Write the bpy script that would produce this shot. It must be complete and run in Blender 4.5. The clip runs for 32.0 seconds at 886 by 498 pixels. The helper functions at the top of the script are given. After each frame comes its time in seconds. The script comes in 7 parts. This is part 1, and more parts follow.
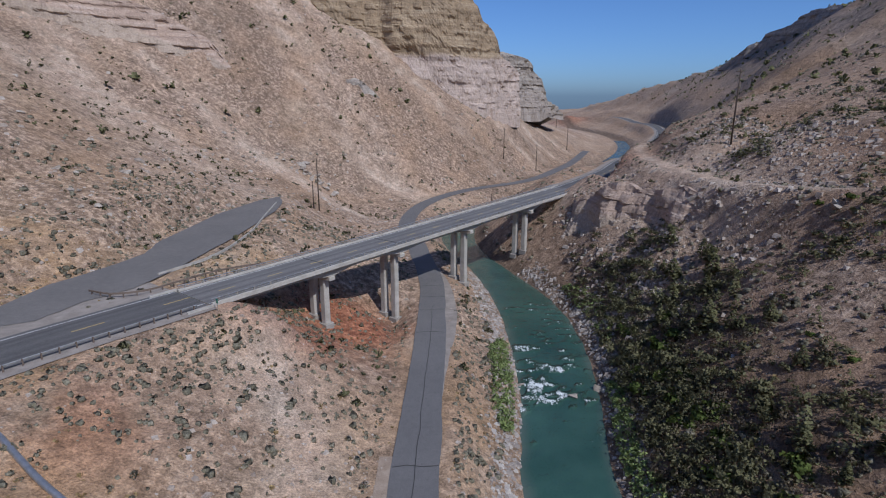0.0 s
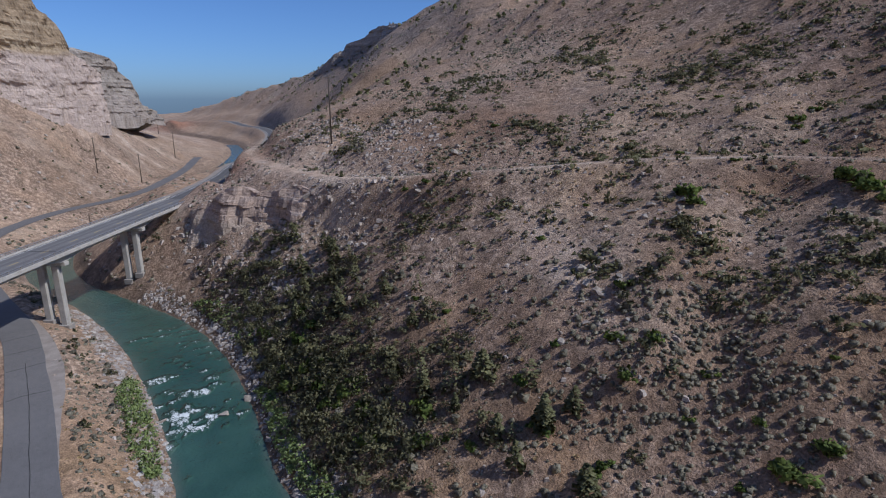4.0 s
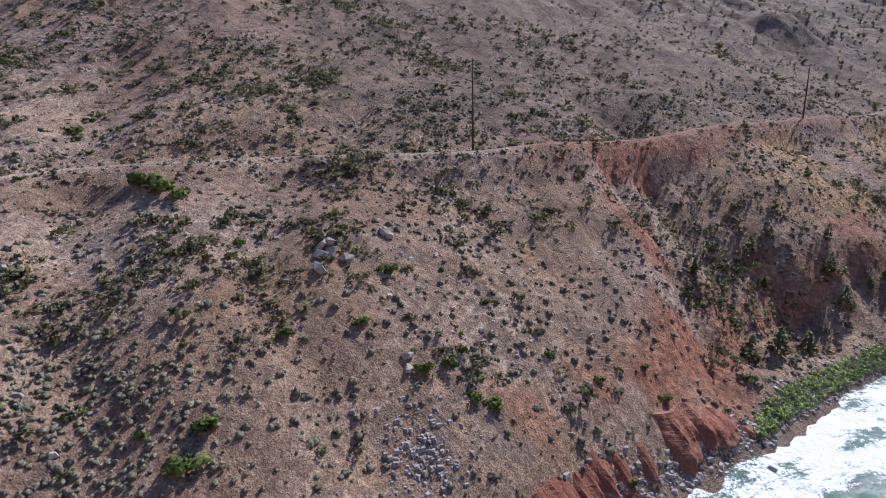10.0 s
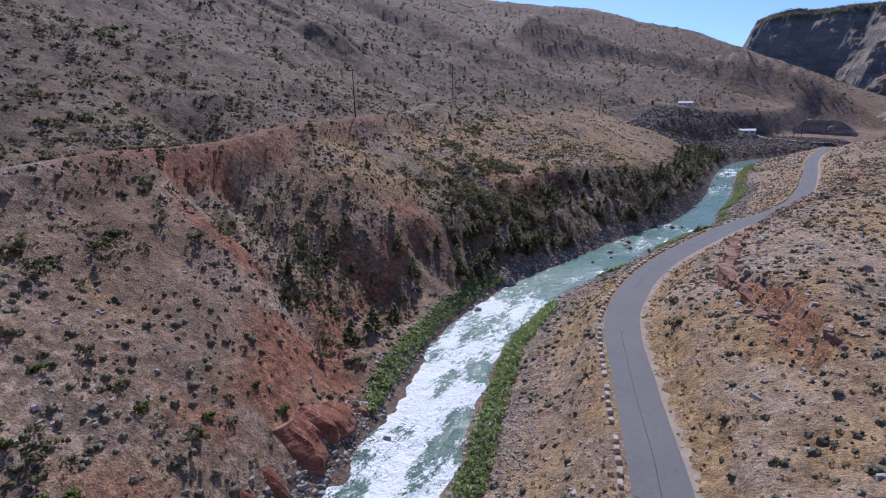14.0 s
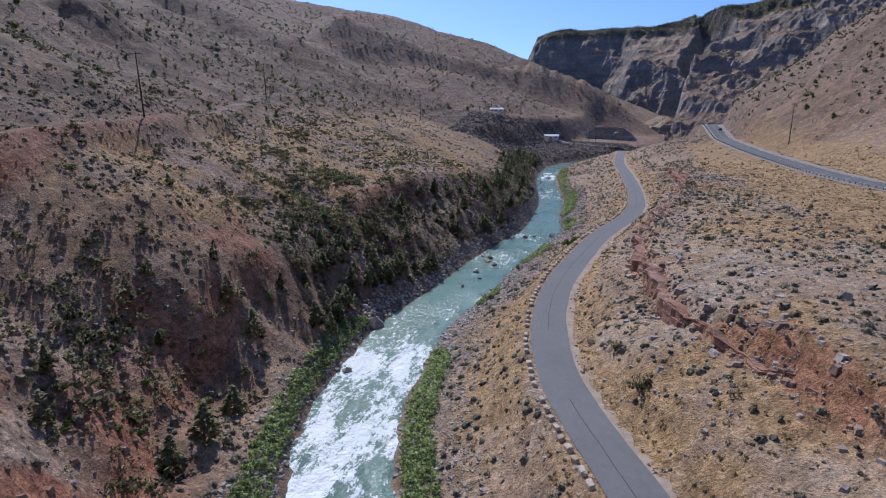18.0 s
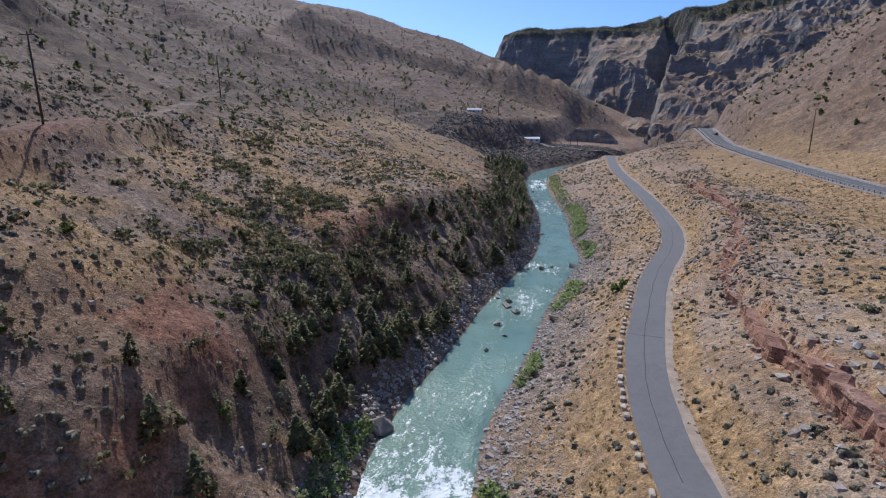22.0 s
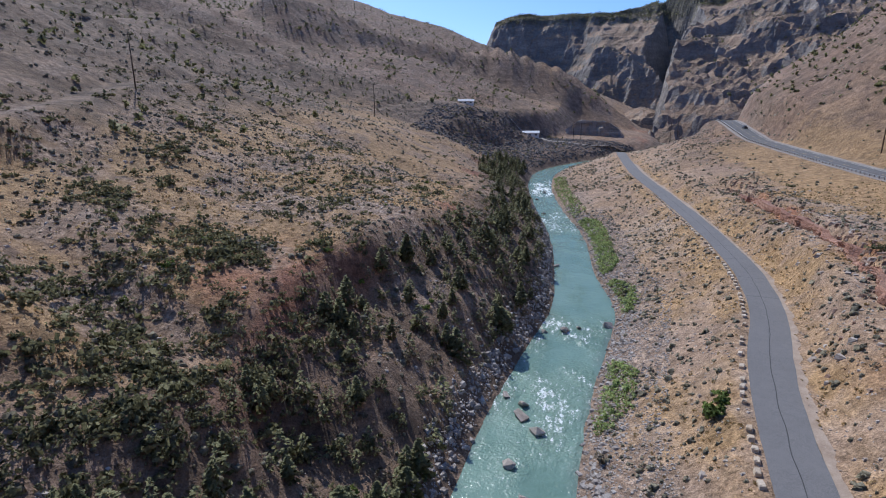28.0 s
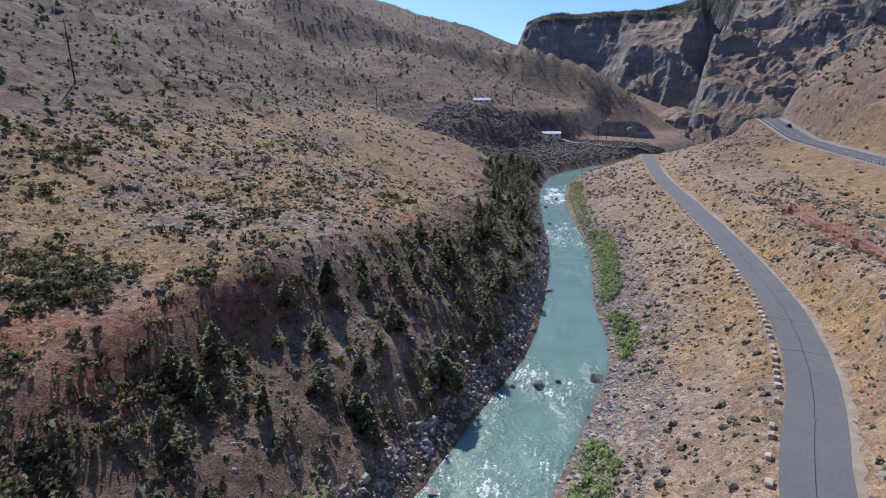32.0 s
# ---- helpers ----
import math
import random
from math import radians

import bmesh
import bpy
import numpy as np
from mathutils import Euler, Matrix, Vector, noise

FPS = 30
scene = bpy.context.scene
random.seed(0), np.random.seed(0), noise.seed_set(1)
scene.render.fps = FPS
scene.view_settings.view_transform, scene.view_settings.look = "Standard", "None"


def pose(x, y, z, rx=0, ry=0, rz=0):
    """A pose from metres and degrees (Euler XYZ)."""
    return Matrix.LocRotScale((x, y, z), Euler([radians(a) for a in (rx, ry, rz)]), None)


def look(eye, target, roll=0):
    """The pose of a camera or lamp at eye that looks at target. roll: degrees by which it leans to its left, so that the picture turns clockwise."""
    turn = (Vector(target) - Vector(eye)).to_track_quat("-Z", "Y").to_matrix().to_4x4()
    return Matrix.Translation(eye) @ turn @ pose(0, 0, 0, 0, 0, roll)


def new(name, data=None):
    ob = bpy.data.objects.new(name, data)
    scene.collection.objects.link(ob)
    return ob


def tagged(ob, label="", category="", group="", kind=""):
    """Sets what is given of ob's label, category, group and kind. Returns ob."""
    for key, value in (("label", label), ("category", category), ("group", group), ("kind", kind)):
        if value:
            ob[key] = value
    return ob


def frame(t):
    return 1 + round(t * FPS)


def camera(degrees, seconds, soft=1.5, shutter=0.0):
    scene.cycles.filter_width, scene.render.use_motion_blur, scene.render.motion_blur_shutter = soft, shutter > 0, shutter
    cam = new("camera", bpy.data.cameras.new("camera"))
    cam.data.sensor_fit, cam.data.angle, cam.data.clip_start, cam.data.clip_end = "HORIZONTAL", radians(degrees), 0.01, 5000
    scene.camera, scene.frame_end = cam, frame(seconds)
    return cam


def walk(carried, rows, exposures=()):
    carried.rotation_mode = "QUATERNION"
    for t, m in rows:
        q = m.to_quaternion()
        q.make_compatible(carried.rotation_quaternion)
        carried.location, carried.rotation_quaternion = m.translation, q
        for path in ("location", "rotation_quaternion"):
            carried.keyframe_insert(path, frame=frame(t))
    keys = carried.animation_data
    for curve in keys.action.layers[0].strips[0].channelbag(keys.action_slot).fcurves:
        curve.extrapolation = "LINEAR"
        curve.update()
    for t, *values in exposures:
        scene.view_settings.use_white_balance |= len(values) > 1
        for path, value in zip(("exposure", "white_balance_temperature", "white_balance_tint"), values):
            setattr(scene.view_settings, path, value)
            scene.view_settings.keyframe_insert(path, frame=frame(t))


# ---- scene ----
cam = camera(77.0, 32.0, soft=1.1)
# seconds, eye in metres, turn in degrees
PATH = [
    (0, -0.1, 0.33, 48.93, 74.64, -0.08, -0.87),
    (0.5, 0.1, 0.58, 48.91, 74.61, -0.05, -3.02),
    (1, 0.33, 0.71, 48.91, 74.55, 0.03, -5.29),
    (1.5, 0.6, 0.69, 49.01, 74.57, -0.04, -8.65),
    (2, 0.81, 0.47, 49.13, 74.63, 0.05, -14.37),
    (2.5, 1.05, 0.17, 49.2, 74.69, 0.14, -20.37),
    (4.5, 0.98, -0.32, 49.01, 75.11, -0.14, -44.72),
    (5, 1.17, -0.34, 48.89, 75.23, -0.18, -51.05),
    (5.5, 1.32, -0.13, 48.74, 75.33, -0.04, -58.19),
    (6, 1.37, 0.43, 48.64, 75.39, -0.06, -65.18),
    (6.5, 1.39, 1.16, 48.56, 75.47, -0.04, -71.71),
    (7, 1.57, 1.73, 48.49, 75.56, -0.14, -77.47),
    (7.5, 1.67, 1.96, 48.5, 75.6, -0.02, -82.62),
    (8, 1.89, 1.81, 48.48, 75.72, 0.16, -88.04),
    (8.5, 2.11, 1.37, 48.42, 75.85, 0.39, -93.4),
    (9, 2.2, 0.96, 48.39, 75.93, 0.63, -97.97),
    (9.5, 2.36, 0.69, 48.34, 75.94, 0.8, -101.81),
    (10, 2.58, 0.6, 48.3, 76, 0.82, -103.47),
    (10.5, 2.66, 0.68, 48.21, 76.05, 0.86, -107.01),
    (11, 2.65, 0.79, 48.23, 76.02, 0.78, -112.19),
    (11.5, 2.64, 0.98, 48.3, 76, 1.04, -118.25),
    (12, 2.57, 0.97, 48.51, 75.82, 1.14, -125.43),
    (12.5, 2.74, 0.55, 48.67, 75.56, 1.55, -133.21),
    (13, 3.47, -0.59, 48.63, 75.45, 1.77, -138.32),
    (13.5, 4.74, -2.34, 48.39, 75.41, 1.76, -141.69),
    (14, 6.34, -4.43, 48.09, 75.34, 1.55, -144.12),
    (14.5, 8.2, -6.83, 47.86, 75.33, 1.29, -146.93),
    (16.5, 21.82, -16.95, 46.53, 75.5, 0.44, -155.5),
    (17, 24.97, -20.14, 46.43, 75.57, 0.55, -159.19),
    (17.5, 27.99, -23.32, 46.35, 75.58, 0.57, -161.91),
    (18, 30.97, -26.56, 46.35, 75.56, 0.55, -163.65),
    (18.5, 33.9, -29.95, 46.36, 75.52, 0.53, -164.64),
    (19, 36.82, -33.45, 46.38, 75.52, 0.45, -165.41),
    (19.5, 39.68, -37.21, 46.44, 75.44, 0.44, -166.28),
    (20, 42.35, -41.33, 46.6, 75.43, 0.35, -166.94),
    (20.5, 44.85, -45.78, 46.83, 75.42, 0.3, -167.13),
    (21, 47.19, -50.42, 47.15, 75.4, 0.24, -168.03),
    (21.5, 49.56, -55.2, 47.47, 75.39, 0.16, -168.75),
    (22, 51.98, -59.94, 47.8, 75.37, 0.04, -167.49),
    (22.5, 54.42, -64.7, 48.08, 75.03, -0.21, -166.04),
    (23, 56.96, -69.67, 48.24, 74.9, -0.19, -166.92),
    (23.5, 58.99, -74.71, 48.35, 74.89, -0.11, -167),
    (24, 60.27, -79.58, 48.42, 74.9, -0.07, -167.46),
    (24.5, 60.66, -83.86, 48.35, 74.92, 0.05, -169.1),
    (25, 60.8, -87.84, 48.26, 74.9, -0, -169.31),
    (25.5, 61.06, -91.65, 48.23, 74.91, -0.03, -169.11),
    (27.5, 61.59, -107.68, 48.36, 74.53, 0.26, -168.63),
    (28, 60.72, -111.5, 48.12, 74.42, 0.44, -168.36),
    (28.5, 59.7, -115.22, 47.75, 74.44, 0.65, -168.07),
    (29, 58.52, -118.87, 47.33, 74.5, 0.84, -167.71),
    (29.5, 57.21, -122.55, 46.82, 74.53, 0.85, -168.54),
    (30, 56, -126.26, 46.29, 74.58, 0.96, -168.85),
    (30.5, 54.79, -129.93, 45.77, 74.64, 0.98, -168.14),
    (31, 53.58, -133.5, 45.39, 74.69, 0.96, -166.89),
    (31.5, 52.24, -136.96, 45.14, 74.71, 0.89, -165.58),
    (32, 50.9, -140.4, 44.98, 74.74, 0.89, -164.85),
]
walk(cam, [(t, pose(x, y, z, rx, ry, rz)) for t, x, y, z, rx, ry, rz in PATH], [(0.0, -0.48, 5800, 9), (2.0, -0.57, 5820, 9), (5.0, -0.2, 5800, 10), (6.0, 0.1, 6100, 11), (7.0, 0.2, 6200, 12), (9.0, 0.3, 5950, 12), (11.0, 0.2, 5850, 14), (13.0, -0.1, 5680, 14), (17.0, -0.18, 5700, 12),
                                                                  (20.0, -0.14, 5750, 9), (24.0, -0.1, 5900, 8), (28.0, -0.02, 5800, 8), (32.0, 0.02, 5800, 8)])

# ---- light ----
SUN_AZ, SUN_EL = 143.5, 45.0
world = bpy.data.worlds.new("sky")
scene.world = world
world.use_nodes = True
wt = world.node_tree
sky = wt.nodes.new("ShaderNodeTexSky")
sky.sky_type, sky.sun_disc = "NISHITA", False
sky.sun_elevation, sky.sun_rotation = radians(SUN_EL), radians(SUN_AZ)
sky.altitude, sky.air_density, sky.dust_density, sky.ozone_density = 2400, 0.95, 7.0, 4.0
wt.nodes["Background"].inputs[1].default_value = 0.125
tint = wt.nodes.new("ShaderNodeMix")
tint.data_type, tint.blend_type = "RGBA", "MULTIPLY"
tint.inputs[0].default_value, tint.inputs[7].default_value = 1.0, (0.78, 0.95, 1.2, 1.0)
wt.links.new(sky.outputs[0], tint.inputs[6])
wt.links.new(tint.outputs[2], wt.nodes["Background"].inputs[0])
sun = new("sun", bpy.data.lights.new("sun", "SUN"))
sun.data.energy, sun.data.angle, sun.data.color = 4.35, radians(0.5), (1.0, 0.918, 0.845)
_a, _e = radians(SUN_AZ), radians(SUN_EL)
sun.matrix_basis = look((math.sin(_a) * math.cos(_e) * 900, math.cos(_a) * math.cos(_e) * 900, math.sin(_e) * 900), (0, 0, 0))


# ---- plan: the valley as cross sections ----
def curve(points):
    """A smooth function through (y, value) pairs, level with the outermost slope beyond them."""
    p = np.array(sorted(points), float)
    y, v = p[:, 0], p[:, 1:]
    m = np.gradient(v, y, axis=0)

    def at(q):
        q = np.asarray(q, float)
        i = np.clip(np.searchsorted(y, q) - 1, 0, len(y) - 2)
        h = (y[i + 1] - y[i])
        u = np.clip((q - y[i]) / h, 0, 1)[..., None]
        h = h[..., None]
        out = (2 * u**3 - 3 * u**2 + 1) * v[i] + (u**3 - 2 * u**2 + u) * h * m[i] + (-2 * u**3 + 3 * u**2) * v[i + 1] + (u**3 - u**2) * h * m[i + 1]
        return out[..., 0] if v.shape[1] == 1 else out
    return at


RIVER = curve([(1500, 190), (900, 212), (620, 205), (534, 180), (388, 114), (330, 86), (300, 70), (270, 46), (250, 30), (230, 16), (205, 9), (180, 9.5), (155, 16), (131, 21.5), (108, 23), (87, 21.5), (60, 17.5),
               (30, 20), (0, 31), (-30, 44), (-55, 51), (-75, 59), (-95, 66), (-112, 68.5), (-132, 69.5), (-157, 66), (-195, 61.5), (-213, 58), (-235, 54), (-260, 55), (-302, 57), (-358, 65), (-430, 70.5),
               (-470, 67), (-510, 50), (-560, 15), (-620, -25), (-760, -50), (-950, -75), (-1300, -120), (-2400, -200)])
HALF = curve([(1500, 9), (390, 8), (210, 8), (155, 6.5), (130, 8.5), (60, 7.5), (0, 8.5), (-60, 9), (-95, 9), (-140, 9), (-200, 9), (-235, 8.7), (-262, 6.8), (-300, 7.2), (-360, 7), (-440, 8), (-2400, 8)])


def river_z(y):
    return 0.0 * y


# each section: y, then (distance from midstream, height)
EAST = [
    (500, ((10, 3), (20, 6), (36, 12), (52, 20), (78, 32), (115, 48), (180, 78), (320, 140))),
    (300, ((10, 3), (20, 9), (36, 16), (52, 20), (78, 28), (115, 40), (180, 68), (320, 138))),
    (190, ((10, 3), (20, 11), (36, 20), (52, 30), (78, 42), (115, 54), (180, 76), (320, 142))),
    (140, ((10, 2), (15, 6), (20, 15), (27, 24), (36, 28), (52, 35), (78, 45), (115, 57), (180, 84), (320, 152))),
    (110, ((10, 2), (20, 9), (36, 23), (52, 34), (78, 46), (115, 58), (180, 85), (320, 155))),
    (60, ((10, 2), (20, 8), (36, 18), (52, 27), (78, 37), (115, 52), (180, 84), (320, 160))),
    (0, ((10, 2), (14, 7), (20, 11), (36, 22), (52, 31), (78, 40), (115, 55), (180, 88), (320, 165))),
    (-38, ((9, 1.5), (11, 3.5), (15, 9), (21, 13), (36, 21), (52, 30), (78, 42), (115, 57), (180, 91), (320, 167))),
    (-58, ((10, 2), (16, 6), (22, 11), (36, 22), (52, 32), (78, 43), (115, 58), (180, 92), (320, 168))),
    (-85, ((10, 2), (16, 4.5), (22, 8), (30, 16), (36, 21), (52, 30), (78, 43), (115, 59), (180, 92), (320, 168))),
    (-112, ((10, 2.5), (16, 6), (22, 11), (29, 18.5), (36, 23), (46, 31), (60, 38), (78, 45), (115, 60), (180, 92), (320, 166))),
    (-138, ((10, 2.5), (14, 4.5), (20, 9), (28, 16), (33, 19), (42, 23), (52, 28), (72, 38), (115, 61), (180, 92), (320, 165))),
    (-160, ((10, 2.5), (14, 5), (20, 9), (26, 13), (31, 19.8), (41, 21), (52, 26), (72, 37), (115, 58), (180, 86), (320, 158))),
    (-182, ((10, 2.5), (14, 5), (20, 9.5), (28, 13), (33, 15), (37, 20.6), (47, 22.5), (59, 25.5), (90, 38), (115, 49), (180, 80), (320, 150))),
    (-203, ((10, 3), (14, 6), (20, 10), (29, 12.6), (33, 15), (38, 21.8), (49, 22.8), (60, 25), (93, 33.5), (115, 44), (180, 74), (320, 142))),
    (-225, ((10, 3), (14, 6), (20, 11), (29, 15.4), (33, 18.6), (37, 21.8), (42, 23), (68, 25.6), (93, 34), (115, 43), (180, 68), (320, 134))),
    (-250, ((10, 3), (14, 6.5), (20, 12), (28, 17), (33, 20), (40, 21.5), (52, 23), (78, 29), (115, 43), (180, 67), (320, 130))),
    (-310, ((10, 3), (14, 6), (20, 10.5), (26, 14), (32, 16), (42, 17), (52, 20), (78, 29), (115, 42), (180, 64), (320, 124))),
    (-390, ((10, 3), (20, 8), (31, 11), (40, 17), (52, 21), (78, 30), (115, 41), (180, 60), (320, 118))),
    (-450, ((10, 3), (20, 8), (36, 13), (48, 19), (66, 27), (78, 30), (115, 40), (180, 60), (320, 112))),
    (-500, ((10, 3), (20, 7), (36, 10), (48, 13), (66, 32), (78, 36), (115, 42), (180, 62), (320, 106))),
    (-540, ((10, 3), (20, 7), (45, 10), (62, 12), (85, 34), (100, 37), (130, 44), (180, 62), (320, 105))),
    (-580, ((10, 3), (20, 7), (45, 10), (88, 11.5), (108, 34), (125, 37), (150, 46), (200, 64), (320, 105))),
]
WEST = [
    (640, ((10, 3), (20, 4), (30, 6), (45, 9), (60, 12), (80, 16), (110, 22), (170, 34), (300, 55))),
    (470, ((10, 3), (20, 5), (30, 8), (45, 14), (60, 21), (80, 30), (110, 42), (170, 64), (300, 100))),
    (360, ((10, 3), (20, 5), (30, 9), (45, 24), (60, 42), (80, 62), (110, 85), (170, 125), (300, 190))),
    (250, ((10, 2), (20, 4), (30, 5), (45, 10), (60, 20), (80, 34), (110, 56), (170, 98), (300, 175))),
    (160, ((10, 1.5), (20, 5), (30, 6), (45, 12), (60, 19), (80, 25), (110, 40), (170, 78), (300, 160))),
    (90, ((10, 1.5), (20, 6), (30, 7), (45, 14), (60, 19), (80, 21), (110, 27), (170, 60), (300, 140))),
    (30, ((10, 1.5), (20, 7), (30, 9), (45, 14), (60, 18), (80, 19), (110, 21), (170, 40), (300, 110))),
    (-40, ((10, 1.5), (20, 5), (30, 10), (45, 13.5), (60, 19), (80, 20.5), (110, 21), (170, 26), (300, 70))),
    (-70, ((10, 1.5), (20, 5), (30, 10), (45, 15), (60, 21), (80, 22), (110, 21.5), (170, 26), (300, 72))),
    (-100, ((10, 1.5), (20, 5), (30, 10), (45, 16.5), (60, 23.6), (80, 24), (110, 22.5), (170, 27), (300, 75))),
    (-190, ((10, 1.5), (20, 6), (30, 10.5), (45, 18.5), (60, 21.5), (80, 22), (110, 22.5), (170, 35), (300, 95))),
    (-230, ((10, 1.5), (20, 6), (30, 10), (45, 20), (60, 21.5), (80, 21.8), (110, 22.5), (170, 37), (300, 100))),
    (-260, ((10, 2), (20, 6), (30, 9.5), (45, 17.5), (60, 20), (80, 21), (110, 22.5), (170, 40), (300, 105))),
    (-420, ((10, 2), (20, 5), (30, 8), (45, 10), (60, 15), (80, 21), (110, 24), (170, 46), (300, 118))),
]


def hash2(ix, iy, k):
    n = (ix * 374761393 + iy * 668265263 + k * 974634777) & 0xFFFFFFFF
    n = ((n ^ (n >> 13)) * 1274126177) & 0xFFFFFFFF
    return ((n ^ (n >> 16)) & 0xFFFF) / 32767.5 - 1.0


def vnoise(x, y, k=0):
    ix, iy = np.floor(x).astype(np.int64), np.floor(y).astype(np.int64)
    u, v = x - ix, y - iy
    u, v = u * u * u * (u * (6 * u - 15) + 10), v * v * v * (v * (6 * v - 15) + 10)
    a, b = hash2(ix, iy, k), hash2(ix + 1, iy, k)
    c, d = hash2(ix, iy + 1, k), hash2(ix + 1, iy + 1, k)
    return (a * (1 - u) + b * u) * (1 - v) + (c * (1 - u) + d * u) * v


def fbm(x, y, size, octaves=4, k=0, ridged=False):
    out, amp, tot = 0.0, 1.0, 0.0
    for o in range(octaves):
        f = 2.0**o / size
        n = vnoise(x * f + 17.3 * o, y * f - 9.1 * o, k + o)
        out = out + amp * ((1 - 2 * np.abs(n)) if ridged else n)
        tot += amp
        amp *= 0.5
    return out / tot


def section_table(rows):
    """The sections laid out on a fine grid and softened."""
    ys = np.arange(-700, 1405, 5.0)
    ds = np.arange(0, 1001, 1.0)
    kn = np.array([r[0] for r in rows][::-1])
    prof = []
    for _, pairs in rows[::-1]:
        top = pairs[-1][1]
        o = (0, 7.0) + tuple(p[0] for p in pairs) + (600, 1000)
        z = (-1.6, -0.3) + tuple(p[1] for p in pairs) + (top + 110, top + 210)
        prof.append(np.interp(ds, o, z))
    prof = np.array(prof)
    tab = np.empty((len(ys), len(ds)))
    for j in range(len(ds)):
        tab[:, j] = np.interp(ys, kn, prof[:, j])
    ker = np.exp(-0.5 * (np.arange(-6, 7) / 1.6) ** 2)
    ker /= ker.sum()
    pad = np.pad(tab, ((6, 6), (0, 0)), mode="edge")
    tab = sum(ker[i] * pad[i:i + len(ys)] for i in range(13))
    k2 = np.exp(-0.5 * (np.arange(-4, 5) / 1.1) ** 2)
    k2 /= k2.sum()
    pad = np.pad(tab, ((0, 0), (4, 4)), mode="edge")
    return sum(k2[i] * pad[:, i:i + len(ds)] for i in range(9))


TAB_E, TAB_W = section_table(EAST), section_table(WEST)


def lookup(tab, y, d):
    fy = np.clip((y + 700) / 5.0, 0, tab.shape[0] - 1.001)
    fd = np.clip(d, 0, 999.9)
    iy, jd = fy.astype(int), fd.astype(int)
    u, v = fy - iy, fd - jd
    return (tab[iy, jd] * (1 - v) + tab[iy, jd + 1] * v) * (1 - u) + (tab[iy + 1, jd] * (1 - v) + tab[iy + 1, jd + 1] * v) * u


def polyline(points, step=2.0):
    """Points (x, y, z) drawn out to a smooth chain with about that step."""
    p = np.array(points, float)
    t = np.concatenate([[0], np.cumsum(np.hypot(*np.diff(p[:, :2], axis=0).T))])
    f = curve([(a, *b) for a, b in zip(t, p)])
    return f(np.linspace(0, t[-1], max(2, int(t[-1] / step))))


LOWER_ROAD = polyline([(124, 458, 6), (78, 345, 6), (46, 292, 5.5), (16, 266, 5.4), (-1, 240, 5.2), (-10, 200, 5), (-5, 161, 5), (-1, 130, 5), (-1, 97, 5.3), (-2, 70, 6), (-2.5, 50, 7), (0, 20, 8.5), (6, -15, 9.8), (17, -54, 10.5), (26, -74, 10.5),
                       (36, -99, 10.4), (39.5, -127, 10.3), (35.5, -165, 10.6), (30, -191, 10.9), (24.5, -209, 11), (20.5, -232, 11), (19.5, -258, 11), (21, -320, 11), (24, -390, 10.8), (23, -450, 10.5), (21, -500, 10)])
HIGHWAY = polyline([(225, 1180, 16), (250, 1010, 15), (268, 900, 14), (264, 750, 13), (240, 600, 13), (165, 440, 15), (88, 262, 18), (49, 190, 19.5), (4.5, 130, 19.6), (-34.5, 83, 19.6), (-51, 61, 19.7), (-71, 28, 20), (-86, -20, 20.2), (-91, -75, 20.4), (-82, -135, 20.8),
                    (-62, -185, 21.4), (-47, -225, 22), (-40, -300, 22.4), (-39, -370, 23), (-41, -450, 24), (-46, -530, 26), (-58, -590, 27.5), (-75, -630, 28)])
TRAIL = polyline([(130, 300, 30), (88, 230, 29), (66, 179, 30), (65, 115, 34.5), (78, 79, 38), (96, 54, 40), (105, 34, 40), (110, 14, 39.5), (111, -5, 41), (112, -32, 42), (122, -63, 45), (135, -105, 46), (148, -149, 46.5),
                  (165, -190, 46.5), (182, -232, 47), (197, -272, 49), (202, -315, 48), (197, -370, 45), (183, -440, 40), (160, -520, 34)])
# dry gullies on the slopes: chain and depth
GULLIES = [(polyline([(124, -66, 0), (104, -65.5, 0), (88, -66, 0), (75, -61, 0), (66, -57, 0)], 3), 4.5, 4.6), (polyline([(128, -75, 0), (106, -76, 0), (90, -76, 0), (77, -72, 0)], 3), 4.5, 4.2),
           (polyline([(152, -84, 0), (128, -80, 0), (104, -82, 0), (82, -92, 0)], 3), 6.0, 10.0), (polyline([(150, 40, 0), (110, 38, 0), (80, 30, 0), (52, 24, 0)], 3), 2.5, 7.0),
           (polyline([(130, -10, 0), (104, 4, 0), (76, 8, 0), (48, -10, 0)], 3), 2.0, 6.0), (polyline([(160, -190, 0), (130, -172, 0), (100, -166, 0), (80, -160, 0)], 3), 3.5, 8.0),
           (polyline([(170, -330, 0), (130, -322, 0), (95, -310, 0), (70, -300, 0)], 3), 3.0, 9.0), (polyline([(-60, 250, 0), (-40, 225, 0), (-24, 205, 0)], 3), 2.0, 7.0),
           (polyline([(95, 150, 0), (70, 140, 0), (45, 128, 0)], 3), 3.0, 7.0)]


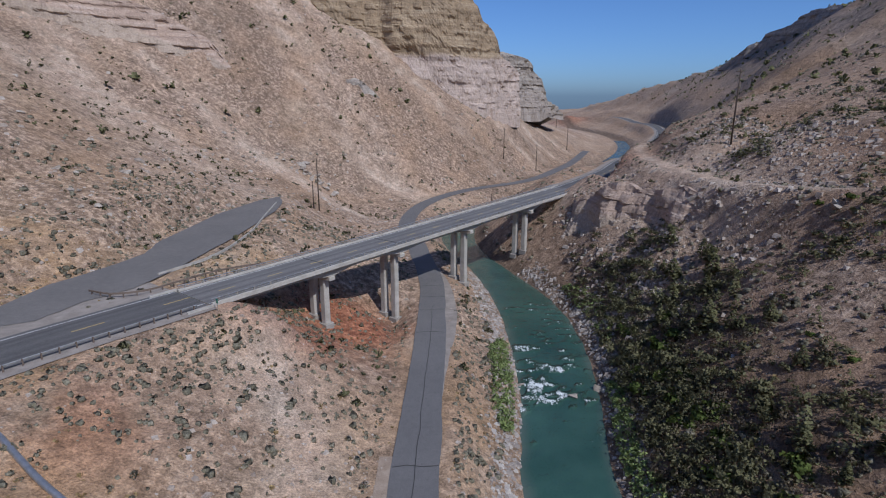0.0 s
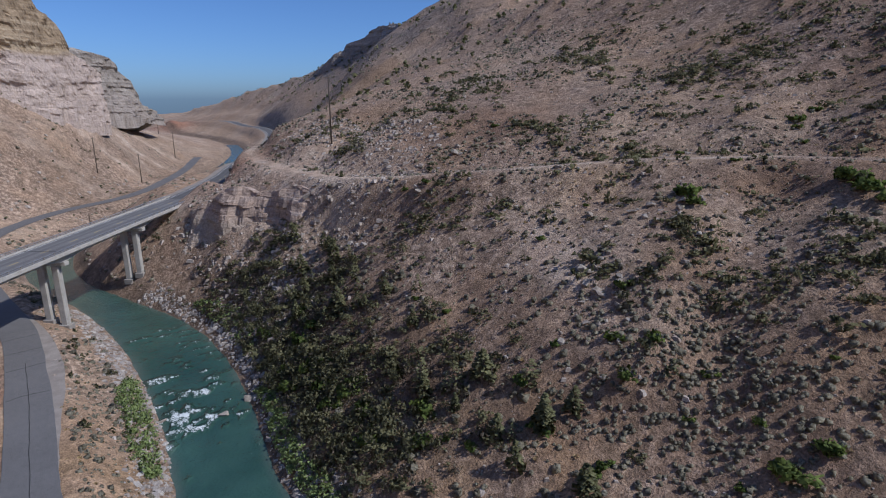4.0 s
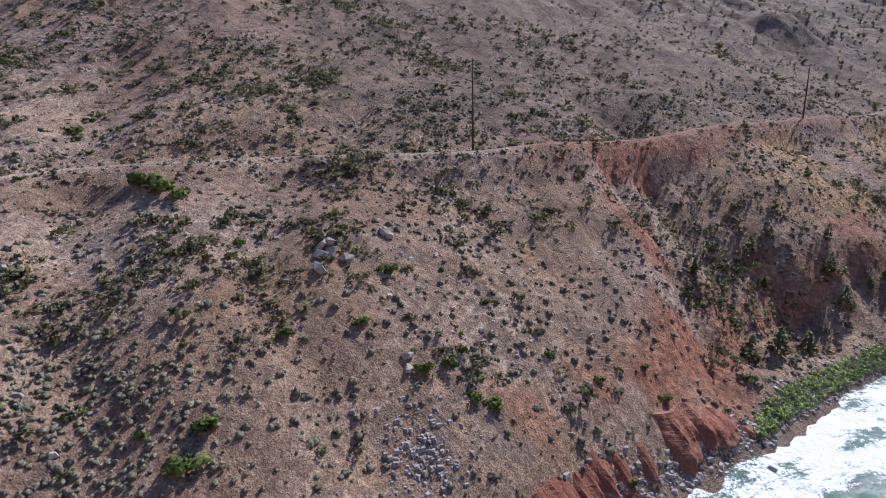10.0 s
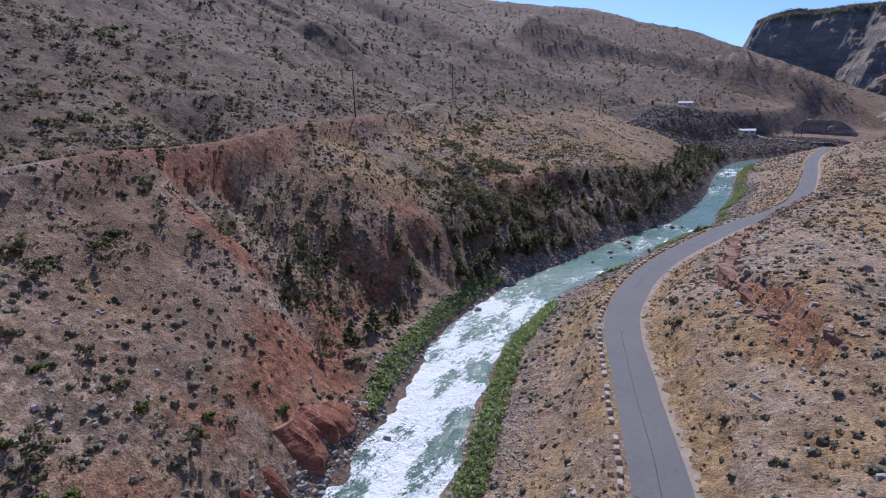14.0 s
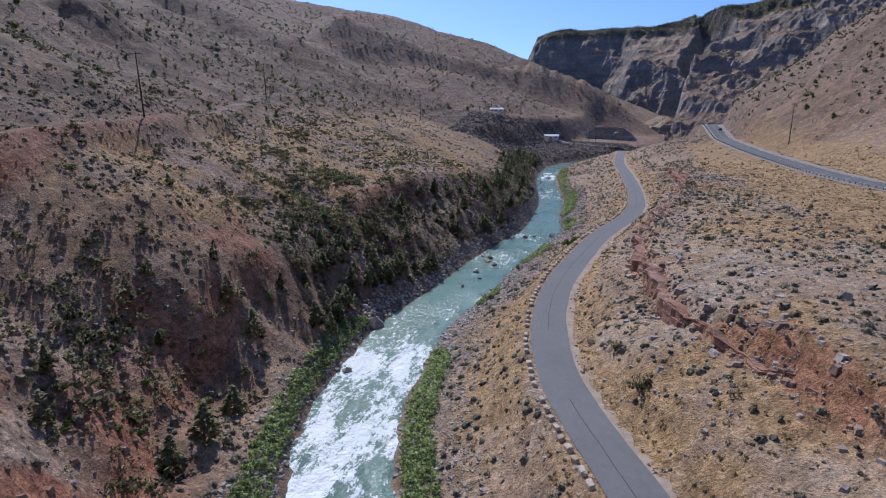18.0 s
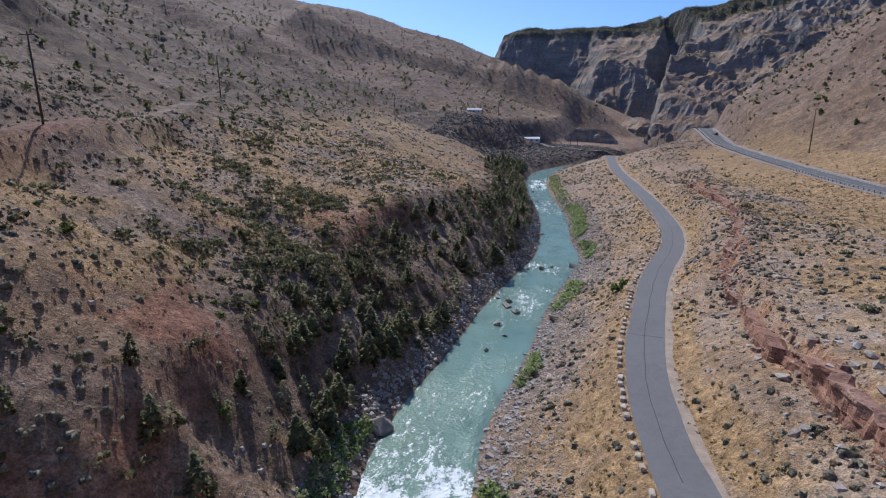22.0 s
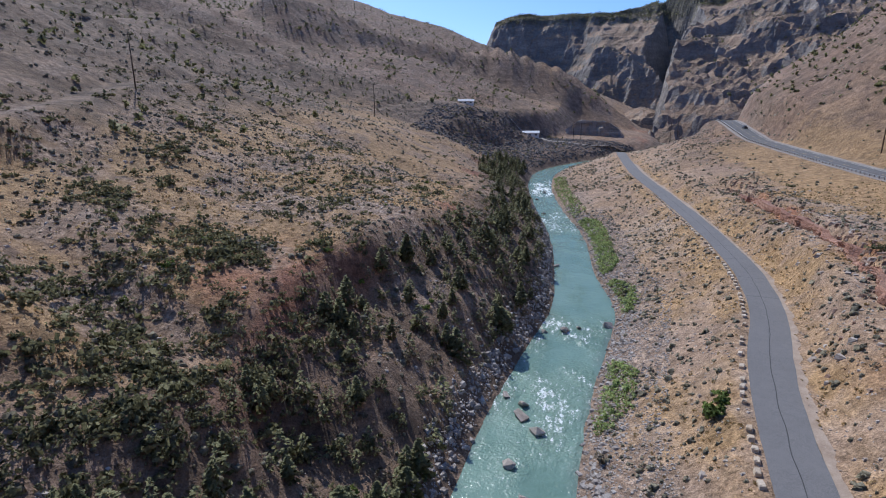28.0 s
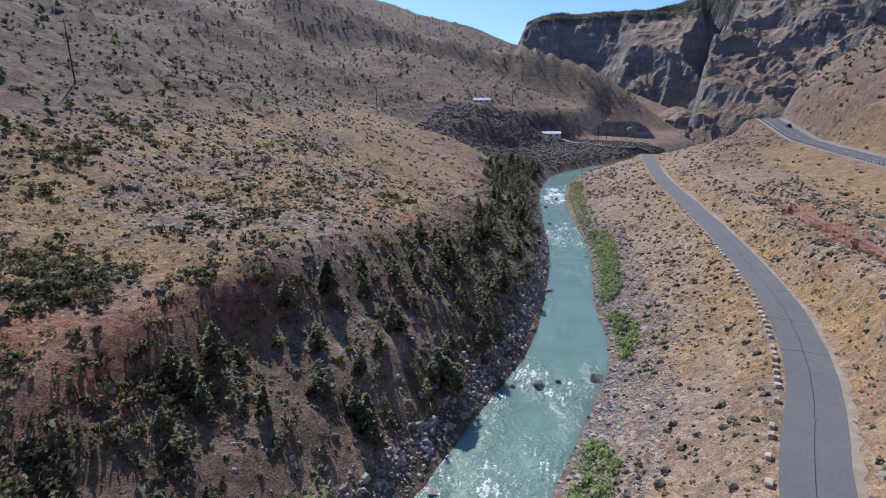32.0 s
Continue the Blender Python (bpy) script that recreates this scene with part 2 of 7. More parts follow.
def near_line(x, y, line, reach):
    """Distance to a chain and its height at the nearest point, where closer than reach."""
    shape = x.shape
    x, y = x.ravel(), y.ravel()
    best, zz = np.full(x.shape, 1e9), np.zeros(x.shape)
    for i in range(0, len(line) - 1):
        a, b = line[i], line[i + 1]
        m = np.nonzero((np.abs(x - a[0]) < reach + 4) & (np.abs(y - a[1]) < reach + 4))[0]
        if not len(m):
            continue
        d = b - a
        t = np.clip(((x[m] - a[0]) * d[0] + (y[m] - a[1]) * d[1]) / (d[0]**2 + d[1]**2), 0, 1)
        r = np.hypot(x[m] - a[0] - t * d[0], y[m] - a[1] - t * d[1])
        ok = r < best[m]
        best[m[ok]], zz[m[ok]] = r[ok], (a[2] + t * d[2])[ok]
    return best.reshape(shape), zz.reshape(shape)


# crests of the far hills: x, y, height
CRESTS = [
    ([(900, -700, 330), (651, -1186, 258), (496, -1255, 236), (421, -1281, 212), (333, -1304, 190), (229, -1324, 138)], 0.42),
    ([(330, -640, 150), (220, -745, 110), (163, -771, 99), (128, -776, 96), (96, -779, 90), (74, -780, 84), (50, -780, 70), (30, -778, 54), (14, -770, 38), (4, -762, 26), (-4, -755, 15)], 0.8),
    ([(-900, -100, 380), (-520, -250, 290), (-330, -330, 225), (-215, -430, 160), (-150, -490, 115), (-128, -517, 98), (-114, -534, 85), (-98, -551, 72), (-73, -569, 55), (-58, -577, 38)], 0.75),
    ([(640, 150, 290), (420, 230, 190), (300, 310, 128), (270, 350, 100), (250, 400, 70)], 0.5),
    ([(760, 180, 330), (600, 330, 230), (500, 400, 186), (400, 500, 150), (393, 573, 135), (372, 637, 114), (374, 730, 95), (366, 822, 78), (352, 940, 65), (330, 1060, 48), (312, 1160, 37)], 0.75),
]
CRESTS = [(polyline(c, 15.0), s) for c, s in CRESTS]


def base_height(x, y):
    d = x - RIVER(y)
    zr = river_z(y)
    fac = HALF(y) / 8.5
    # scarps and bench edges wander in and out
    wander = smooth(13, 26, np.abs(d)) * smooth(150, 70, np.abs(d)) * (2.6 * fbm(x, y, 21, 3, 161) + 1.1 * fbm(x, y, 7, 2, 167))
    e = lookup(TAB_E, y, wander + np.abs(d) / np.where(np.abs(d) < 20, 1 + (fac - 1) * np.clip((20 - np.abs(d)) / 10, 0, 1), 1))
    w = lookup(TAB_W, y, 0.6 * wander + np.abs(d) / np.where(np.abs(d) < 20, 1 + (fac - 1) * np.clip((20 - np.abs(d)) / 10, 0, 1), 1))
    z = np.where(d > 0, e, w)
    far = np.clip((np.abs(d) - 250) / 300, 0, 1)
    south = np.clip((-560 - y) / 250, 0, 1)
    north = np.clip((y - 700) / 900, 0, 1)
    z = z * (1 - 0.55 * far * south) * (1 - 0.8 * north) + zr
    near = np.clip((np.abs(d) - 9) / 30, 0, 1)
    for line, slope in CRESTS:
        m = (x > line[:, 0].min() - 700) & (x < line[:, 0].max() + 700) & (y > line[:, 1].min() - 700) & (y < line[:, 1].max() + 700)
        if not m.any():
            continue
        xm, ym = x[m], y[m]
        best = np.full(xm.shape, -1e9)
        for c in line:
            r = np.hypot(xm - c[0], ym - c[1])
            best = np.maximum(best, c[2] - slope * r)
        dm = np.abs(d[m])
        w = np.where(ym > 250, smooth(28, 135 - 60 * smooth(450, 600, ym), dm), np.where(d[m] < 0, smooth(95 - 35 * smooth(-300, -470, ym), 210 - 105 * smooth(-300, -470, ym), dm), smooth(45, 190, dm)))
        z[m] += np.maximum(best - z[m], 0) * np.maximum(w, smooth(-640, -800, ym))
    return z, d, near


def smooth(a, b, v):
    t = np.clip((v - a) / (b - a), 0, 1)
    return t * t * (3 - 2 * t)


def rough_height(x, y):
    """The slopes without the roads."""
    z, d, near = base_height(x, y)
    steep = np.clip(z / 60, 0.15, 1.6)
    z = z + near * (fbm(x, y, 90, 3, 3) * 4 * steep + fbm(x, y, 24, 3, 9) * 1.5 * steep + fbm(x, y, 7, 3, 21) * 0.4 + fbm(x, y, 2.6, 2, 33) * 0.12)
    big = smooth(70, 260, z)
    z = z + big * (fbm(x, y, 260, 5, 41, True) * 20 * smooth(-560, -450, y) + fbm(x, y, 60, 3, 47, True) * np.where(y < -500, 2.5, 5)) * smooth(320, 700, np.hypot(x, y))
    spur = smooth(95, 230, np.abs(d)) * smooth(40, 90, z)
    z = z + spur * (fbm(x * 0.45 + y * 0.2, y, 95, 4, 81, True) * 14 + fbm(x * 0.4, y, 30, 3, 87, True) * 4.5) * smooth(-640, -520, y)
    z = z + smooth(110, 200, np.abs(d)) * smooth(28, 60, z) * (fbm(x, y, 15, 3, 91, True) * 1.5 + fbm(x, y, 6, 2, 95) * 0.5)
    # crumbling red ribs beside the river
    rr, _ = near_line(x, y, RED_RIB, 26)
    rib = np.exp(-(rr / 13.0) ** 2) * smooth(-52, -58, y + 0.25 * (x - 90))
    z = z + rib * (fbm(x * 0.16, y + 0.1 * x, 6.0, 3, 61, True) * 2.0 + fbm(x * 0.25, y + 0.1 * x, 2.8, 2, 63, True) * 0.8)
    # runnels down the steep river bank
    bank = smooth(9, 14, d) * smooth(38, 26, d) * smooth(-85, -105, y)
    z = z + bank * (fbm(x * 0.22, y, 8.5, 3, 171, True) * 1.5 + fbm(x * 0.3, y, 3.4, 2, 177, True) * 0.45)
    for line, depth, wide in GULLIES:
        r, _ = near_line(x, y, line, 3 * wide)
        z = z - depth * np.exp(-(r / wide) ** 2) * smooth(9, 24, np.abs(d))
    return z, d


RED_EDGE = polyline([(130, -64, 0), (112, -61, 0), (103, -60, 0), (95, -61, 0), (88, -60, 0), (80, -56.5, 0), (73, -52, 0), (67, -46, 0)], 3)
RED_RIB = polyline([(126, -69, 0), (104, -68, 0), (88, -67, 0), (70, -60, 0)], 3)


def terraced(z, q, step, amount):
    """Pulls heights into ledges and risers."""
    u = z / step + q
    f = u - np.floor(u)
    return z + amount * step * (smooth(0.3, 0.7, f) - f)


def mountain_height(x, y):
    """The limestone mass and the craggy hill that close the canyon, split by the river's gorge."""
    wx, wy = x + 22 * fbm(x, y, 120, 3, 801), y + 30 * fbm(x, y, 130, 3, 805)
    crest = np.interp(x, (-600, -300, -195, -119, 20, 150, 205, 240, 262, 290, 330), (360, 288, 278, 249, 243, 242, 240, 226, 175, 110, 40))
    crest = crest + 5 * fbm(x, y * 0, 55, 3, 809)
    q = wy + 1665
    spur = smooth(70, -30, wx)
    fall = spur * np.interp(q, (0, 34, 60, 215, 240, 280, 325, 430), (0, 34, 44, 112, 140, 186, 228, 290)) + (1 - spur) * np.interp(q, (0, 22, 42, 70, 110, 150, 240), (0, 16, 46, 92, 150, 195, 260))
    z = crest - np.where(q > 0, fall, -0.12 * q)
    # ribs and gullies down the walls
    steep = (1 - 0.7 * spur * smooth(40, 60, q) * smooth(225, 200, q)) * smooth(4, 40, crest - z) * smooth(-5, 25, z)
    z = z + steep * (22 * fbm(wx + 0.3 * wy, wy * 0.4, 75, 5, 811, True) + 12 * fbm(wx - 0.4 * wy, wy * 0.7, 27, 4, 813, True) + 5 * fbm(x, y, 11, 3, 817))
    # the gorge slot
    mid = -176 + 18 * np.sin(y / 60.0)
    z = np.minimum(z, 8 + 3.2 * np.maximum(np.abs(wx - mid) - 9, 0) + 1.2 * np.maximum(-1500 - wy, 0) + 10 * fbm(x, y, 30, 3, 815, True))
    # craggy hill on the highway's side of the gorge
    e = -(x + 80) + 8 * fbm(x, y, 45, 4, 821, True) + 0.2 * (y + 935)
    hill = np.interp(e, (-16, -6, 0, 7, 13, 24, 70, 140, 240, 480), (-30, 4, 44, 84, 114, 128, 142, 164, 206, 320))
    front = 30 + 0.62 * (-752 - y) + 0.2 * np.maximum(-x - 120, 0)
    hill = np.minimum(hill, front) + smooth(20, 60, hill) * (17 * fbm(x * 0.7 + 0.4 * y, y, 64, 5, 823, True) + 8 * fbm(x, y, 21, 4, 825, True))
    hill = hill - 0.5 * np.maximum(-1330 - y, 0)
    # a low spur of broken rock in the gorge mouth
    low = 33 - 0.75 * np.hypot((x + 36) * 0.9, (y + 845) * 0.6) + 7 * fbm(x, y, 22, 3, 831, True)
    z = np.maximum(np.maximum(z, hill), low)
    z = terraced(z, 0.3 * fbm(x, y, 150, 2, 833), 26.0, 0.2)
    return terraced(z, 0.4 * fbm(x, y, 70, 2, 837), 9.0, 0.15)


def draped(line, soft=9):
    """The chain laid on the slopes, its height evened out along it."""
    z = rough_height(line[:, 0], line[:, 1])[0]
    k = np.ones(2 * soft + 1) / (2 * soft + 1)
    z = np.convolve(np.pad(z, soft, mode="edge"), k, mode="valid")
    return z


for _line, _lo, _hi in ((HIGHWAY, -430, 240), (TRAIL, 400, 400)):
    zd = draped(_line)
    w = np.clip(np.maximum(_line[:, 1] - _hi, _lo - _line[:, 1]) / 120, 0, 1) if _lo < _hi else 0.45 + 0.55 * np.clip((-235 - _line[:, 1]) / 40, 0, 1)
    _line[:, 2] = _line[:, 2] * (1 - w) + zd * w

# the lay-by beside the highway
LAYBY = [(-63, 66), (-62, 86), (-58, 96), (-56, 104), (-57.5, 114), (-56, 141), (-51, 161), (-46.8, 168), (-43.5, 158), (-42, 145), (-43, 119), (-44.5, 104), (-46, 92), (-47.5, 84), (-52, 78), (-54, 71)]


def in_layby(x, y, grow=0.0):
    """Signed distance inside the lay-by outline."""
    inside = np.zeros(x.shape, bool)
    dist = np.full(x.shape, 1e9)
    n = len(LAYBY)
    for i in range(n):
        (ax, ay), (bx, by) = LAYBY[i], LAYBY[(i + 1) % n]
        c = ((ay > y) != (by > y)) & (x < (bx - ax) * (y - ay) / (by - ay + 1e-9) + ax)
        inside ^= c
        t = np.clip(((x - ax) * (bx - ax) + (y - ay) * (by - ay)) / ((bx - ax)**2 + (by - ay)**2), 0, 1)
        dist = np.minimum(dist, np.hypot(x - ax - t * (bx - ax), y - ay - t * (by - ay)))
    return np.where(inside, -dist, dist) - grow


LEDGE = polyline([(6, -78, 0), (13, -92, 0), (20, -106, 0), (22.5, -122, 0), (22.5, -145, 0), (19, -175, 0), (11, -200, 0), (5, -230, 0), (3, -270, 0), (2, -320, 0)], 2)


def height(x, y):
    z, d = rough_height(x, y)
    r, zz = near_line(x, y, LOWER_ROAD, 30)
    q, _ = near_line(x, y, LEDGE, 26)
    side = x - np.interp(y, LEDGE[::-1, 1], LEDGE[::-1, 0])
    rl = np.where(side < 0, q, -q) + 1.6 * fbm(x, y, 9, 3, 71)
    z = z + smooth(26, 16, q) * np.where(np.abs(d) < 90, 1, 0) * 3.0 * (smooth(-0.5, 0.8, rl) - smooth(-9, 12, rl))
    for line, half, shoulder, dz in ((LOWER_ROAD, 3.6, 6.0, -0.12), (HIGHWAY, 6.6, 11.0, -0.15), (TRAIL, 1.3, 8.0, -0.1)):
        r, zz = near_line(x, y, line, 30)
        t = smooth(half, half + shoulder, r)
        if line is HIGHWAY:
            t = np.where((y > 79) & (y < 181) & (r < 26) & (x > -40) & (x < 52), 1, t)
        z = np.where(r < half + shoulder, (zz + dz) * (1 - t) + z * t, z)
    z = z - 110 * smooth(900, 3600, y) + 15 * np.exp(-(((x - 222) / 22) ** 2 + ((y - 960) / 45) ** 2))
    # the slope falls away under the bridge's south spans
    s, o = (x + 36.2) * 0.6147 + (y - 79.6) * 0.7888, (x + 36.2) * 0.7888 - (y - 79.6) * 0.6147
    r, _ = near_line(x, y, LOWER_ROAD, 16)
    z = z - smooth(3.4, 9, r) * (5.5 * np.exp(-((s - 23) / 10) ** 2) + 6.0 * np.exp(-((s - 41) / 9) ** 2)) * np.exp(-(o / 16) ** 2)
    near_lay = (np.abs(x + 50) < 40) & (np.abs(y - 118) < 70)
    if near_lay.any():
        q = in_layby(x[near_lay], y[near_lay])
        t = smooth(0.6, 9, q)
        z[near_lay] = (19.3 * (1 - t)) + z[near_lay] * t
    return z


def axis(lo, fine_lo, fine_hi, hi, step, growth):
    mid = np.arange(fine_lo, fine_hi + 0.01, step)
    def tail(n0, n1):
        out, q, s = [], n0, step
        while q < n1:
            s *= growth
            q += s
            out.append(q)
        return np.array(out)
    return np.concatenate([-tail(-fine_lo, -lo)[::-1], mid, tail(fine_hi, hi)])


def mesh_grid(name, x, y, z, keep=None):
    n, m = x.shape
    co = np.stack([x, y, z], -1).reshape(-1, 3)
    idx = np.arange(n * m).reshape(n, m)
    q = np.stack([idx[:-1, :-1], idx[:-1, 1:], idx[1:, 1:], idx[1:, :-1]], -1).reshape(-1, 4)
    if keep is not None:
        q = q[keep.reshape(-1)]
    me = bpy.data.meshes.new(name)
    me.vertices.add(len(co))
    me.vertices.foreach_set("co", co.astype(np.float32).ravel())
    me.loops.add(q.size)
    me.loops.foreach_set("vertex_index", q.astype(np.int32).ravel())
    me.polygons.add(len(q))
    me.polygons.foreach_set("loop_start", np.arange(0, q.size, 4, dtype=np.int32))
    me.polygons.foreach_set("use_smooth", np.ones(len(q), dtype=bool))
    me.update(calc_edges=True)
    return me


# ---- materials ----
def material(name, rough=0.9, metal=0.0):
    m = bpy.data.materials.new(name)
    m.use_nodes = True
    b = m.node_tree.nodes["Principled BSDF"]
    b.inputs["Roughness"].default_value, b.inputs["Metallic"].default_value = rough, metal
    return m, m.node_tree.nodes, m.node_tree.links, b


def rgb(c):
    return (*c, 1.0)


def noise_node(nt, size, detail=4.0, rough=0.6, stretch=None):
    nodes, links = nt.nodes, nt.links
    co = nodes.new("ShaderNodeTexCoord")
    n = nodes.new("ShaderNodeTexNoise")
    n.inputs["Scale"].default_value = 1.0 / size
    n.inputs["Detail"].default_value, n.inputs["Roughness"].default_value = detail, rough
    if stretch:
        mp = nodes.new("ShaderNodeMapping")
        mp.inputs["Scale"].default_value = stretch
        links.new(co.outputs["Object"], mp.inputs[0])
        links.new(mp.outputs[0], n.inputs["Vector"])
    else:
        links.new(co.outputs["Object"], n.inputs["Vector"])
    return n.outputs[0]


def ramp(nt, fac, stops):
    r = nt.nodes.new("ShaderNodeValToRGB")
    e = r.color_ramp.elements
    while len(e) < len(stops):
        e.new(0.5)
    for el, (p, c) in zip(e, stops):
        el.position, el.color = p, rgb(c)
    nt.links.new(fac, r.inputs[0])
    return r.outputs[0]


def mix(nt, fac, a, b, mode="MIX"):
    m = nt.nodes.new("ShaderNodeMix")
    m.data_type, m.blend_type = "RGBA", mode
    for sock, v in ((m.inputs[0], fac), (m.inputs[6], a), (m.inputs[7], b)):
        if hasattr(v, "is_linked"):
            nt.links.new(v, sock)
        elif isinstance(v, tuple):
            sock.default_value = rgb(v)
        else:
            sock.default_value = v
    return m.outputs[2]


def math_node(nt, op, a, b=0.0, c=0.0):
    m = nt.nodes.new("ShaderNodeMath")
    m.operation = op
    for sock, v in zip(m.inputs, (a, b, c)):
        if hasattr(v, "is_linked"):
            nt.links.new(v, sock)
        else:
            sock.default_value = v
    return m.outputs[0]


def steps(nt, v, lo, hi):
    m = nt.nodes.new("ShaderNodeMapRange")
    m.interpolation_type = "SMOOTHSTEP"
    nt.links.new(v, m.inputs[0])
    m.inputs[1].default_value, m.inputs[2].default_value = lo, hi
    return m.outputs[0]


def attribute(nt, name):
    a = nt.nodes.new("ShaderNodeAttribute")
    a.attribute_name = name
    return a.outputs["Fac"]


def bump(nt, bsdf, h, dist, strength=1.0):
    b = nt.nodes.new("ShaderNodeBump")
    b.inputs["Distance"].default_value, b.inputs["Strength"].default_value = dist, strength
    nt.links.new(h, b.inputs["Height"])
    nt.links.new(b.outputs[0], bsdf.inputs["Normal"])


def simple(name, a, b, size, rough=0.85, bump_d=0.0, metal=0.0, fine=None, random_amount=0.0):
    """Two tones in patches, grain and a little relief."""
    m, nodes, links, p = material(name, rough, metal)
    nt = m.node_tree
    n1 = noise_node(nt, size, 5)
    n2 = noise_node(nt, fine or size * 0.12, 3)
    f = math_node(nt, "ADD", math_node(nt, "MULTIPLY", n1, 0.6), math_node(nt, "MULTIPLY", n2, 0.4))
    col = ramp(nt, f, [(0.36, a), (0.64, b)])
    if random_amount:
        oi = nodes.new("ShaderNodeObjectInfo")
        col = mix(nt, random_amount, col, ramp(nt, oi.outputs["Random"], [(0.0, tuple(0.55 * v for v in a)), (1.0, tuple(min(1, 1.35 * v) for v in b))]))
    links.new(col, p.inputs["Base Color"])
    if bump_d:
        bump(nt, p, f, bump_d)
    return m


def ground_material():
    m, nodes, links, p = material("canyon_ground", 0.95)
    p.inputs["Diffuse Roughness"].default_value = 0.25
    nt = m.node_tree
    big, mid, small, grit = noise_node(nt, 38, 5), noise_node(nt, 6.5, 6), noise_node(nt, 1.3, 5, 0.7), noise_node(nt, 0.28, 4, 0.7)
    tan = ramp(nt, big, [(0.32, (0.31, 0.212, 0.14)), (0.5, (0.42, 0.295, 0.202)), (0.68, (0.48, 0.38, 0.288))])
    col = mix(nt, math_node(nt, "MULTIPLY", steps(nt, mid, 0.42, 0.7), 0.6), tan, (0.38, 0.268, 0.19))
    stony = mix(nt, steps(nt, small, 0.45, 0.62), (0.23, 0.168, 0.13), (0.5, 0.395, 0.312))
    # brown soil, with the shade of slopes in grazing light painted in
    col = mix(nt, math_node(nt, "MULTIPLY", attribute(nt, "brown"), 0.9), col, mix(nt, steps(nt, mid, 0.35, 0.65), (0.165, 0.098, 0.066), (0.29, 0.186, 0.128)))
    col = mix(nt, math_node(nt, "MULTIPLY", attribute(nt, "scree"), 0.8), col, stony)
    gold = mix(nt, steps(nt, small, 0.35, 0.65), (0.36, 0.226, 0.1), (0.49, 0.325, 0.16))
    meadow = math_node(nt, "MAXIMUM", math_node(nt, "MULTIPLY", attribute(nt, "grass"), steps(nt, mid, 0.3, 0.62)), math_node(nt, "MULTIPLY", steps(nt, attribute(nt, "grass"), 0.82, 0.99), 0.9))
    col = mix(nt, meadow, col, gold)
    red = mix(nt, steps(nt, small, 0.35, 0.66), (0.235, 0.083, 0.044), (0.42, 0.198, 0.115))
    redmask = math_node(nt, "MULTIPLY", attribute(nt, "red"), steps(nt, math_node(nt, "ADD", mid, math_node(nt, "MULTIPLY", attribute(nt, "red"), 0.3)), 0.42, 0.66))
    col = mix(nt, redmask, col, red)
    pale = mix(nt, steps(nt, mid, 0.4, 0.65), (0.48, 0.365, 0.28), (0.57, 0.475, 0.39))
    col = mix(nt, attribute(nt, "pale"), col, pale)
    # dark ground: leaf litter and rubble, plus painted shade on upper and far slopes
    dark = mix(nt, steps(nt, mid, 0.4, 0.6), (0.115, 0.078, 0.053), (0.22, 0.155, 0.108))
    col = mix(nt, attribute(nt, "litter_shade"), col, dark)
    col = mix(nt, attribute(nt, "rock"), col, mix(nt, steps(nt, mid, 0.35, 0.65), (0.13, 0.115, 0.105), (0.3, 0.26, 0.23)))
    grain = mix(nt, 0.6, ramp(nt, small, [(0.32, (0.42, 0.41, 0.40)), (0.66, (1.4, 1.38, 1.36))]), ramp(nt, grit, [(0.34, (0.36, 0.35, 0.34)), (0.66, (1.6, 1.57, 1.54))]))
    col = mix(nt, 1.0, col, grain, "MULTIPLY")
    # scrub and stones in patches a few metres wide
    patch = noise_node(nt, 4.2, 7, 0.78)
    col = mix(nt, 1.0, col, ramp(nt, patch, [(0.34, (0.58, 0.57, 0.54)), (0.5, (1.0, 0.99, 0.97)), (0.66, (1.22, 1.2, 1.17))]), "MULTIPLY")
    links.new(col, p.inputs["Base Color"])
    h = math_node(nt, "ADD", math_node(nt, "MULTIPLY", small, 0.7), math_node(nt, "MULTIPLY", grit, 0.25))
    bump(nt, p, h, 0.95)
    return m


def asphalt(name, a, b, wheel=False):
    m, nodes, links, p = material(name, 0.85)
    nt = m.node_tree
    n1, n2, n3 = noise_node(nt, 9, 4), noise_node(nt, 0.9, 4), noise_node(nt, 0.08, 2)
    f = math_node(nt, "ADD", math_node(nt, "MULTIPLY", n1, 0.5), math_node(nt, "MULTIPLY", n2, 0.5))
    col = ramp(nt, f, [(0.35, a), (0.65, b)])
    col = mix(nt, 0.35, col, ramp(nt, n3, [(0.3, (0.03, 0.03, 0.03)), (0.7, (0.3, 0.29, 0.28))]))
    if wheel:
        col = mix(nt, math_node(nt, "MULTIPLY", attribute(nt, "worn"), 0.55), col, (0.045, 0.045, 0.047))
    links.new(col, p.inputs["Base Color"])
    bump(nt, p, n3, 0.01)
    return m


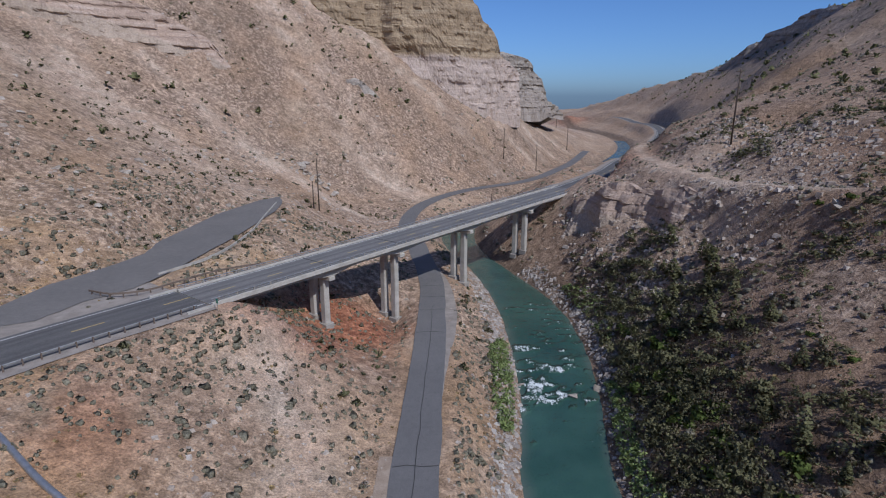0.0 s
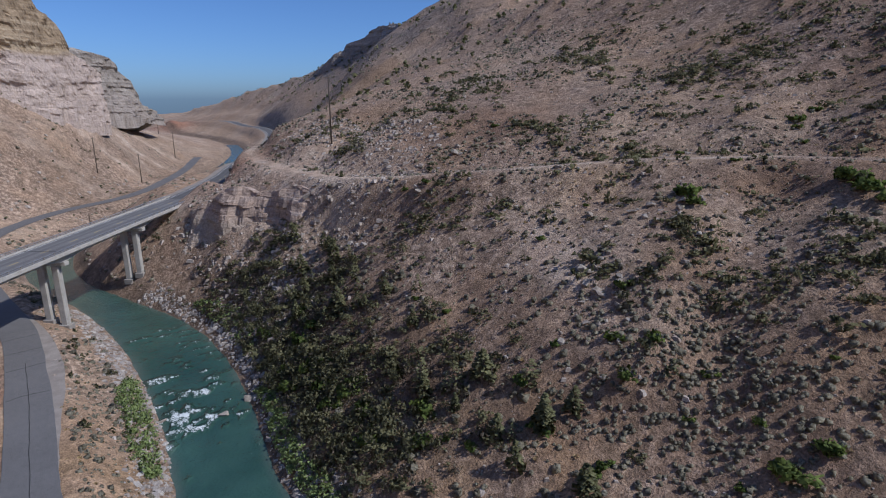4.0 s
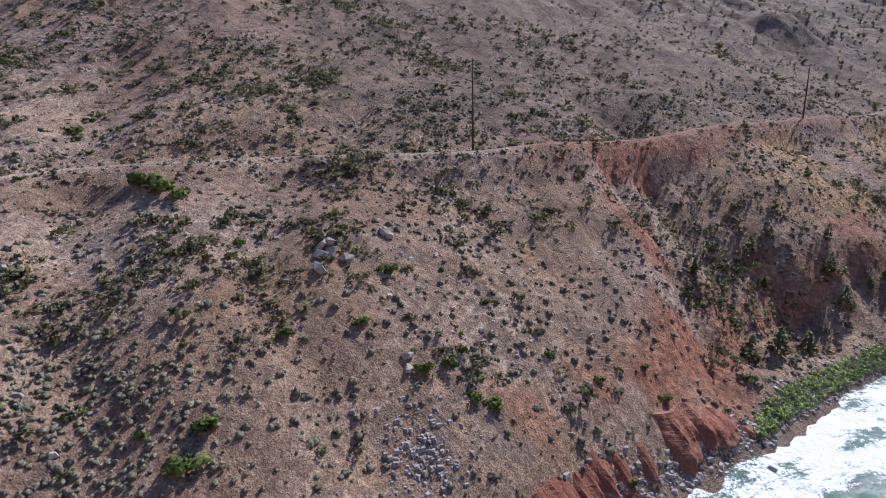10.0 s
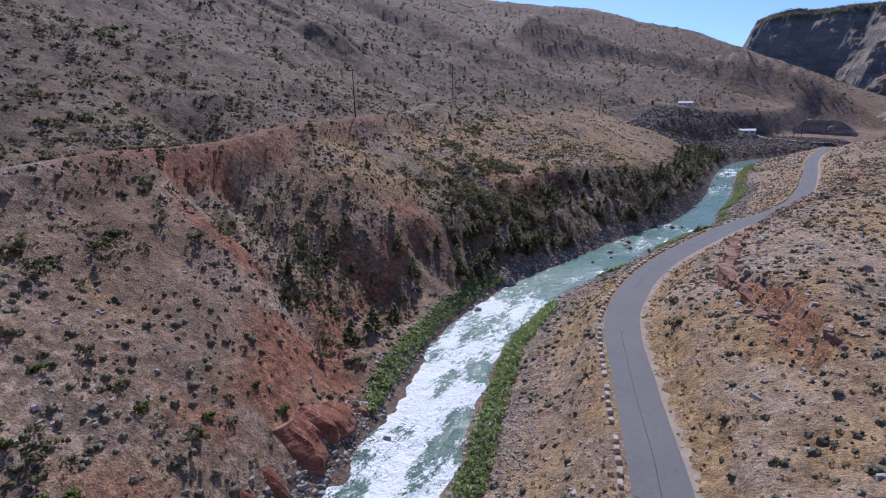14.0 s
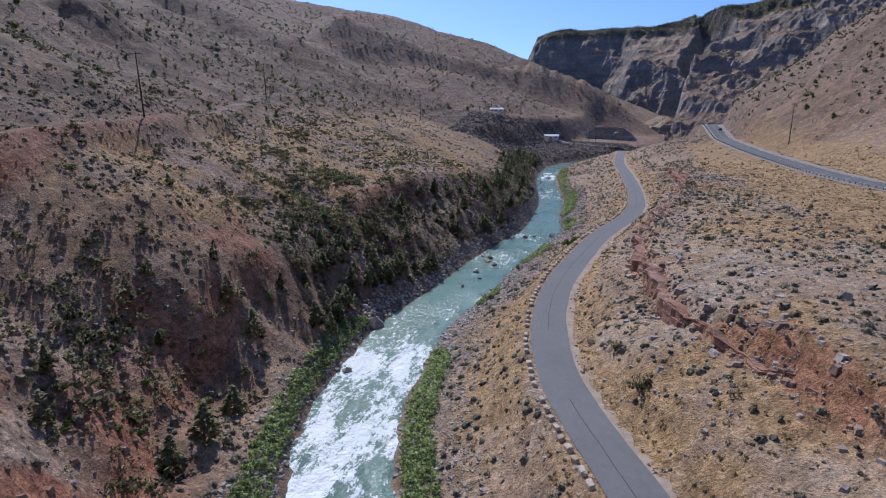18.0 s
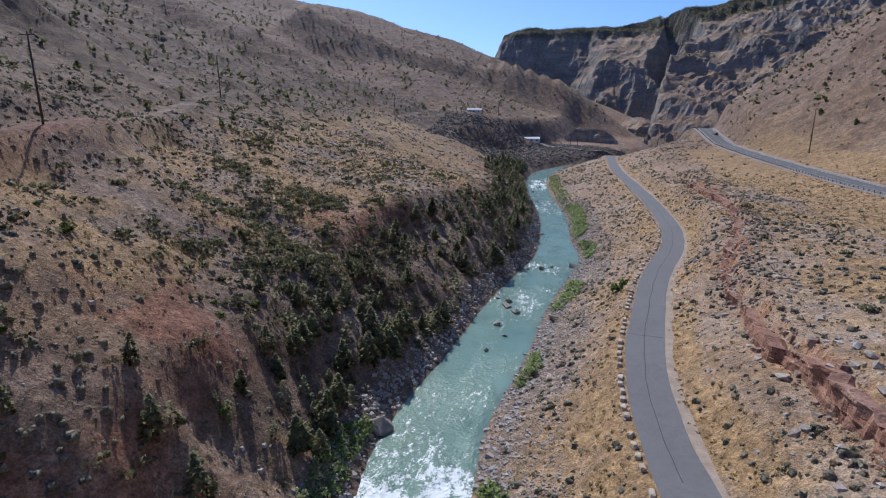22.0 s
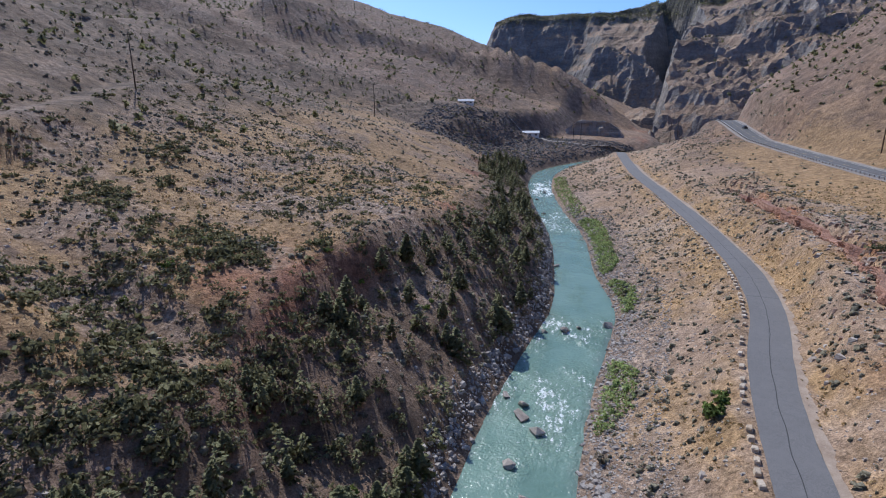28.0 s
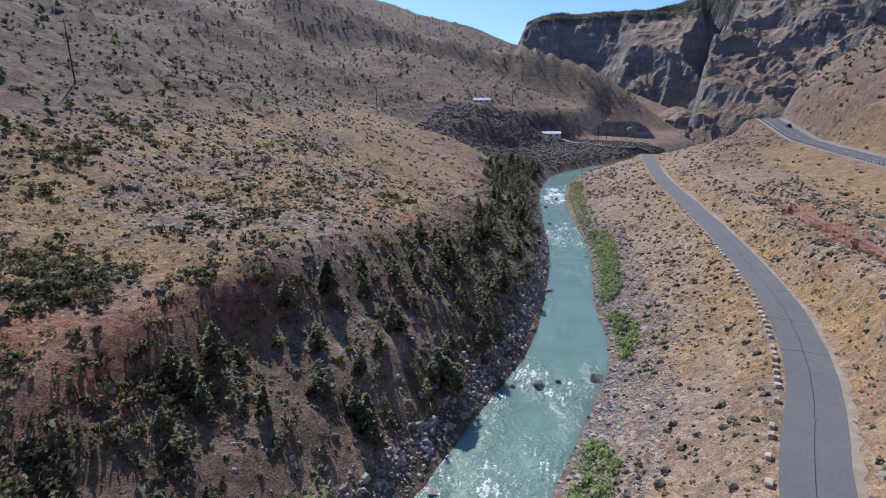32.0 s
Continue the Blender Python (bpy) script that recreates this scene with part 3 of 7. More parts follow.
def foliage(name, a, b, c, rough=0.75):
    """Leaves: the tone varies from leaf to leaf and from plant to plant."""
    m, nodes, links, p = material(name, rough)
    nt = m.node_tree
    geo = nodes.new("ShaderNodeNewGeometry")
    oi = nodes.new("ShaderNodeObjectInfo")
    col = ramp(nt, geo.outputs["Random Per Island"], [(0.0, a), (0.55, b), (1.0, c)])
    big = noise_node(nt, 9.0, 3)
    col = mix(nt, 0.55, col, ramp(nt, big, [(0.3, tuple(0.6 * v for v in a)), (0.7, tuple(1.2 * v for v in c))]))
    col = mix(nt, 0.35, col, ramp(nt, oi.outputs["Random"], [(0.0, a), (1.0, c)]))
    twig = noise_node(nt, 0.22, 4, 0.75)
    col = mix(nt, 1.0, col, ramp(nt, twig, [(0.33, (0.5, 0.5, 0.48)), (0.5, (1.0, 1.0, 1.0)), (0.66, (1.55, 1.53, 1.5))]), "MULTIPLY")
    links.new(col, p.inputs["Base Color"])
    p.inputs["Specular IOR Level"].default_value = 0.15
    # thin leaves let some of the sun through
    thin = nodes.new("ShaderNodeBsdfTranslucent")
    links.new(col, thin.inputs["Color"])
    both = nodes.new("ShaderNodeMixShader")
    both.inputs[0].default_value = 0.38
    links.new(p.outputs[0], both.inputs[1])
    links.new(thin.outputs[0], both.inputs[2])
    links.new(both.outputs[0], nodes["Material Output"].inputs[0])
    return m


def rock_material(name, a, b, c, island=True):
    m, nodes, links, p = material(name, 0.9)
    p.inputs["Diffuse Roughness"].default_value = 0.2
    nt = m.node_tree
    n1, n2 = noise_node(nt, 1.7, 6, 0.65), noise_node(nt, 0.22, 4, 0.7)
    col = ramp(nt, n1, [(0.3, a), (0.5, b), (0.7, c)])
    geo = nodes.new("ShaderNodeNewGeometry")
    oi = nodes.new("ShaderNodeObjectInfo")
    rnd = geo.outputs["Random Per Island"] if island else oi.outputs["Random"]
    col = mix(nt, 0.55, col, ramp(nt, rnd, [(0.0, a), (0.5, b), (1.0, c)]))
    col = mix(nt, 1.0, col, ramp(nt, n2, [(0.3, (0.7, 0.7, 0.7)), (0.7, (1.25, 1.25, 1.25))]), "MULTIPLY")
    links.new(col, p.inputs["Base Color"])
    bump(nt, p, n2, 0.06)
    return m


def cliff_material(name, low, high, band, k=1.0):
    """Bedded limestone: beds by height, cracks and streaks."""
    m, nodes, links, p = material(name, 0.93)
    nt = m.node_tree
    beds = noise_node(nt, 5.0 * k, 5, 0.65, (0.12, 0.12, 2.4))
    blot, crack, fine = noise_node(nt, 16 * k, 5), noise_node(nt, 3.0 * k, 5, 0.7, (1, 1, 0.25)), noise_node(nt, 0.9 * k, 4, 0.7)
    col = mix(nt, attribute(nt, "upper"), ramp(nt, blot, [(0.3, tuple(0.8 * v for v in low)), (0.7, low)]), ramp(nt, beds, [(0.32, tuple(0.74 * v for v in high)), (0.5, high), (0.66, band)]))
    col = mix(nt, math_node(nt, "MULTIPLY", steps(nt, crack, 0.52, 0.7), 0.5), col, tuple(0.5 * v for v in high))
    col = mix(nt, 1.0, col, ramp(nt, fine, [(0.3, (0.72, 0.7, 0.68)), (0.7, (1.2, 1.18, 1.15))]), "MULTIPLY")
    links.new(col, p.inputs["Base Color"])
    bump(nt, p, math_node(nt, "ADD", beds, math_node(nt, "ADD", crack, math_node(nt, "MULTIPLY", fine, 0.5))), 0.9 * k)
    return m


def mountain_material():
    """Limestone on the steep faces, brown soil on the gentler slopes, dark litter under the trees."""
    m, nodes, links, p = material("mountain_rock", 0.95)
    nt = m.node_tree
    beds, blot, crack, fine = noise_node(nt, 24, 6, 0.7, (0.35, 0.35, 1.6)), noise_node(nt, 45, 6), noise_node(nt, 11, 6, 0.7, (1, 1, 0.25)), noise_node(nt, 4.5, 5, 0.75)
    rock = ramp(nt, beds, [(0.3, (0.15, 0.137, 0.128)), (0.5, (0.235, 0.213, 0.197)), (0.68, (0.34, 0.31, 0.28))])
    rock = mix(nt, math_node(nt, "MULTIPLY", steps(nt, crack, 0.5, 0.66), 0.6), rock, (0.16, 0.15, 0.145))
    soil = ramp(nt, blot, [(0.3, (0.25, 0.17, 0.115)), (0.55, (0.38, 0.27, 0.19)), (0.7, (0.44, 0.34, 0.25))])
    soil = mix(nt, steps(nt, fine, 0.53, 0.62), soil, (0.12, 0.1, 0.07))
    geo = nodes.new("ShaderNodeNewGeometry")
    up = nodes.new("ShaderNodeSeparateXYZ")
    links.new(geo.outputs["Normal"], up.inputs["Vector"])
    flat = steps(nt, math_node(nt, "ADD", up.outputs["Z"], math_node(nt, "MULTIPLY", math_node(nt, "SUBTRACT", crack, 0.5), 0.5)), 0.55, 0.75)
    col = mix(nt, flat, rock, soil)
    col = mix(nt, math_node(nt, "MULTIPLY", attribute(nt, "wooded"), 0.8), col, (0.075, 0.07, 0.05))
    col = mix(nt, 1.0, col, ramp(nt, fine, [(0.32, (0.65, 0.64, 0.62)), (0.68, (1.3, 1.28, 1.25))]), "MULTIPLY")
    links.new(col, p.inputs["Base Color"])
    bump(nt, p, math_node(nt, "ADD", beds, math_node(nt, "ADD", crack, math_node(nt, "MULTIPLY", fine, 0.6))), 3.0)
    return m


def water_material():
    m, nodes, links, p = material("river_water", 0.15)
    nt = m.node_tree
    deep = noise_node(nt, 14, 3)
    # the bed shows through more in the shallows
    body = ramp(nt, deep, [(0.3, (0.026, 0.066, 0.05)), (0.7, (0.05, 0.11, 0.085))])
    milky = ramp(nt, deep, [(0.3, (0.13, 0.215, 0.165)), (0.7, (0.2, 0.3, 0.235))])
    body = mix(nt, attribute(nt, "silt"), body, milky)
    body = mix(nt, attribute(nt, "shallow"), body, (0.11, 0.135, 0.11))
    w1, w2, w3 = noise_node(nt, 1.6, 4, 0.6), noise_node(nt, 0.5, 3, 0.6), noise_node(nt, 0.35, 4, 0.75)
    w4 = noise_node(nt, 1.5, 4, 0.7, (1.6, 0.7, 1))
    fleck = math_node(nt, "ADD", math_node(nt, "MULTIPLY", math_node(nt, "SUBTRACT", w3, 0.5), 1.2), math_node(nt, "MULTIPLY", math_node(nt, "SUBTRACT", w4, 0.5), 1.7))
    # white flecks: whitewater, and sun glint painted into the base colour
    foam_glint = steps(nt, math_node(nt, "ADD", attribute(nt, "foam_glint"), fleck), 0.5, 0.78)
    col = mix(nt, foam_glint, body, (0.78, 0.82, 0.82))
    links.new(col, p.inputs["Base Color"])
    links.new(math_node(nt, "ADD", math_node(nt, "MULTIPLY", foam_glint, 0.45), 0.15), p.inputs["Roughness"])
    p.inputs["IOR"].default_value = 1.36
    p.inputs["Specular IOR Level"].default_value = 0.65
    waves = math_node(nt, "ADD", w1, math_node(nt, "MULTIPLY", w2, 0.5))
    bump(nt, p, math_node(nt, "MULTIPLY", waves, math_node(nt, "MULTIPLY_ADD", steps(nt, attribute(nt, "foam_glint"), 0.1, 0.5), 0.75, 0.32)), 0.6)
    return m


M_GROUND = ground_material()
M_OLD_ROAD = asphalt("old_asphalt", (0.115, 0.112, 0.112), (0.165, 0.16, 0.158))
M_HIGHWAY = asphalt("highway_asphalt", (0.085, 0.083, 0.085), (0.125, 0.122, 0.122), True)
M_DECK = asphalt("deck_concrete", (0.17, 0.165, 0.16), (0.24, 0.232, 0.225), True)
M_LOT = asphalt("layby_asphalt", (0.125, 0.118, 0.112), (0.20, 0.185, 0.17))
M_TAR = simple("tar_seal", (0.02, 0.02, 0.02), (0.045, 0.043, 0.042), 1.0, 0.7)
M_GRAVEL = simple("shoulder_gravel", (0.22, 0.19, 0.165), (0.36, 0.32, 0.28), 2.0, 0.95, 0.05, fine=0.12)
M_VERGE = simple("tan_dirt", (0.27, 0.2, 0.145), (0.43, 0.345, 0.265), 1.6, 0.95, 0.06, fine=0.16)
M_WHITE = simple("road_paint_white", (0.55, 0.55, 0.53), (0.75, 0.74, 0.72), 0.8, 0.7)
M_YELLOW = simple("road_paint_yellow", (0.5, 0.36, 0.1), (0.62, 0.47, 0.16), 0.8, 0.7)
M_CONC = simple("weathered_concrete", (0.33, 0.31, 0.275), (0.5, 0.475, 0.43), 2.2, 0.85, 0.02)
M_CONC_DARK = simple("stained_concrete", (0.22, 0.2, 0.18), (0.36, 0.335, 0.3), 1.8, 0.88, 0.02)
M_STEEL = simple("galvanised_steel", (0.36, 0.37, 0.38), (0.55, 0.56, 0.57), 0.6, 0.45, metal=0.8)
M_RUST = simple("weathered_steel", (0.10, 0.075, 0.06), (0.2, 0.155, 0.125), 0.6, 0.75)
M_POLE = simple("tarred_pole_wood", (0.045, 0.033, 0.025), (0.115, 0.085, 0.062), 1.2, 0.9, 0.01)
M_GLASS = simple("insulator_glass", (0.1, 0.12, 0.12), (0.2, 0.23, 0.22), 0.2, 0.2)
M_GREEN = simple("green_sign_face", (0.02, 0.17, 0.11), (0.04, 0.24, 0.16), 0.5, 0.5)
M_WATER = water_material()
M_SAGE = foliage("sagebrush_leaves", (0.17, 0.155, 0.11), (0.265, 0.248, 0.182), (0.37, 0.345, 0.265))
M_DRY = foliage("dry_grass_blades", (0.27, 0.19, 0.085), (0.38, 0.28, 0.14), (0.5, 0.4, 0.23))
M_JUNIPER = foliage("juniper_needles", (0.115, 0.118, 0.06), (0.175, 0.172, 0.092), (0.24, 0.232, 0.13))
M_PINE = foliage("pine_needles", (0.12, 0.128, 0.062), (0.19, 0.195, 0.1), (0.27, 0.265, 0.14))
M_BRIGHT = foliage("sumac_leaves", (0.08, 0.12, 0.028), (0.14, 0.19, 0.05), (0.22, 0.28, 0.085))
M_WILLOW = foliage("willow_leaves", (0.17, 0.23, 0.075), (0.26, 0.34, 0.12), (0.38, 0.46, 0.19))
M_BRUSH = foliage("leafless_brush_twigs", (0.1, 0.08, 0.056), (0.17, 0.14, 0.1), (0.26, 0.225, 0.165))
M_BARK = simple("bark", (0.07, 0.055, 0.045), (0.16, 0.13, 0.105), 0.5, 0.95, 0.02)
M_STONE = rock_material("scree_stone", (0.25, 0.19, 0.15), (0.4, 0.34, 0.285), (0.57, 0.51, 0.45))
M_REDSTONE = rock_material("red_stone", (0.19, 0.11, 0.078), (0.3, 0.2, 0.145), (0.43, 0.34, 0.26))
M_BANK = rock_material("river_cobble", (0.2, 0.17, 0.15), (0.35, 0.31, 0.275), (0.56, 0.52, 0.47))
M_BOULDER = rock_material("boulder_rock", (0.24, 0.2, 0.165), (0.37, 0.32, 0.27), (0.52, 0.47, 0.4), False)
M_KERB = rock_material("kerb_stone", (0.4, 0.3, 0.2), (0.56, 0.46, 0.34), (0.68, 0.61, 0.51), False)
M_CLIFF = cliff_material("bedded_limestone", (0.58, 0.48, 0.42), (0.38, 0.29, 0.19), (0.5, 0.41, 0.29))
M_GREYCLIFF = cliff_material("grey_limestone", (0.42, 0.37, 0.33), (0.36, 0.32, 0.28), (0.48, 0.44, 0.39))
M_BANKCLIFF = cliff_material("pale_bank_rock", (0.5, 0.41, 0.33), (0.47, 0.36, 0.29), (0.55, 0.45, 0.38), 0.6)
M_LEDGE = cliff_material("red_brown_ledge", (0.27, 0.14, 0.095), (0.34, 0.18, 0.125), (0.47, 0.3, 0.22), 0.5)
M_REDCLIFF = cliff_material("brick_red_earth", (0.3, 0.135, 0.085), (0.27, 0.1, 0.06), (0.44, 0.26, 0.175), 0.5)
M_MOUNTAIN = mountain_material()
M_RIDGE = cliff_material("ridge_limestone", (0.3, 0.275, 0.25), (0.33, 0.3, 0.27), (0.45, 0.41, 0.37), 2.0)
M_RUBBLE = rock_material("dark_rubble", (0.07, 0.066, 0.065), (0.13, 0.122, 0.118), (0.24, 0.225, 0.215))
M_WHITEWALL = simple("white_painted_wall", (0.7, 0.7, 0.68), (0.82, 0.81, 0.79), 2.0, 0.7)
M_ROOF = simple("pale_metal_roof", (0.62, 0.63, 0.64), (0.76, 0.77, 0.78), 3.0, 0.45)
M_CAR_WHITE = simple("white_car_paint", (0.7, 0.7, 0.68), (0.78, 0.77, 0.75), 1.0, 0.3)
M_CAR_DARK = simple("dark_car_paint", (0.03, 0.032, 0.035), (0.05, 0.05, 0.055), 1.0, 0.3)
M_RUBBER = simple("tyre_rubber", (0.015, 0.015, 0.015), (0.03, 0.03, 0.03), 0.3, 0.9)


# ---- ground ----
def add_attr(me, name, values):
    at = me.attributes.new(name, "FLOAT", "POINT")
    at.data.foreach_set("value", np.ascontiguousarray(values, dtype=np.float32).ravel())


gx = axis(-4300, -60, 170, 4300, 1.7, 1.035)
gy = axis(-4300, -270, 165, 4300, 1.7, 1.028)
GX, GY = np.meshgrid(gx, gy)
GZ = height(GX, GY)
GD = GX - RIVER(GY)


def z_at(x, y):
    """The height of the ground or the mountain on it."""
    x, y = np.asarray(x, float), np.asarray(y, float)
    z = ground_z(x, y)
    m = (y < -700) & (y > -1940) & (x > -560) & (x < 340)
    if m.any():
        z[m] = np.maximum(z[m], mountain_height(x[m], y[m]))
    return z


def ground_z(x, y):
    """The ground's height, read off the sheet."""
    i = np.clip(np.searchsorted(gy, y) - 1, 0, len(gy) - 2)
    j = np.clip(np.searchsorted(gx, x) - 1, 0, len(gx) - 2)
    u, v = (y - gy[i]) / (gy[i + 1] - gy[i]), (x - gx[j]) / (gx[j + 1] - gx[j])
    return (GZ[i, j] * (1 - v) + GZ[i, j + 1] * v) * (1 - u) + (GZ[i + 1, j] * (1 - v) + GZ[i + 1, j + 1] * v) * u


def bench_edge(y):
    """How far from midstream the bench above the wooded bank begins."""
    return np.interp(y, (-400, -310, -250, -225, -203, -182, -160, -140, -110), (32, 26, 30, 34, 37, 36, 31, 33, 31))


def spot(x, y, cx, cy, rx, ry):
    return np.exp(-(((x - cx) / rx) ** 2 + ((y - cy) / ry) ** 2))


def field(x, y):
    """The golden meadow between the old road and the highway."""
    edge = x + 5 * fbm(x, y, 18, 3, 141)
    return smooth(-9, -19, edge) * smooth(-138, -160, y) * smooth(-440, -400, y) * (x > -88)


def zones(x, y):
    """Zones: red earth, golden grass, stony scree, pale wash, leaf litter and brown soil with slope shade painted in,
    each 0 to 1.
    """
    d = x - RIVER(y)
    z = z_at(x, y)
    n1, n2 = fbm(x, y, 30, 4, 101), fbm(x, y, 12, 4, 111)
    rib, _ = near_line(x, y, RED_RIB, 40)
    rim, _ = near_line(x, y, RED_EDGE, 14)
    trail, _ = near_line(x, y, TRAIL, 12)
    road, _ = near_line(x, y, LOWER_ROAD, 24)
    red = 0.85 * np.exp(-(rib / 8) ** 2) * smooth(-0.35, 0.25, n2) + 1.7 * np.exp(-(trail / 4.0) ** 2) * smooth(-35, -55, y) * smooth(-185, -160, y) * (x > 100) + 1.2 * np.exp(-((trail - 3.0) / 4.5) ** 2) * smooth(-60, -66, y) * smooth(-118, -96, y) * smooth(-0.5, 0.0, n2)
    red += 1.3 * np.exp(-(rim / 3.4) ** 2) * smooth(-0.6, 0.1, n2)
    gx_, gy_ = z_at(x + 1.2, y) - z_at(x - 1.2, y), z_at(x, y + 1.2) - z_at(x, y - 1.2)
    steep = np.hypot(gx_, gy_) / 2.4
    red += 0.6 * smooth(0.85, 1.25, steep) * smooth(-0.3, 0.3, n2) * smooth(13, 18, d) * smooth(75, 50, d) * smooth(-50, -60, y) * smooth(-330, -280, y)
    red += 1.3 * spot(x, y, -24, 82, 9, 8) + 1.4 * spot(x, y, -17, 101, 11, 12) + 0.5 * spot(x, y, -35, 50, 8, 8) + 0.55 * spot(x, y, 58, 172, 15, 16)
    ledge, _ = near_line(x, y, LEDGE, 24)
    red += 0.75 * np.exp(-(ledge / 3.0) ** 2) * smooth(-0.3, 0.4, n2) + 0.15 * np.exp(-(ledge / 7) ** 2) * smooth(-0.1, 0.4, n2)
    red += 0.95 * smooth(0.02, 0.3, n1) * smooth(13, 20, d) * smooth(44, 32, d) * smooth(-60, -110, y)
    red += 0.85 * smooth(-0.5, 0.2, n2) * spot(x, y, 108, -186, 7, 14) + 1.2 * np.exp(-((d - bench_edge(y) + 1.5) / 3.2) ** 2) * smooth(-150, -160, y) * smooth(-215, -196, y) * smooth(-0.6, 0.0, n2) + 0.5 * spot(x, y, 90, -84, 9, 12) + 0.8 * spot(x, y, 64, -30, 8, 16) * smooth(-0.4, 0.2, n2) + 0.9 * spot(x, y, 224, 960, 34, 60)
    grass = 0.45 + 0.7 * n1 + 0.35 * n2
    grass = grass * np.where(d < 0, 0.75, 0.6) * (1 - 0.65 * smooth(80, 130, y)) + 0.85 * smooth(-85, -130, y) * smooth(28, 44, d) * smooth(190, 130, d) * smooth(-0.4, 0.25, n2) + 1.3 * field(x, y)
    grass += 0.6 * np.exp(-((road - 5.5) / 2.5) ** 2) * (y < 40) + 0.35 * smooth(-230, -300, y) * (d > 24) * (d < 140)
    grass = grass * (1 - 0.85 * smooth(105, 140, -d) * smooth(40, 0, y)) * (1 - 0.7 * smooth(170, 215, y) * (d < 0))
    grass = grass * (1 - 0.75 * smooth(-450, -510, y)) + 0.45 * smooth(12, 18, -d) * smooth(110, 85, -d) * smooth(20, -30, y) * smooth(-330, -280, y) * smooth(-0.5, 0.15, n2)
    scree = 0.35 - 0.9 * n2 + 0.3 * n1 + 0.35 * smooth(60, 140, y) * (d < 0) + 0.5 * spot(x, y, 70, 60, 22, 26)
    shore = np.abs(d) - HALF(y)
    scree = scree * (1 - 0.5 * smooth(14, 20, -d) * smooth(20, -20, y))
    scree = scree + 1.2 * smooth(4.5, 1.0, shore) + 0.9 * smooth(10.5, 7.0, shore + 2 * n2) * (d < 0) * smooth(-35, -60, y)
    pale = 1.0 * spot(x + 0.3 * (y - 62), y, -20, 62, 9, 20) * smooth(-0.6, 0.1, n2) + 0.9 * smooth(-0.02, 0.36, fbm(x * 0.25 + y * 0.96, x * 0.13 - y * 0.035, 11, 3, 121)) * smooth(140, 200, y) * smooth(20, 36, -d)
    pale += 0.95 * spot(x - 0.3 * (y - 52), y, 66, 52, 5.5, 15) * smooth(-0.5, 0.1, n2) + 0.28 * smooth(12, 40, y) * smooth(24, 38, d) * smooth(62, 48, z) * smooth(150, 120, y) * smooth(-0.45, 0.25, n1)
    pale += 0.9 * spot(x, y, -66, -545, 9, 22)
    pale += 0.8 * spot(x, y, 55, 132, 17, 24) * smooth(-0.4, 0.2, n2) + 0.5 * smooth(100, 135, y) * smooth(15, 25, d) * smooth(75, 50, d) * smooth(220, 180, y) * smooth(-0.2, 0.4, n1)
    pale += 0.75 * np.exp(-(trail / 1.5) ** 2) * (1 - np.clip(red, 0, 0.8))
    litter_shade = 0.8 * smooth(5, 12, d) * smooth(66, 48, d) * np.maximum(smooth(37, 24, d) * smooth(32, 58, y) * smooth(160, 120, y), smooth(-100, -125, y) * smooth(-470, -400, y) * smooth(4, -3, d - bench_edge(y) - 3 * n2)) * smooth(-0.5, 0.2, n2)
    litter_shade += (0.35 + 0.4 * (d > 0)) * smooth(4.0, 0.6, shore) + 0.9 * smooth(-440, -470, y) * smooth(-610, -585, y) * smooth(5, 12, d) * smooth(118, 100, d)
    # shade of the upper east slopes under grazing sun, painted as dark ground
    litter_shade += 0.95 * smooth(36, 48, z) * smooth(25, -15, y) * smooth(-560, -480, y) * (d > 0) * (0.75 + 0.7 * n2)
    # dark patches on far hills; forest tone and shade painted under the mountain
    litter_shade += 0.55 * smooth(-0.1, 0.45, n1) * smooth(220, 420, np.hypot(x - 40, y + 60)) * smooth(500, 300, y) + 0.75 * smooth(-1200, -1350, y) * (0.8 + 0.5 * n1)
    # brown soil of the east side, darkened further where slopes are shaded
    brown = smooth(0, 25, d) * (0.75 + 0.5 * n2) * smooth(260, 160, y) * (1 - 0.5 * smooth(60, 110, y) * smooth(24, 40, d)) 
    brown = brown * (1 - 0.4 * smooth(55, 105, y) * smooth(20, 30, d)) + 1.0 * np.maximum(smooth(34, 46, z) * smooth(25, -10, y), smooth(44, 58, z) * smooth(75, 25, y)) * (d > 0) * (0.95 + 0.4 * n2) + 0.7 * smooth(95, 60, x) * smooth(40, 60, z) * (d > 0) * smooth(20, 60, y) * smooth(140, 90, y) * (0.7 + 0.4 * n2) + 0.9 * smooth(-540, -640, y) + 1.3 * smooth(55, 100, -d) * smooth(-290, -360, y) + 0.8 * smooth(135, 180, -d) * smooth(60, 0, y) * (0.8 + 0.6 * n2)
    # grazing-light shade high on the slope east of the bridge, put into the colour
    brown = brown + 0.6 * spot(x, y, 92, 100, 24, 26) * (0.8 + 0.5 * n2)
    return [np.clip(v, 0, 1) for v in (red, grass, scree, pale, litter_shade, brown)]


ground = tagged(new("ground", mesh_grid("ground", GX, GY, GZ)), "dry stony canyon slopes of tan and red earth", "ground", kind="structure")
for nm, val in zip(("red", "grass", "scree", "pale", "litter_shade", "brown"), zones(GX, GY)):
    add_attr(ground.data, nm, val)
slope = np.hypot(np.gradient(GZ, axis=1) / np.gradient(gx)[None, :], np.gradient(GZ, axis=0) / np.gradient(gy)[:, None])
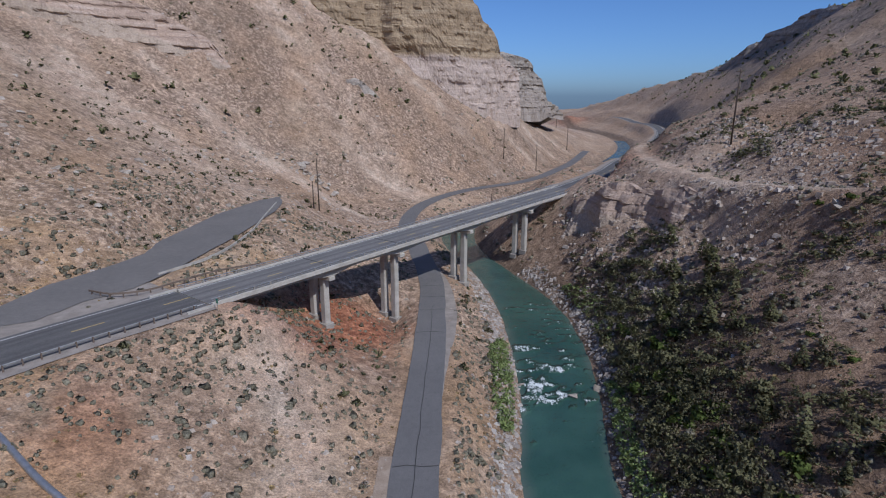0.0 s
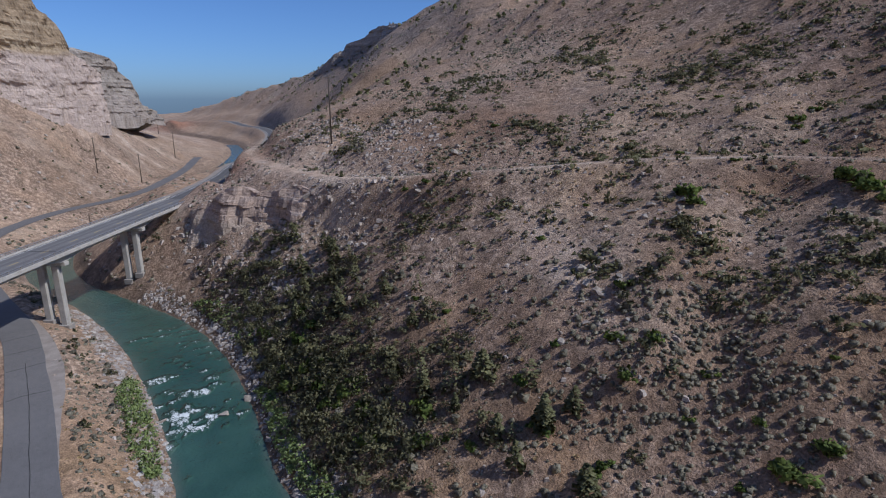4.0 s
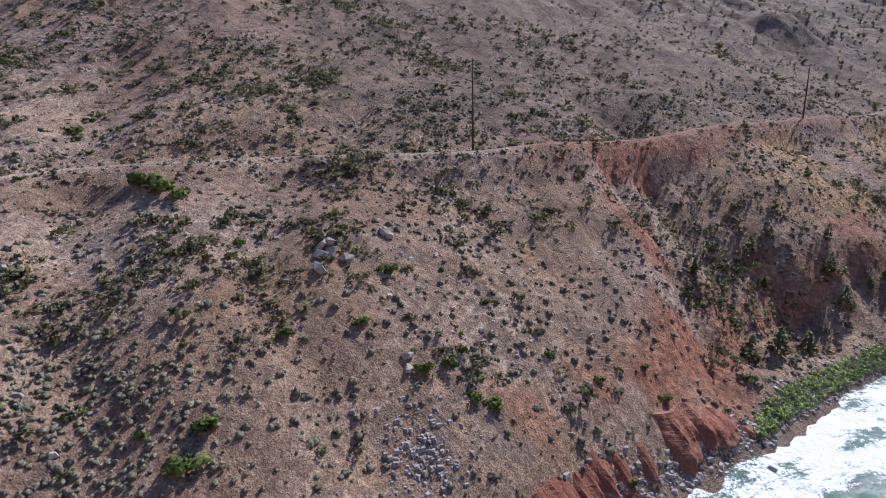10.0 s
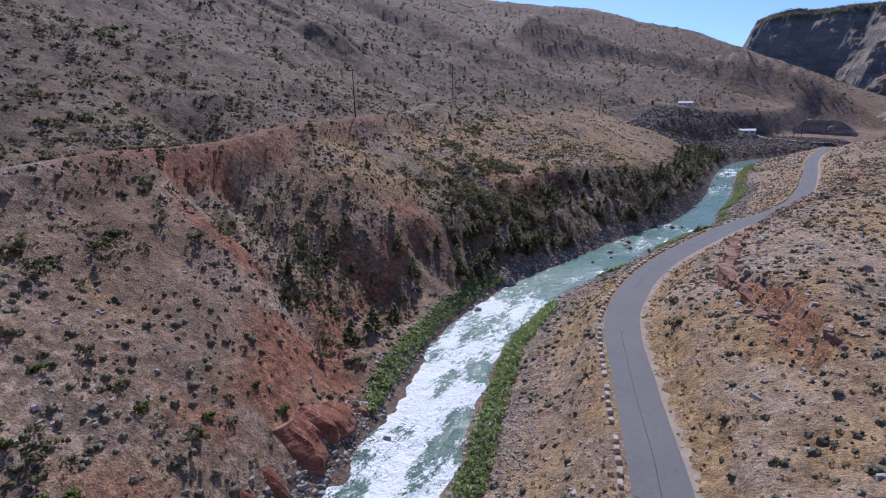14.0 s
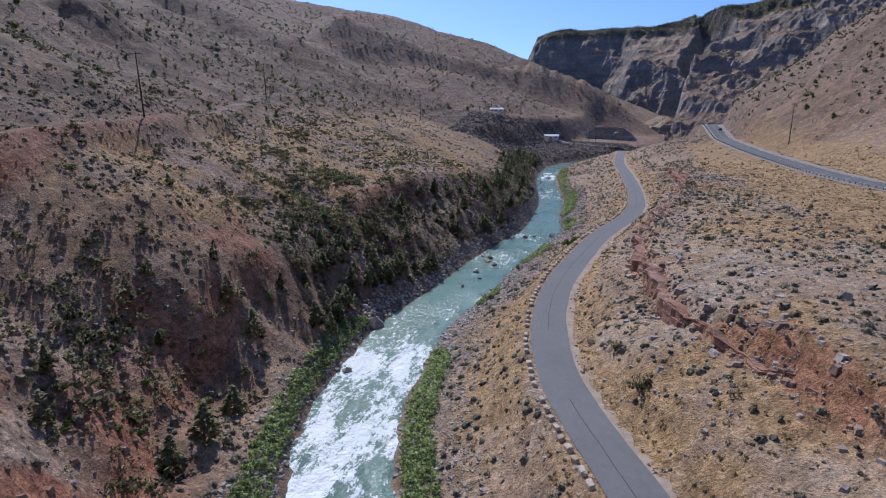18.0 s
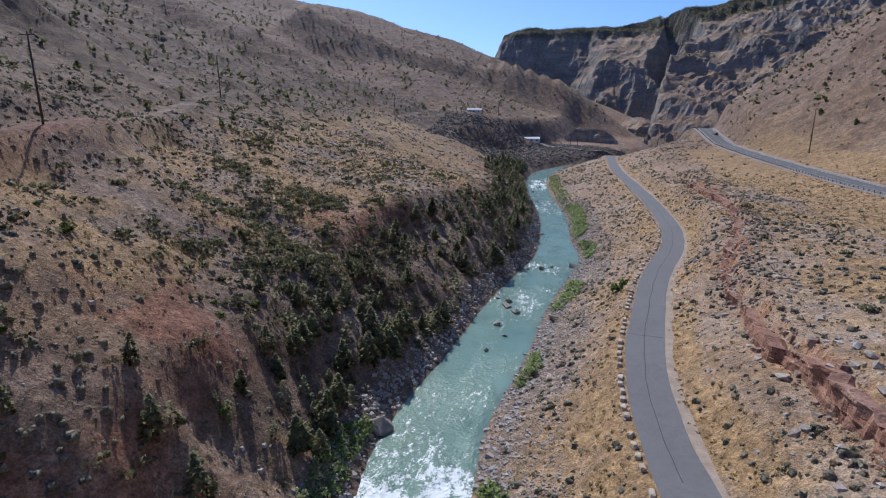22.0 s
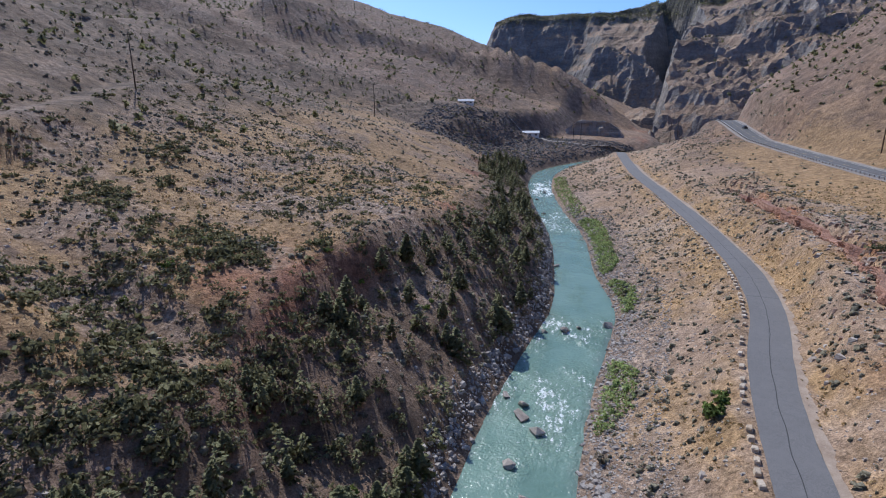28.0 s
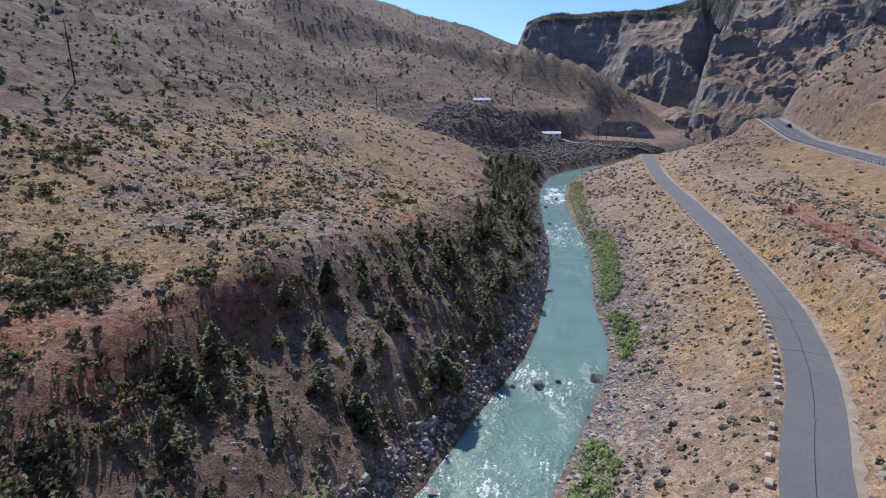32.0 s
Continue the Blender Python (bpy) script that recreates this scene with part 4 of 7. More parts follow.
add_attr(ground.data, "rock", smooth(190, 300, GY) * smooth(60, 110, GD) * smooth(55, 85, GZ) * np.clip(0.35 + 0.9 * fbm(GX, GY, 30, 4, 151, True), 0, 0.85) + 0.45 * smooth(0.75, 1.05, slope) * smooth(350, 600, np.hypot(GX - 40, GY + 60)))
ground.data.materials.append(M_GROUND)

MX, MY = np.meshgrid(np.arange(-560, 341, 4.5), np.arange(-1940, -699, 4.5))
MZ = mountain_height(MX, MY)
stands = MZ - ground_z(MX, MY) > -6
mountain = tagged(new("mountain", mesh_grid("mountain", MX, MY, MZ, stands[:-1, :-1] | stands[1:, 1:] | stands[:-1, 1:] | stands[1:, :-1])), "dark craggy limestone mountain split by a river gorge", "mountain", kind="structure")
mountain.data.polygons.foreach_set("use_smooth", np.zeros(len(mountain.data.polygons), dtype=bool))
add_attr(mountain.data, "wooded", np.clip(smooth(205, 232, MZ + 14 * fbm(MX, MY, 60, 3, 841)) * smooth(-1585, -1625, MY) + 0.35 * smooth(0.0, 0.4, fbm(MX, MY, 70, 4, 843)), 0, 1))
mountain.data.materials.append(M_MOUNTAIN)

# ---- river ----
ry = np.arange(-690, 640, 1.05)
rd = np.linspace(-1.3, 1.3, 38)
RY, RD = np.meshgrid(ry, rd, indexing="ij")
RX = RIVER(RY) + RD * HALF(RY)
calm = smooth(0.05, 0.35, fbm(RX, RY, 60, 2, 201))
# rapids, strengthened between y -30 and -120 to paint the sun's glint white
rapid_glint = np.clip(0.75 * spot(RX, RY, 18, 88, 14, 26) + 1.65 * spot(RX, RY, 48, -46, 27, 30) + 1.3 * spot(RX, RY, 64, -86, 18, 24) + 1.1 * spot(RX, RY, 70, -116, 12, 12) + 0.75 * spot(RX, RY, 62, -196, 14, 12) + 0.95 * spot(RX, RY, 60, -222, 10, 7)
                + 0.7 * spot(RX, RY, 58, -320, 14, 26) + 0.95 * spot(RX, RY, 69, -400, 14, 36) + 0.5 * spot(RX, RY, 67, -140, 12, 10), 0, 1.7)
chop = fbm(RX * 1.0, RY * 0.6, 3.2, 3, 211)
RZ = 0.06 * chop + rapid_glint * (0.22 * chop + 0.12 * fbm(RX, RY, 1.6, 2, 221))
foam_glint = rapid_glint * (0.4 + 0.45 * fbm(RX * 1.3 + 0.3 * RY, RY * 0.55, 4.2, 4, 231)) + 0.16 + 0.25 * fbm(RX, RY * 0.35, 5.0, 3, 241)
north = smooth(15, 45, RY)
crests = smooth(0.06, 0.5, 0.8 * fbm(RX * 0.6, RY * 1.2, 1.7, 4, 261) + 0.4 * fbm(RX, RY, 6.0, 2, 267)) * np.clip(0.75 * spot(RX, RY, 20, 86, 12, 26) + 0.4 * spot(RX, RY, 22, 122, 12, 18), 0, 1)
foam_glint = foam_glint * (1 - 0.8 * north) + 0.9 * north * crests
RZ = RZ + 0.12 * north * crests
water = tagged(new("water", mesh_grid("water", RX, RY, RZ)), "turquoise mountain river with patches of white rapids and painted sun glint", "water", kind="structure")
add_attr(water.data, "foam_glint", np.clip(foam_glint, 0, 1))
add_attr(water.data, "shallow", smooth(0.62, 1.05, np.abs(RD) + 0.12 * fbm(RX, RY, 6, 2, 251)))
add_attr(water.data, "silt", smooth(10, -130, RY))
water.data.materials.append(M_WATER)


# ---- roads ----
def frame_of(line):
    d = np.gradient(line[:, :2], axis=0)
    d /= np.linalg.norm(d, axis=1)[:, None]
    return d, np.stack([d[:, 1], -d[:, 0]], 1)


def ribbon(name, line, lo, hi, mat, dz=0.0, n=7, parent=None, wobble=0.0, crown=0.0, taper=0.0):
    """A strip of a chain from lo to hi metres to its right."""
    d, nrm = frame_of(line)
    off = np.linspace(lo, hi, n)[None, :] + np.zeros((len(line), 1))
    if taper:
        away = np.arange(len(line)) * 2.0
        off = lo if abs(lo) < abs(hi) else hi
        off = off + (np.linspace(lo, hi, n)[None, :] - off) * smooth(0, taper, np.minimum(away, away[::-1]))[:, None]
    if wobble:
        s = np.arange(len(line)) * 2.0
        off[:, 0] += wobble * fbm(s, s * 0 + lo, 9, 3, 301)
        off[:, -1] += wobble * fbm(s, s * 0 + hi, 9, 3, 305)
    x = line[:, 0, None] + nrm[:, 0, None] * off
    y = line[:, 1, None] + nrm[:, 1, None] * off
    z = line[:, 2, None] + dz - crown * np.abs(off)
    me = mesh_grid(name, x, y, z)
    add_attr(me, "worn", np.exp(-((np.abs(np.abs(off) - 2.0) - 0.85) / 0.42) ** 2))
    ob = new(name, me)
    ob.data.materials.append(mat)
    if parent:
        ob.parent = parent
    return ob


road = tagged(ribbon("road", LOWER_ROAD, -2.9, 2.9, M_OLD_ROAD, 0.0, 9, wobble=0.25), "old grey asphalt road with tarred cracks", "road", kind="structure")
verge = LOWER_ROAD[(LOWER_ROAD[:, 1] < 60) & (LOWER_ROAD[:, 1] > -430)]
tagged(ribbon("gravel_verge", verge, 2.7, 4.5, M_VERGE, -0.03, 4, wobble=0.6), "tan stony verge beside the old road", "shoulder", kind="structure")
north = LOWER_ROAD[(LOWER_ROAD[:, 1] < 152) & (LOWER_ROAD[:, 1] > 70)]
tagged(ribbon("gravel_verge", north, -5.2, -2.7, M_GRAVEL, -0.03, 4, wobble=0.4, taper=40.0), "pale gravel verge beside the old road under the bridge", "shoulder", kind="structure")
BR0, BR1 = (HIGHWAY[:, 1] > 79.5), (HIGHWAY[:, 1] < 181)
iB = np.nonzero(BR0 & BR1)[0]
hw_n, hw_s = HIGHWAY[: iB[0] + 1], HIGHWAY[iB[-1]:]
deck_line = HIGHWAY[iB[0]: iB[-1] + 1]
for seg in (hw_n, hw_s):
    hw = tagged(ribbon("highway", seg, -5.0, 5.0, M_HIGHWAY, 0.03, 15, wobble=0.12), "dark two-lane asphalt highway", "road", kind="structure")
    for side in (-1, 1):
        ribbon("edge_line", seg, side * 4.15 - 0.08, side * 4.15 + 0.08, M_WHITE, 0.036, 2, hw)
        tagged(ribbon("gravel_shoulder", seg, min(side * 4.9, side * 7.2), max(side * 4.9, side * 7.2), M_GRAVEL, -0.02, 4, wobble=0.5), "pale gravel shoulder beside the highway", "shoulder", kind="structure")
    for k in range(0, len(seg) - 4, 6):
        ribbon("centre_dash", seg[k:k + 3], -0.09, 0.09, M_YELLOW, 0.037, 2, hw)


track = polyline([(104, -582, 12), (88, -580, 11.4), (66, -570, 10.8), (44, -566, 10.6), (22, -574, 10.6), (4, -586, 10.4)], 2.0)
track[:, 2] = z_at(track[:, 0], track[:, 1]) + 0.35
tagged(ribbon("gravel_track", track, -2.4, 2.4, M_GRAVEL, 0.0, 4, wobble=0.5), "pale gravel track along the river terrace", "track", kind="structure")


def part(name, bm, mat, parent=None, label="", smooth_faces=False):
    me = bpy.data.meshes.new(name)
    bm.to_mesh(me)
    bm.free()
    if smooth_faces:
        me.polygons.foreach_set("use_smooth", np.ones(len(me.polygons), dtype=bool))
    ob = new(name, me)
    me.materials.append(mat)
    if parent is not None:
        ob.parent = parent
    if label:
        ob["label"] = label
    return ob


def group(name, label, category, at=(0, 0, 0), grp="", kind=""):
    e = tagged(new(name), label, category, grp, kind)
    e.location = at
    return e


def bm_box(bm, size, at=(0, 0, 0), rz=0.0, bevel=0.0):
    r = bmesh.ops.create_cube(bm, size=1)
    m = Matrix.Translation(at) @ Matrix.Rotation(rz, 4, "Z") @ Matrix.Diagonal((*size, 1))
    bmesh.ops.transform(bm, matrix=m, verts=r["verts"])
    if bevel:
        es = list({e for v in r["verts"] for e in v.link_edges})
        bmesh.ops.bevel(bm, geom=es, offset=bevel, segments=1, affect="EDGES")
    return bm


def bm_tube(bm, a, b, ra, rb, n=8):
    a, b = Vector(a), Vector(b)
    r = bmesh.ops.create_cone(bm, cap_ends=True, segments=n, radius1=ra, radius2=rb, depth=(b - a).length)
    m = Matrix.Translation((a + b) / 2) @ (b - a).to_track_quat("Z", "Y").to_matrix().to_4x4()
    bmesh.ops.transform(bm, matrix=m, verts=r["verts"])
    return bm


# tarred joints and cracks of the old road
rd_dir, rd_nrm = frame_of(LOWER_ROAD)
rng = random.Random(5)
last_joint = 0
for i in range(60, len(LOWER_ROAD) - 40, 1):
    x, y, z = LOWER_ROAD[i]
    if y > 140 or y < -440 or i - last_joint < 4 or rng.random() > (0.14 if y > 0 else 0.08):
        continue
    last_joint = i
    d, n = rd_dir[i], rd_nrm[i]
    bm = bmesh.new()
    pts = [(x + n[0] * o + d[0] * w, y + n[1] * o + d[1] * w) for o, w in ((-2.75, rng.uniform(-0.5, 0.5)), (-1, rng.uniform(-0.25, 0.25)), (1, rng.uniform(-0.25, 0.25)), (2.75, rng.uniform(-0.5, 0.5)))]
    v0 = [bm.verts.new((p[0] - d[0] * 0.07, p[1] - d[1] * 0.07, z + 0.012)) for p in pts]
    v1 = [bm.verts.new((p[0] + d[0] * 0.07, p[1] + d[1] * 0.07, z + 0.012)) for p in pts]
    for k in range(3):
        bm.faces.new((v0[k], v0[k + 1], v1[k + 1], v1[k]))
    part("tar_joint", bm, M_TAR, road)
k = 70
while k < len(LOWER_ROAD) - 60:
    n = rng.randint(10, 30)
    if -440 < LOWER_ROAD[k, 1] < 140 and rng.random() < 0.95:
        o0 = rng.uniform(-0.2, 0.15)
        o = np.array([o0 + 0.25 * noise.noise((q * 0.4, k, 0)) for q in range(n)])
        c = LOWER_ROAD[k:k + n].copy()
        c[:, :2] += rd_nrm[k:k + n] * o[:, None]
        ribbon("tar_seam", c, -0.045, 0.045, M_TAR, 0.014, 2, road)
    k += n - 1 + (rng.random() < 0.25)

tagged(ribbon("gravel_apron", hw_s[:26], 5.0, 12.5, M_GRAVEL, -0.12, 8, wobble=1.2), "pale worn gravel apron between highway and lay-by", "shoulder", kind="structure")
# lay-by sheet
bm = bmesh.new()
f = bm.faces.new([bm.verts.new((x, y, 19.62)) for x, y in LAYBY])
bmesh.ops.subdivide_edges(bm, edges=bm.edges[:], cuts=3, use_grid_fill=True)
for v in bm.verts:
    v.co.x += 0.5 * noise.noise((v.co.x * 0.3, v.co.y * 0.3, 1))
    v.co.y += 0.5 * noise.noise((v.co.x * 0.3, v.co.y * 0.3, 7))
bmesh.ops.triangulate(bm, faces=bm.faces[:])
lot = part("layby", bm, M_LOT)
tagged(lot, "worn grey asphalt lay-by beside the highway", "parking", kind="structure")


# ---- bridge ----
P_S, P_N = Vector((-36.2, 79.6)), Vector((43.6, 182.0))
AX = (P_N - P_S).normalized()
PX = Vector((AX.y, -AX.x))
LEN = (P_N - P_S).length
ANG = math.atan2(AX.y, AX.x)


def on_bridge(s, o, z):
    p = P_S + AX * s + PX * o
    return (p.x, p.y, z)


def bridge_box(name, s, o, z, parent, mat, label="", bevel=0.0):
    """A block of the bridge: ranges along it, across it (plus: downstream side off) and in height."""
    bm = bmesh.new()
    at = on_bridge((s[0] + s[1]) / 2, (o[0] + o[1]) / 2, (z[0] + z[1]) / 2)
    bm_box(bm, (s[1] - s[0], o[1] - o[0], z[1] - z[0]), at, ANG, bevel)
    return part(name, bm, mat, parent, label)


bridge = group("bridge", "concrete girder highway bridge on twin round-edged piers", "bridge")
deck = ribbon("deck", np.array([on_bridge(s, 0, 19.62) for s in np.linspace(0, LEN, 60)]), -4.5, 4.5, M_DECK, 0.0, 15, bridge)
bridge_box("slab", (0, LEN), (-4.9, 4.9), (19.25, 19.6), bridge, M_CONC)
for o in (-3.95, 3.95):
    ribbon("edge_line", np.array([on_bridge(s, 0, 19.627) for s in np.linspace(0, LEN, 20)]), o - 0.07, o + 0.07, M_WHITE, 0, 2, deck)
for s in np.arange(4, LEN - 3, 9.0):
    ribbon("centre_dash", np.array([on_bridge(q, 0, 19.628) for q in (s, s + 3)]), -0.08, 0.08, M_YELLOW, 0, 2, deck)
for o in (-1, 1):
    kerb = bridge_box("kerb", (0, LEN), (min(o * 4.45, o * 4.95), max(o * 4.45, o * 4.95)), (19.2, 19.95), bridge, M_CONC, "pale concrete kerb", 0.04)
    rail = bridge_box("rail", (0, LEN), (o * 4.7 - 0.07, o * 4.7 + 0.07), (20.42, 20.56), bridge, M_STEEL, "steel handrail", 0.03)
    bridge_box("rail", (0, LEN), (o * 4.7 - 0.05, o * 4.7 + 0.05), (20.12, 20.22), bridge, M_STEEL)
    for s in np.arange(1.2, LEN, 3.0):
        bridge_box("rail_post", (s - 0.09, s + 0.09), (o * 4.7 - 0.08, o * 4.7 + 0.08), (19.94, 20.5), bridge, M_CONC_DARK)
STATIONS = (23.8, 43.0, 68.5, 99.0)
for o in (-3.3, -1.1, 1.1, 3.3):
    bm = bmesh.new()
    prof = [(s, 18.35 - 0.75 * max([math.exp(-((s - q) / 3.6) ** 2) for q in STATIONS])) for s in np.linspace(0.4, LEN - 0.4, 70)]
    rows_v = []
    for s, zb in prof:
        rows_v.append([bm.verts.new(on_bridge(s, o - 0.3, 19.24)), bm.verts.new(on_bridge(s, o + 0.3, 19.24)), bm.verts.new(on_bridge(s, o + 0.3, zb)), bm.verts.new(on_bridge(s, o - 0.3, zb))])
    for a, b in zip(rows_v, rows_v[1:]):
        for k in range(4):
            bm.faces.new((a[k], b[k], b[(k + 1) % 4], a[(k + 1) % 4]))
    bm.faces.new(rows_v[0])
    bm.faces.new(rows_v[-1][::-1])
    bmesh.ops.recalc_face_normals(bm, faces=bm.faces[:])
    part("girder", bm, M_CONC, bridge)
for s in STATIONS:
    bridge_box("pier_cap", (s - 0.7, s + 0.7), (-3.9, 3.9), (16.75, 17.6), bridge, M_CONC, "", 0.12)
    bridge_box("deck_joint", (s - 0.12, s + 0.12), (-4.45, 4.45), (19.62, 19.636), bridge, M_TAR)
    for o in (-1.5, 1.5):
        x, y, _ = on_bridge(s, o, 0)
        bm = bmesh.new()
        zb = float(z_at(x, y)) - 1.0
        bm_box(bm, (1.25, 1.5, 16.8 - zb), (x, y, (16.8 + zb) / 2), ANG, 0.22)
        col = part("column", bm, M_CONC, bridge)
        bm = bmesh.new()
        bm_box(bm, (2.0, 2.2, 1.4), (x, y, zb + 1.0), ANG, 0.1)
        part("footing", bm, M_CONC_DARK, bridge)
for s0, s1 in ((-1.6, 0.2), (LEN - 0.2, LEN + 1.6)):
    bridge_box("abutment", (s0, s1), (-5.2, 5.2), (13.5, 19.2), bridge, M_CONC, "", 0.06)
    for o in (-1, 1):
        bridge_box("wing_wall", (s0 - 2.5 if s0 < 5 else s0, s1 if s0 < 5 else s1 + 2.5), (min(o * 5.2, o * 5.6), max(o * 5.2, o * 5.6)), (14.5, 19.9), bridge, M_CONC)


# ---- guard rails ----
def beam(line, off, mat, parent, name="w_beam", z0=0.45, dz=0.32, thick=0.07):
    """A two-wave rail along a chain."""
    d, nrm = frame_of(line)
    prof = [(0, 0), (0.5 * thick, 0.08), (-0.4 * thick, 0.16), (0.5 * thick, 0.24), (0, dz)]
    x = np.stack([line[:, 0] + nrm[:, 0] * (off + p) for p, _ in prof], 1)
    y = np.stack([line[:, 1] + nrm[:, 1] * (off + p) for p, _ in prof], 1)
    z = np.stack([line[:, 2] + z0 + q for _, q in prof], 1)
    back = np.stack([x - nrm[:, :1] * thick * 0.4, y - nrm[:, 1:] * thick * 0.4, z], -1)[:, ::-1]
    full = np.concatenate([np.stack([x, y, z], -1), back], 1)
    full = np.concatenate([full, full[:, :1]], 1)
    ob = new(name, mesh_grid(name, full[..., 0], full[..., 1], full[..., 2]))
    ob.data.materials.append(mat)
    ob.parent = parent
    return ob


bm = bmesh.new()
bm_box(bm, (0.16, 0.2, 1.5), (0, 0, 0.02), 0, 0.02)
POST = bpy.data.meshes.new("guard_post")
bm.to_mesh(POST)
bm.free()
POST.materials.append(M_RUST)


def guard_rail(line, off, every, label, mat=M_STEEL):
    g = group("guard_rail", label, "guard rail", grp="highway guard rails")
    beam(line, off, mat, g)
    d, nrm = frame_of(line)
    run = np.concatenate([[0], np.cumsum(np.linalg.norm(np.diff(line[:, :2], axis=0), axis=1))])
    for s in np.arange(0.5, run[-1], every):
        i = min(int(np.searchsorted(run, s)), len(line) - 1)
        p = new("post", POST)
        q = line[i, :2] + nrm[i] * (off - 0.12) - d[i] * (run[i] - s)
        p.matrix_basis = pose(q[0], q[1], line[i, 2], 0, 0, math.degrees(math.atan2(d[i, 1], d[i, 0])))
        p.parent = g
    return g


guard_rail(hw_s[1:62], -5.5, 1.9, "galvanised steel guard rail on dark posts beside the highway")
south = hw_s[(hw_s[:, 1] < -200) & (hw_s[:, 1] > -560)]
guard_rail(south, -5.5, 2.6, "pale steel guard rail along the outer edge of the highway")
guard_rail(polyline([(-53, 81.5, 19.6), (-48.5, 80, 19.6), (-45, 81, 19.6), (-41, 86, 19.6), (-37.5, 91, 19.6), (-31, 98, 19.0)], 1.0), 0.0, 1.9, "rusty steel guard rail curving round the lay-by island", M_RUST)
bm = bmesh.new()
wall_line = polyline([(-47, 91, 19.5), (-42.5, 101, 19.5), (-41, 118, 19.5), (-43.2, 140, 19.5), (-45, 157, 19.5)], 1.5)
for a, b in zip(wall_line, wall_line[1:]):
    c, dd = (a + b) / 2, b - a
    bm_box(bm, (np.hypot(dd[0], dd[1]) * 1.02, 0.25, 0.5), (c[0], c[1], 19.65), math.atan2(dd[1], dd[0]))
tagged(part("kerb_wall", bm, M_CONC), "low concrete kerb wall along the lay-by edge", "wall", kind="structure")
sign = group("marker_sign", "small green road marker plate on a steel post", "sign", (-31.0, 75.0, 19.4))
bm = bmesh.new()
bm_tube(bm, (0, 0, -0.6), (0, 0, 1.5), 0.04, 0.04, 6)
part("post", bm, M_STEEL, sign)
bm = bmesh.new()
bm_box(bm, (0.5, 0.03, 0.7), (0, 0, 1.45), ANG + 1.57, 0.005)
part("plate", bm, M_GREEN, sign, "green marker plate")

# steel pipe on the near slope
pl = polyline([(-41, 46.5, 0), (-35, 42.5, 0), (-25, 37.5, 0), (-14, 32, 0)], 1.0)
pz = np.convolve(np.pad(z_at(pl[:, 0], pl[:, 1]), 5, mode="edge"), np.ones(11) / 11, mode="valid") + 0.3
_d, _n = frame_of(pl)
ph = np.linspace(0, 2 * np.pi, 13)
tx, ty, tz = pl[:, 0, None] + _n[:, 0, None] * 0.3 * np.cos(ph), pl[:, 1, None] + _n[:, 1, None] * 0.3 * np.cos(ph), pz[:, None] + 0.3 * np.sin(ph)
pipe = tagged(new("pipe", mesh_grid("pipe", tx, ty, tz)), "grey steel drain pipe lying on the slope", "pipe")
pipe.data.materials.append(M_STEEL)


# ---- utility poles ----
def utility_pole(x, y, h, turn, arms=2, label="dark tarred wooden utility pole with crossarm", lean=0.0):
    z = float(z_at(x, y))
    p = group("utility_pole", label, "utility pole", (x, y, z), "power line poles")
    p.rotation_euler = (radians(lean), 0, radians(turn))
    bm = bmesh.new()
    bm_tube(bm, (0, 0, -1.2), (0, 0, h), 0.24, 0.15, 8)
    part("shaft", bm, M_POLE, p, "", True)
    for k in range(arms):
        bm = bmesh.new()
        bm_box(bm, (2.6, 0.14, 0.16), (0, 0.18, h - 0.6 - 1.3 * k), 0, 0.02)
        arm = part("crossarm", bm, M_POLE, p)
        for q in (-1.15, 0.0 if k else -0.45, 1.15):
            bm = bmesh.new()
            bm_tube(bm, (q, 0.18, h - 0.52 - 1.3 * k), (q, 0.18, h - 0.2 - 1.3 * k), 0.07, 0.04, 6)
            part("insulator", bm, M_GLASS, arm)
    return p


for x, y, h, turn, arms in ((-38, 181, 17, 30, 0), (-39.5, 180, 9, 30, 0), (39, 317, 17, 60, 1), (60, 330, 15, 60, 1), (100, 425, 18, 60, 1), (120, 560, 16, 60, 1), (78, 148, 19, 25, 1), (116.5, -33, 18.5, 15, 1), (146, -146, 16, 20, 1),
                            (190, -268, 16.5, 20, 1), (171, -442, 18.5, 15, 1), (118, -600, 15, 10, 1), (-55, -346, 20, 0, 1), (-24, -583, 21, 0, 0), (-30, -588, 22, 0, 0), (44, -592, 14, 0, 1), (50, -594, 14, 0, 0), (24, 232, 9, 20, 0)):
    utility_pole(x, y, h, turn, arms)


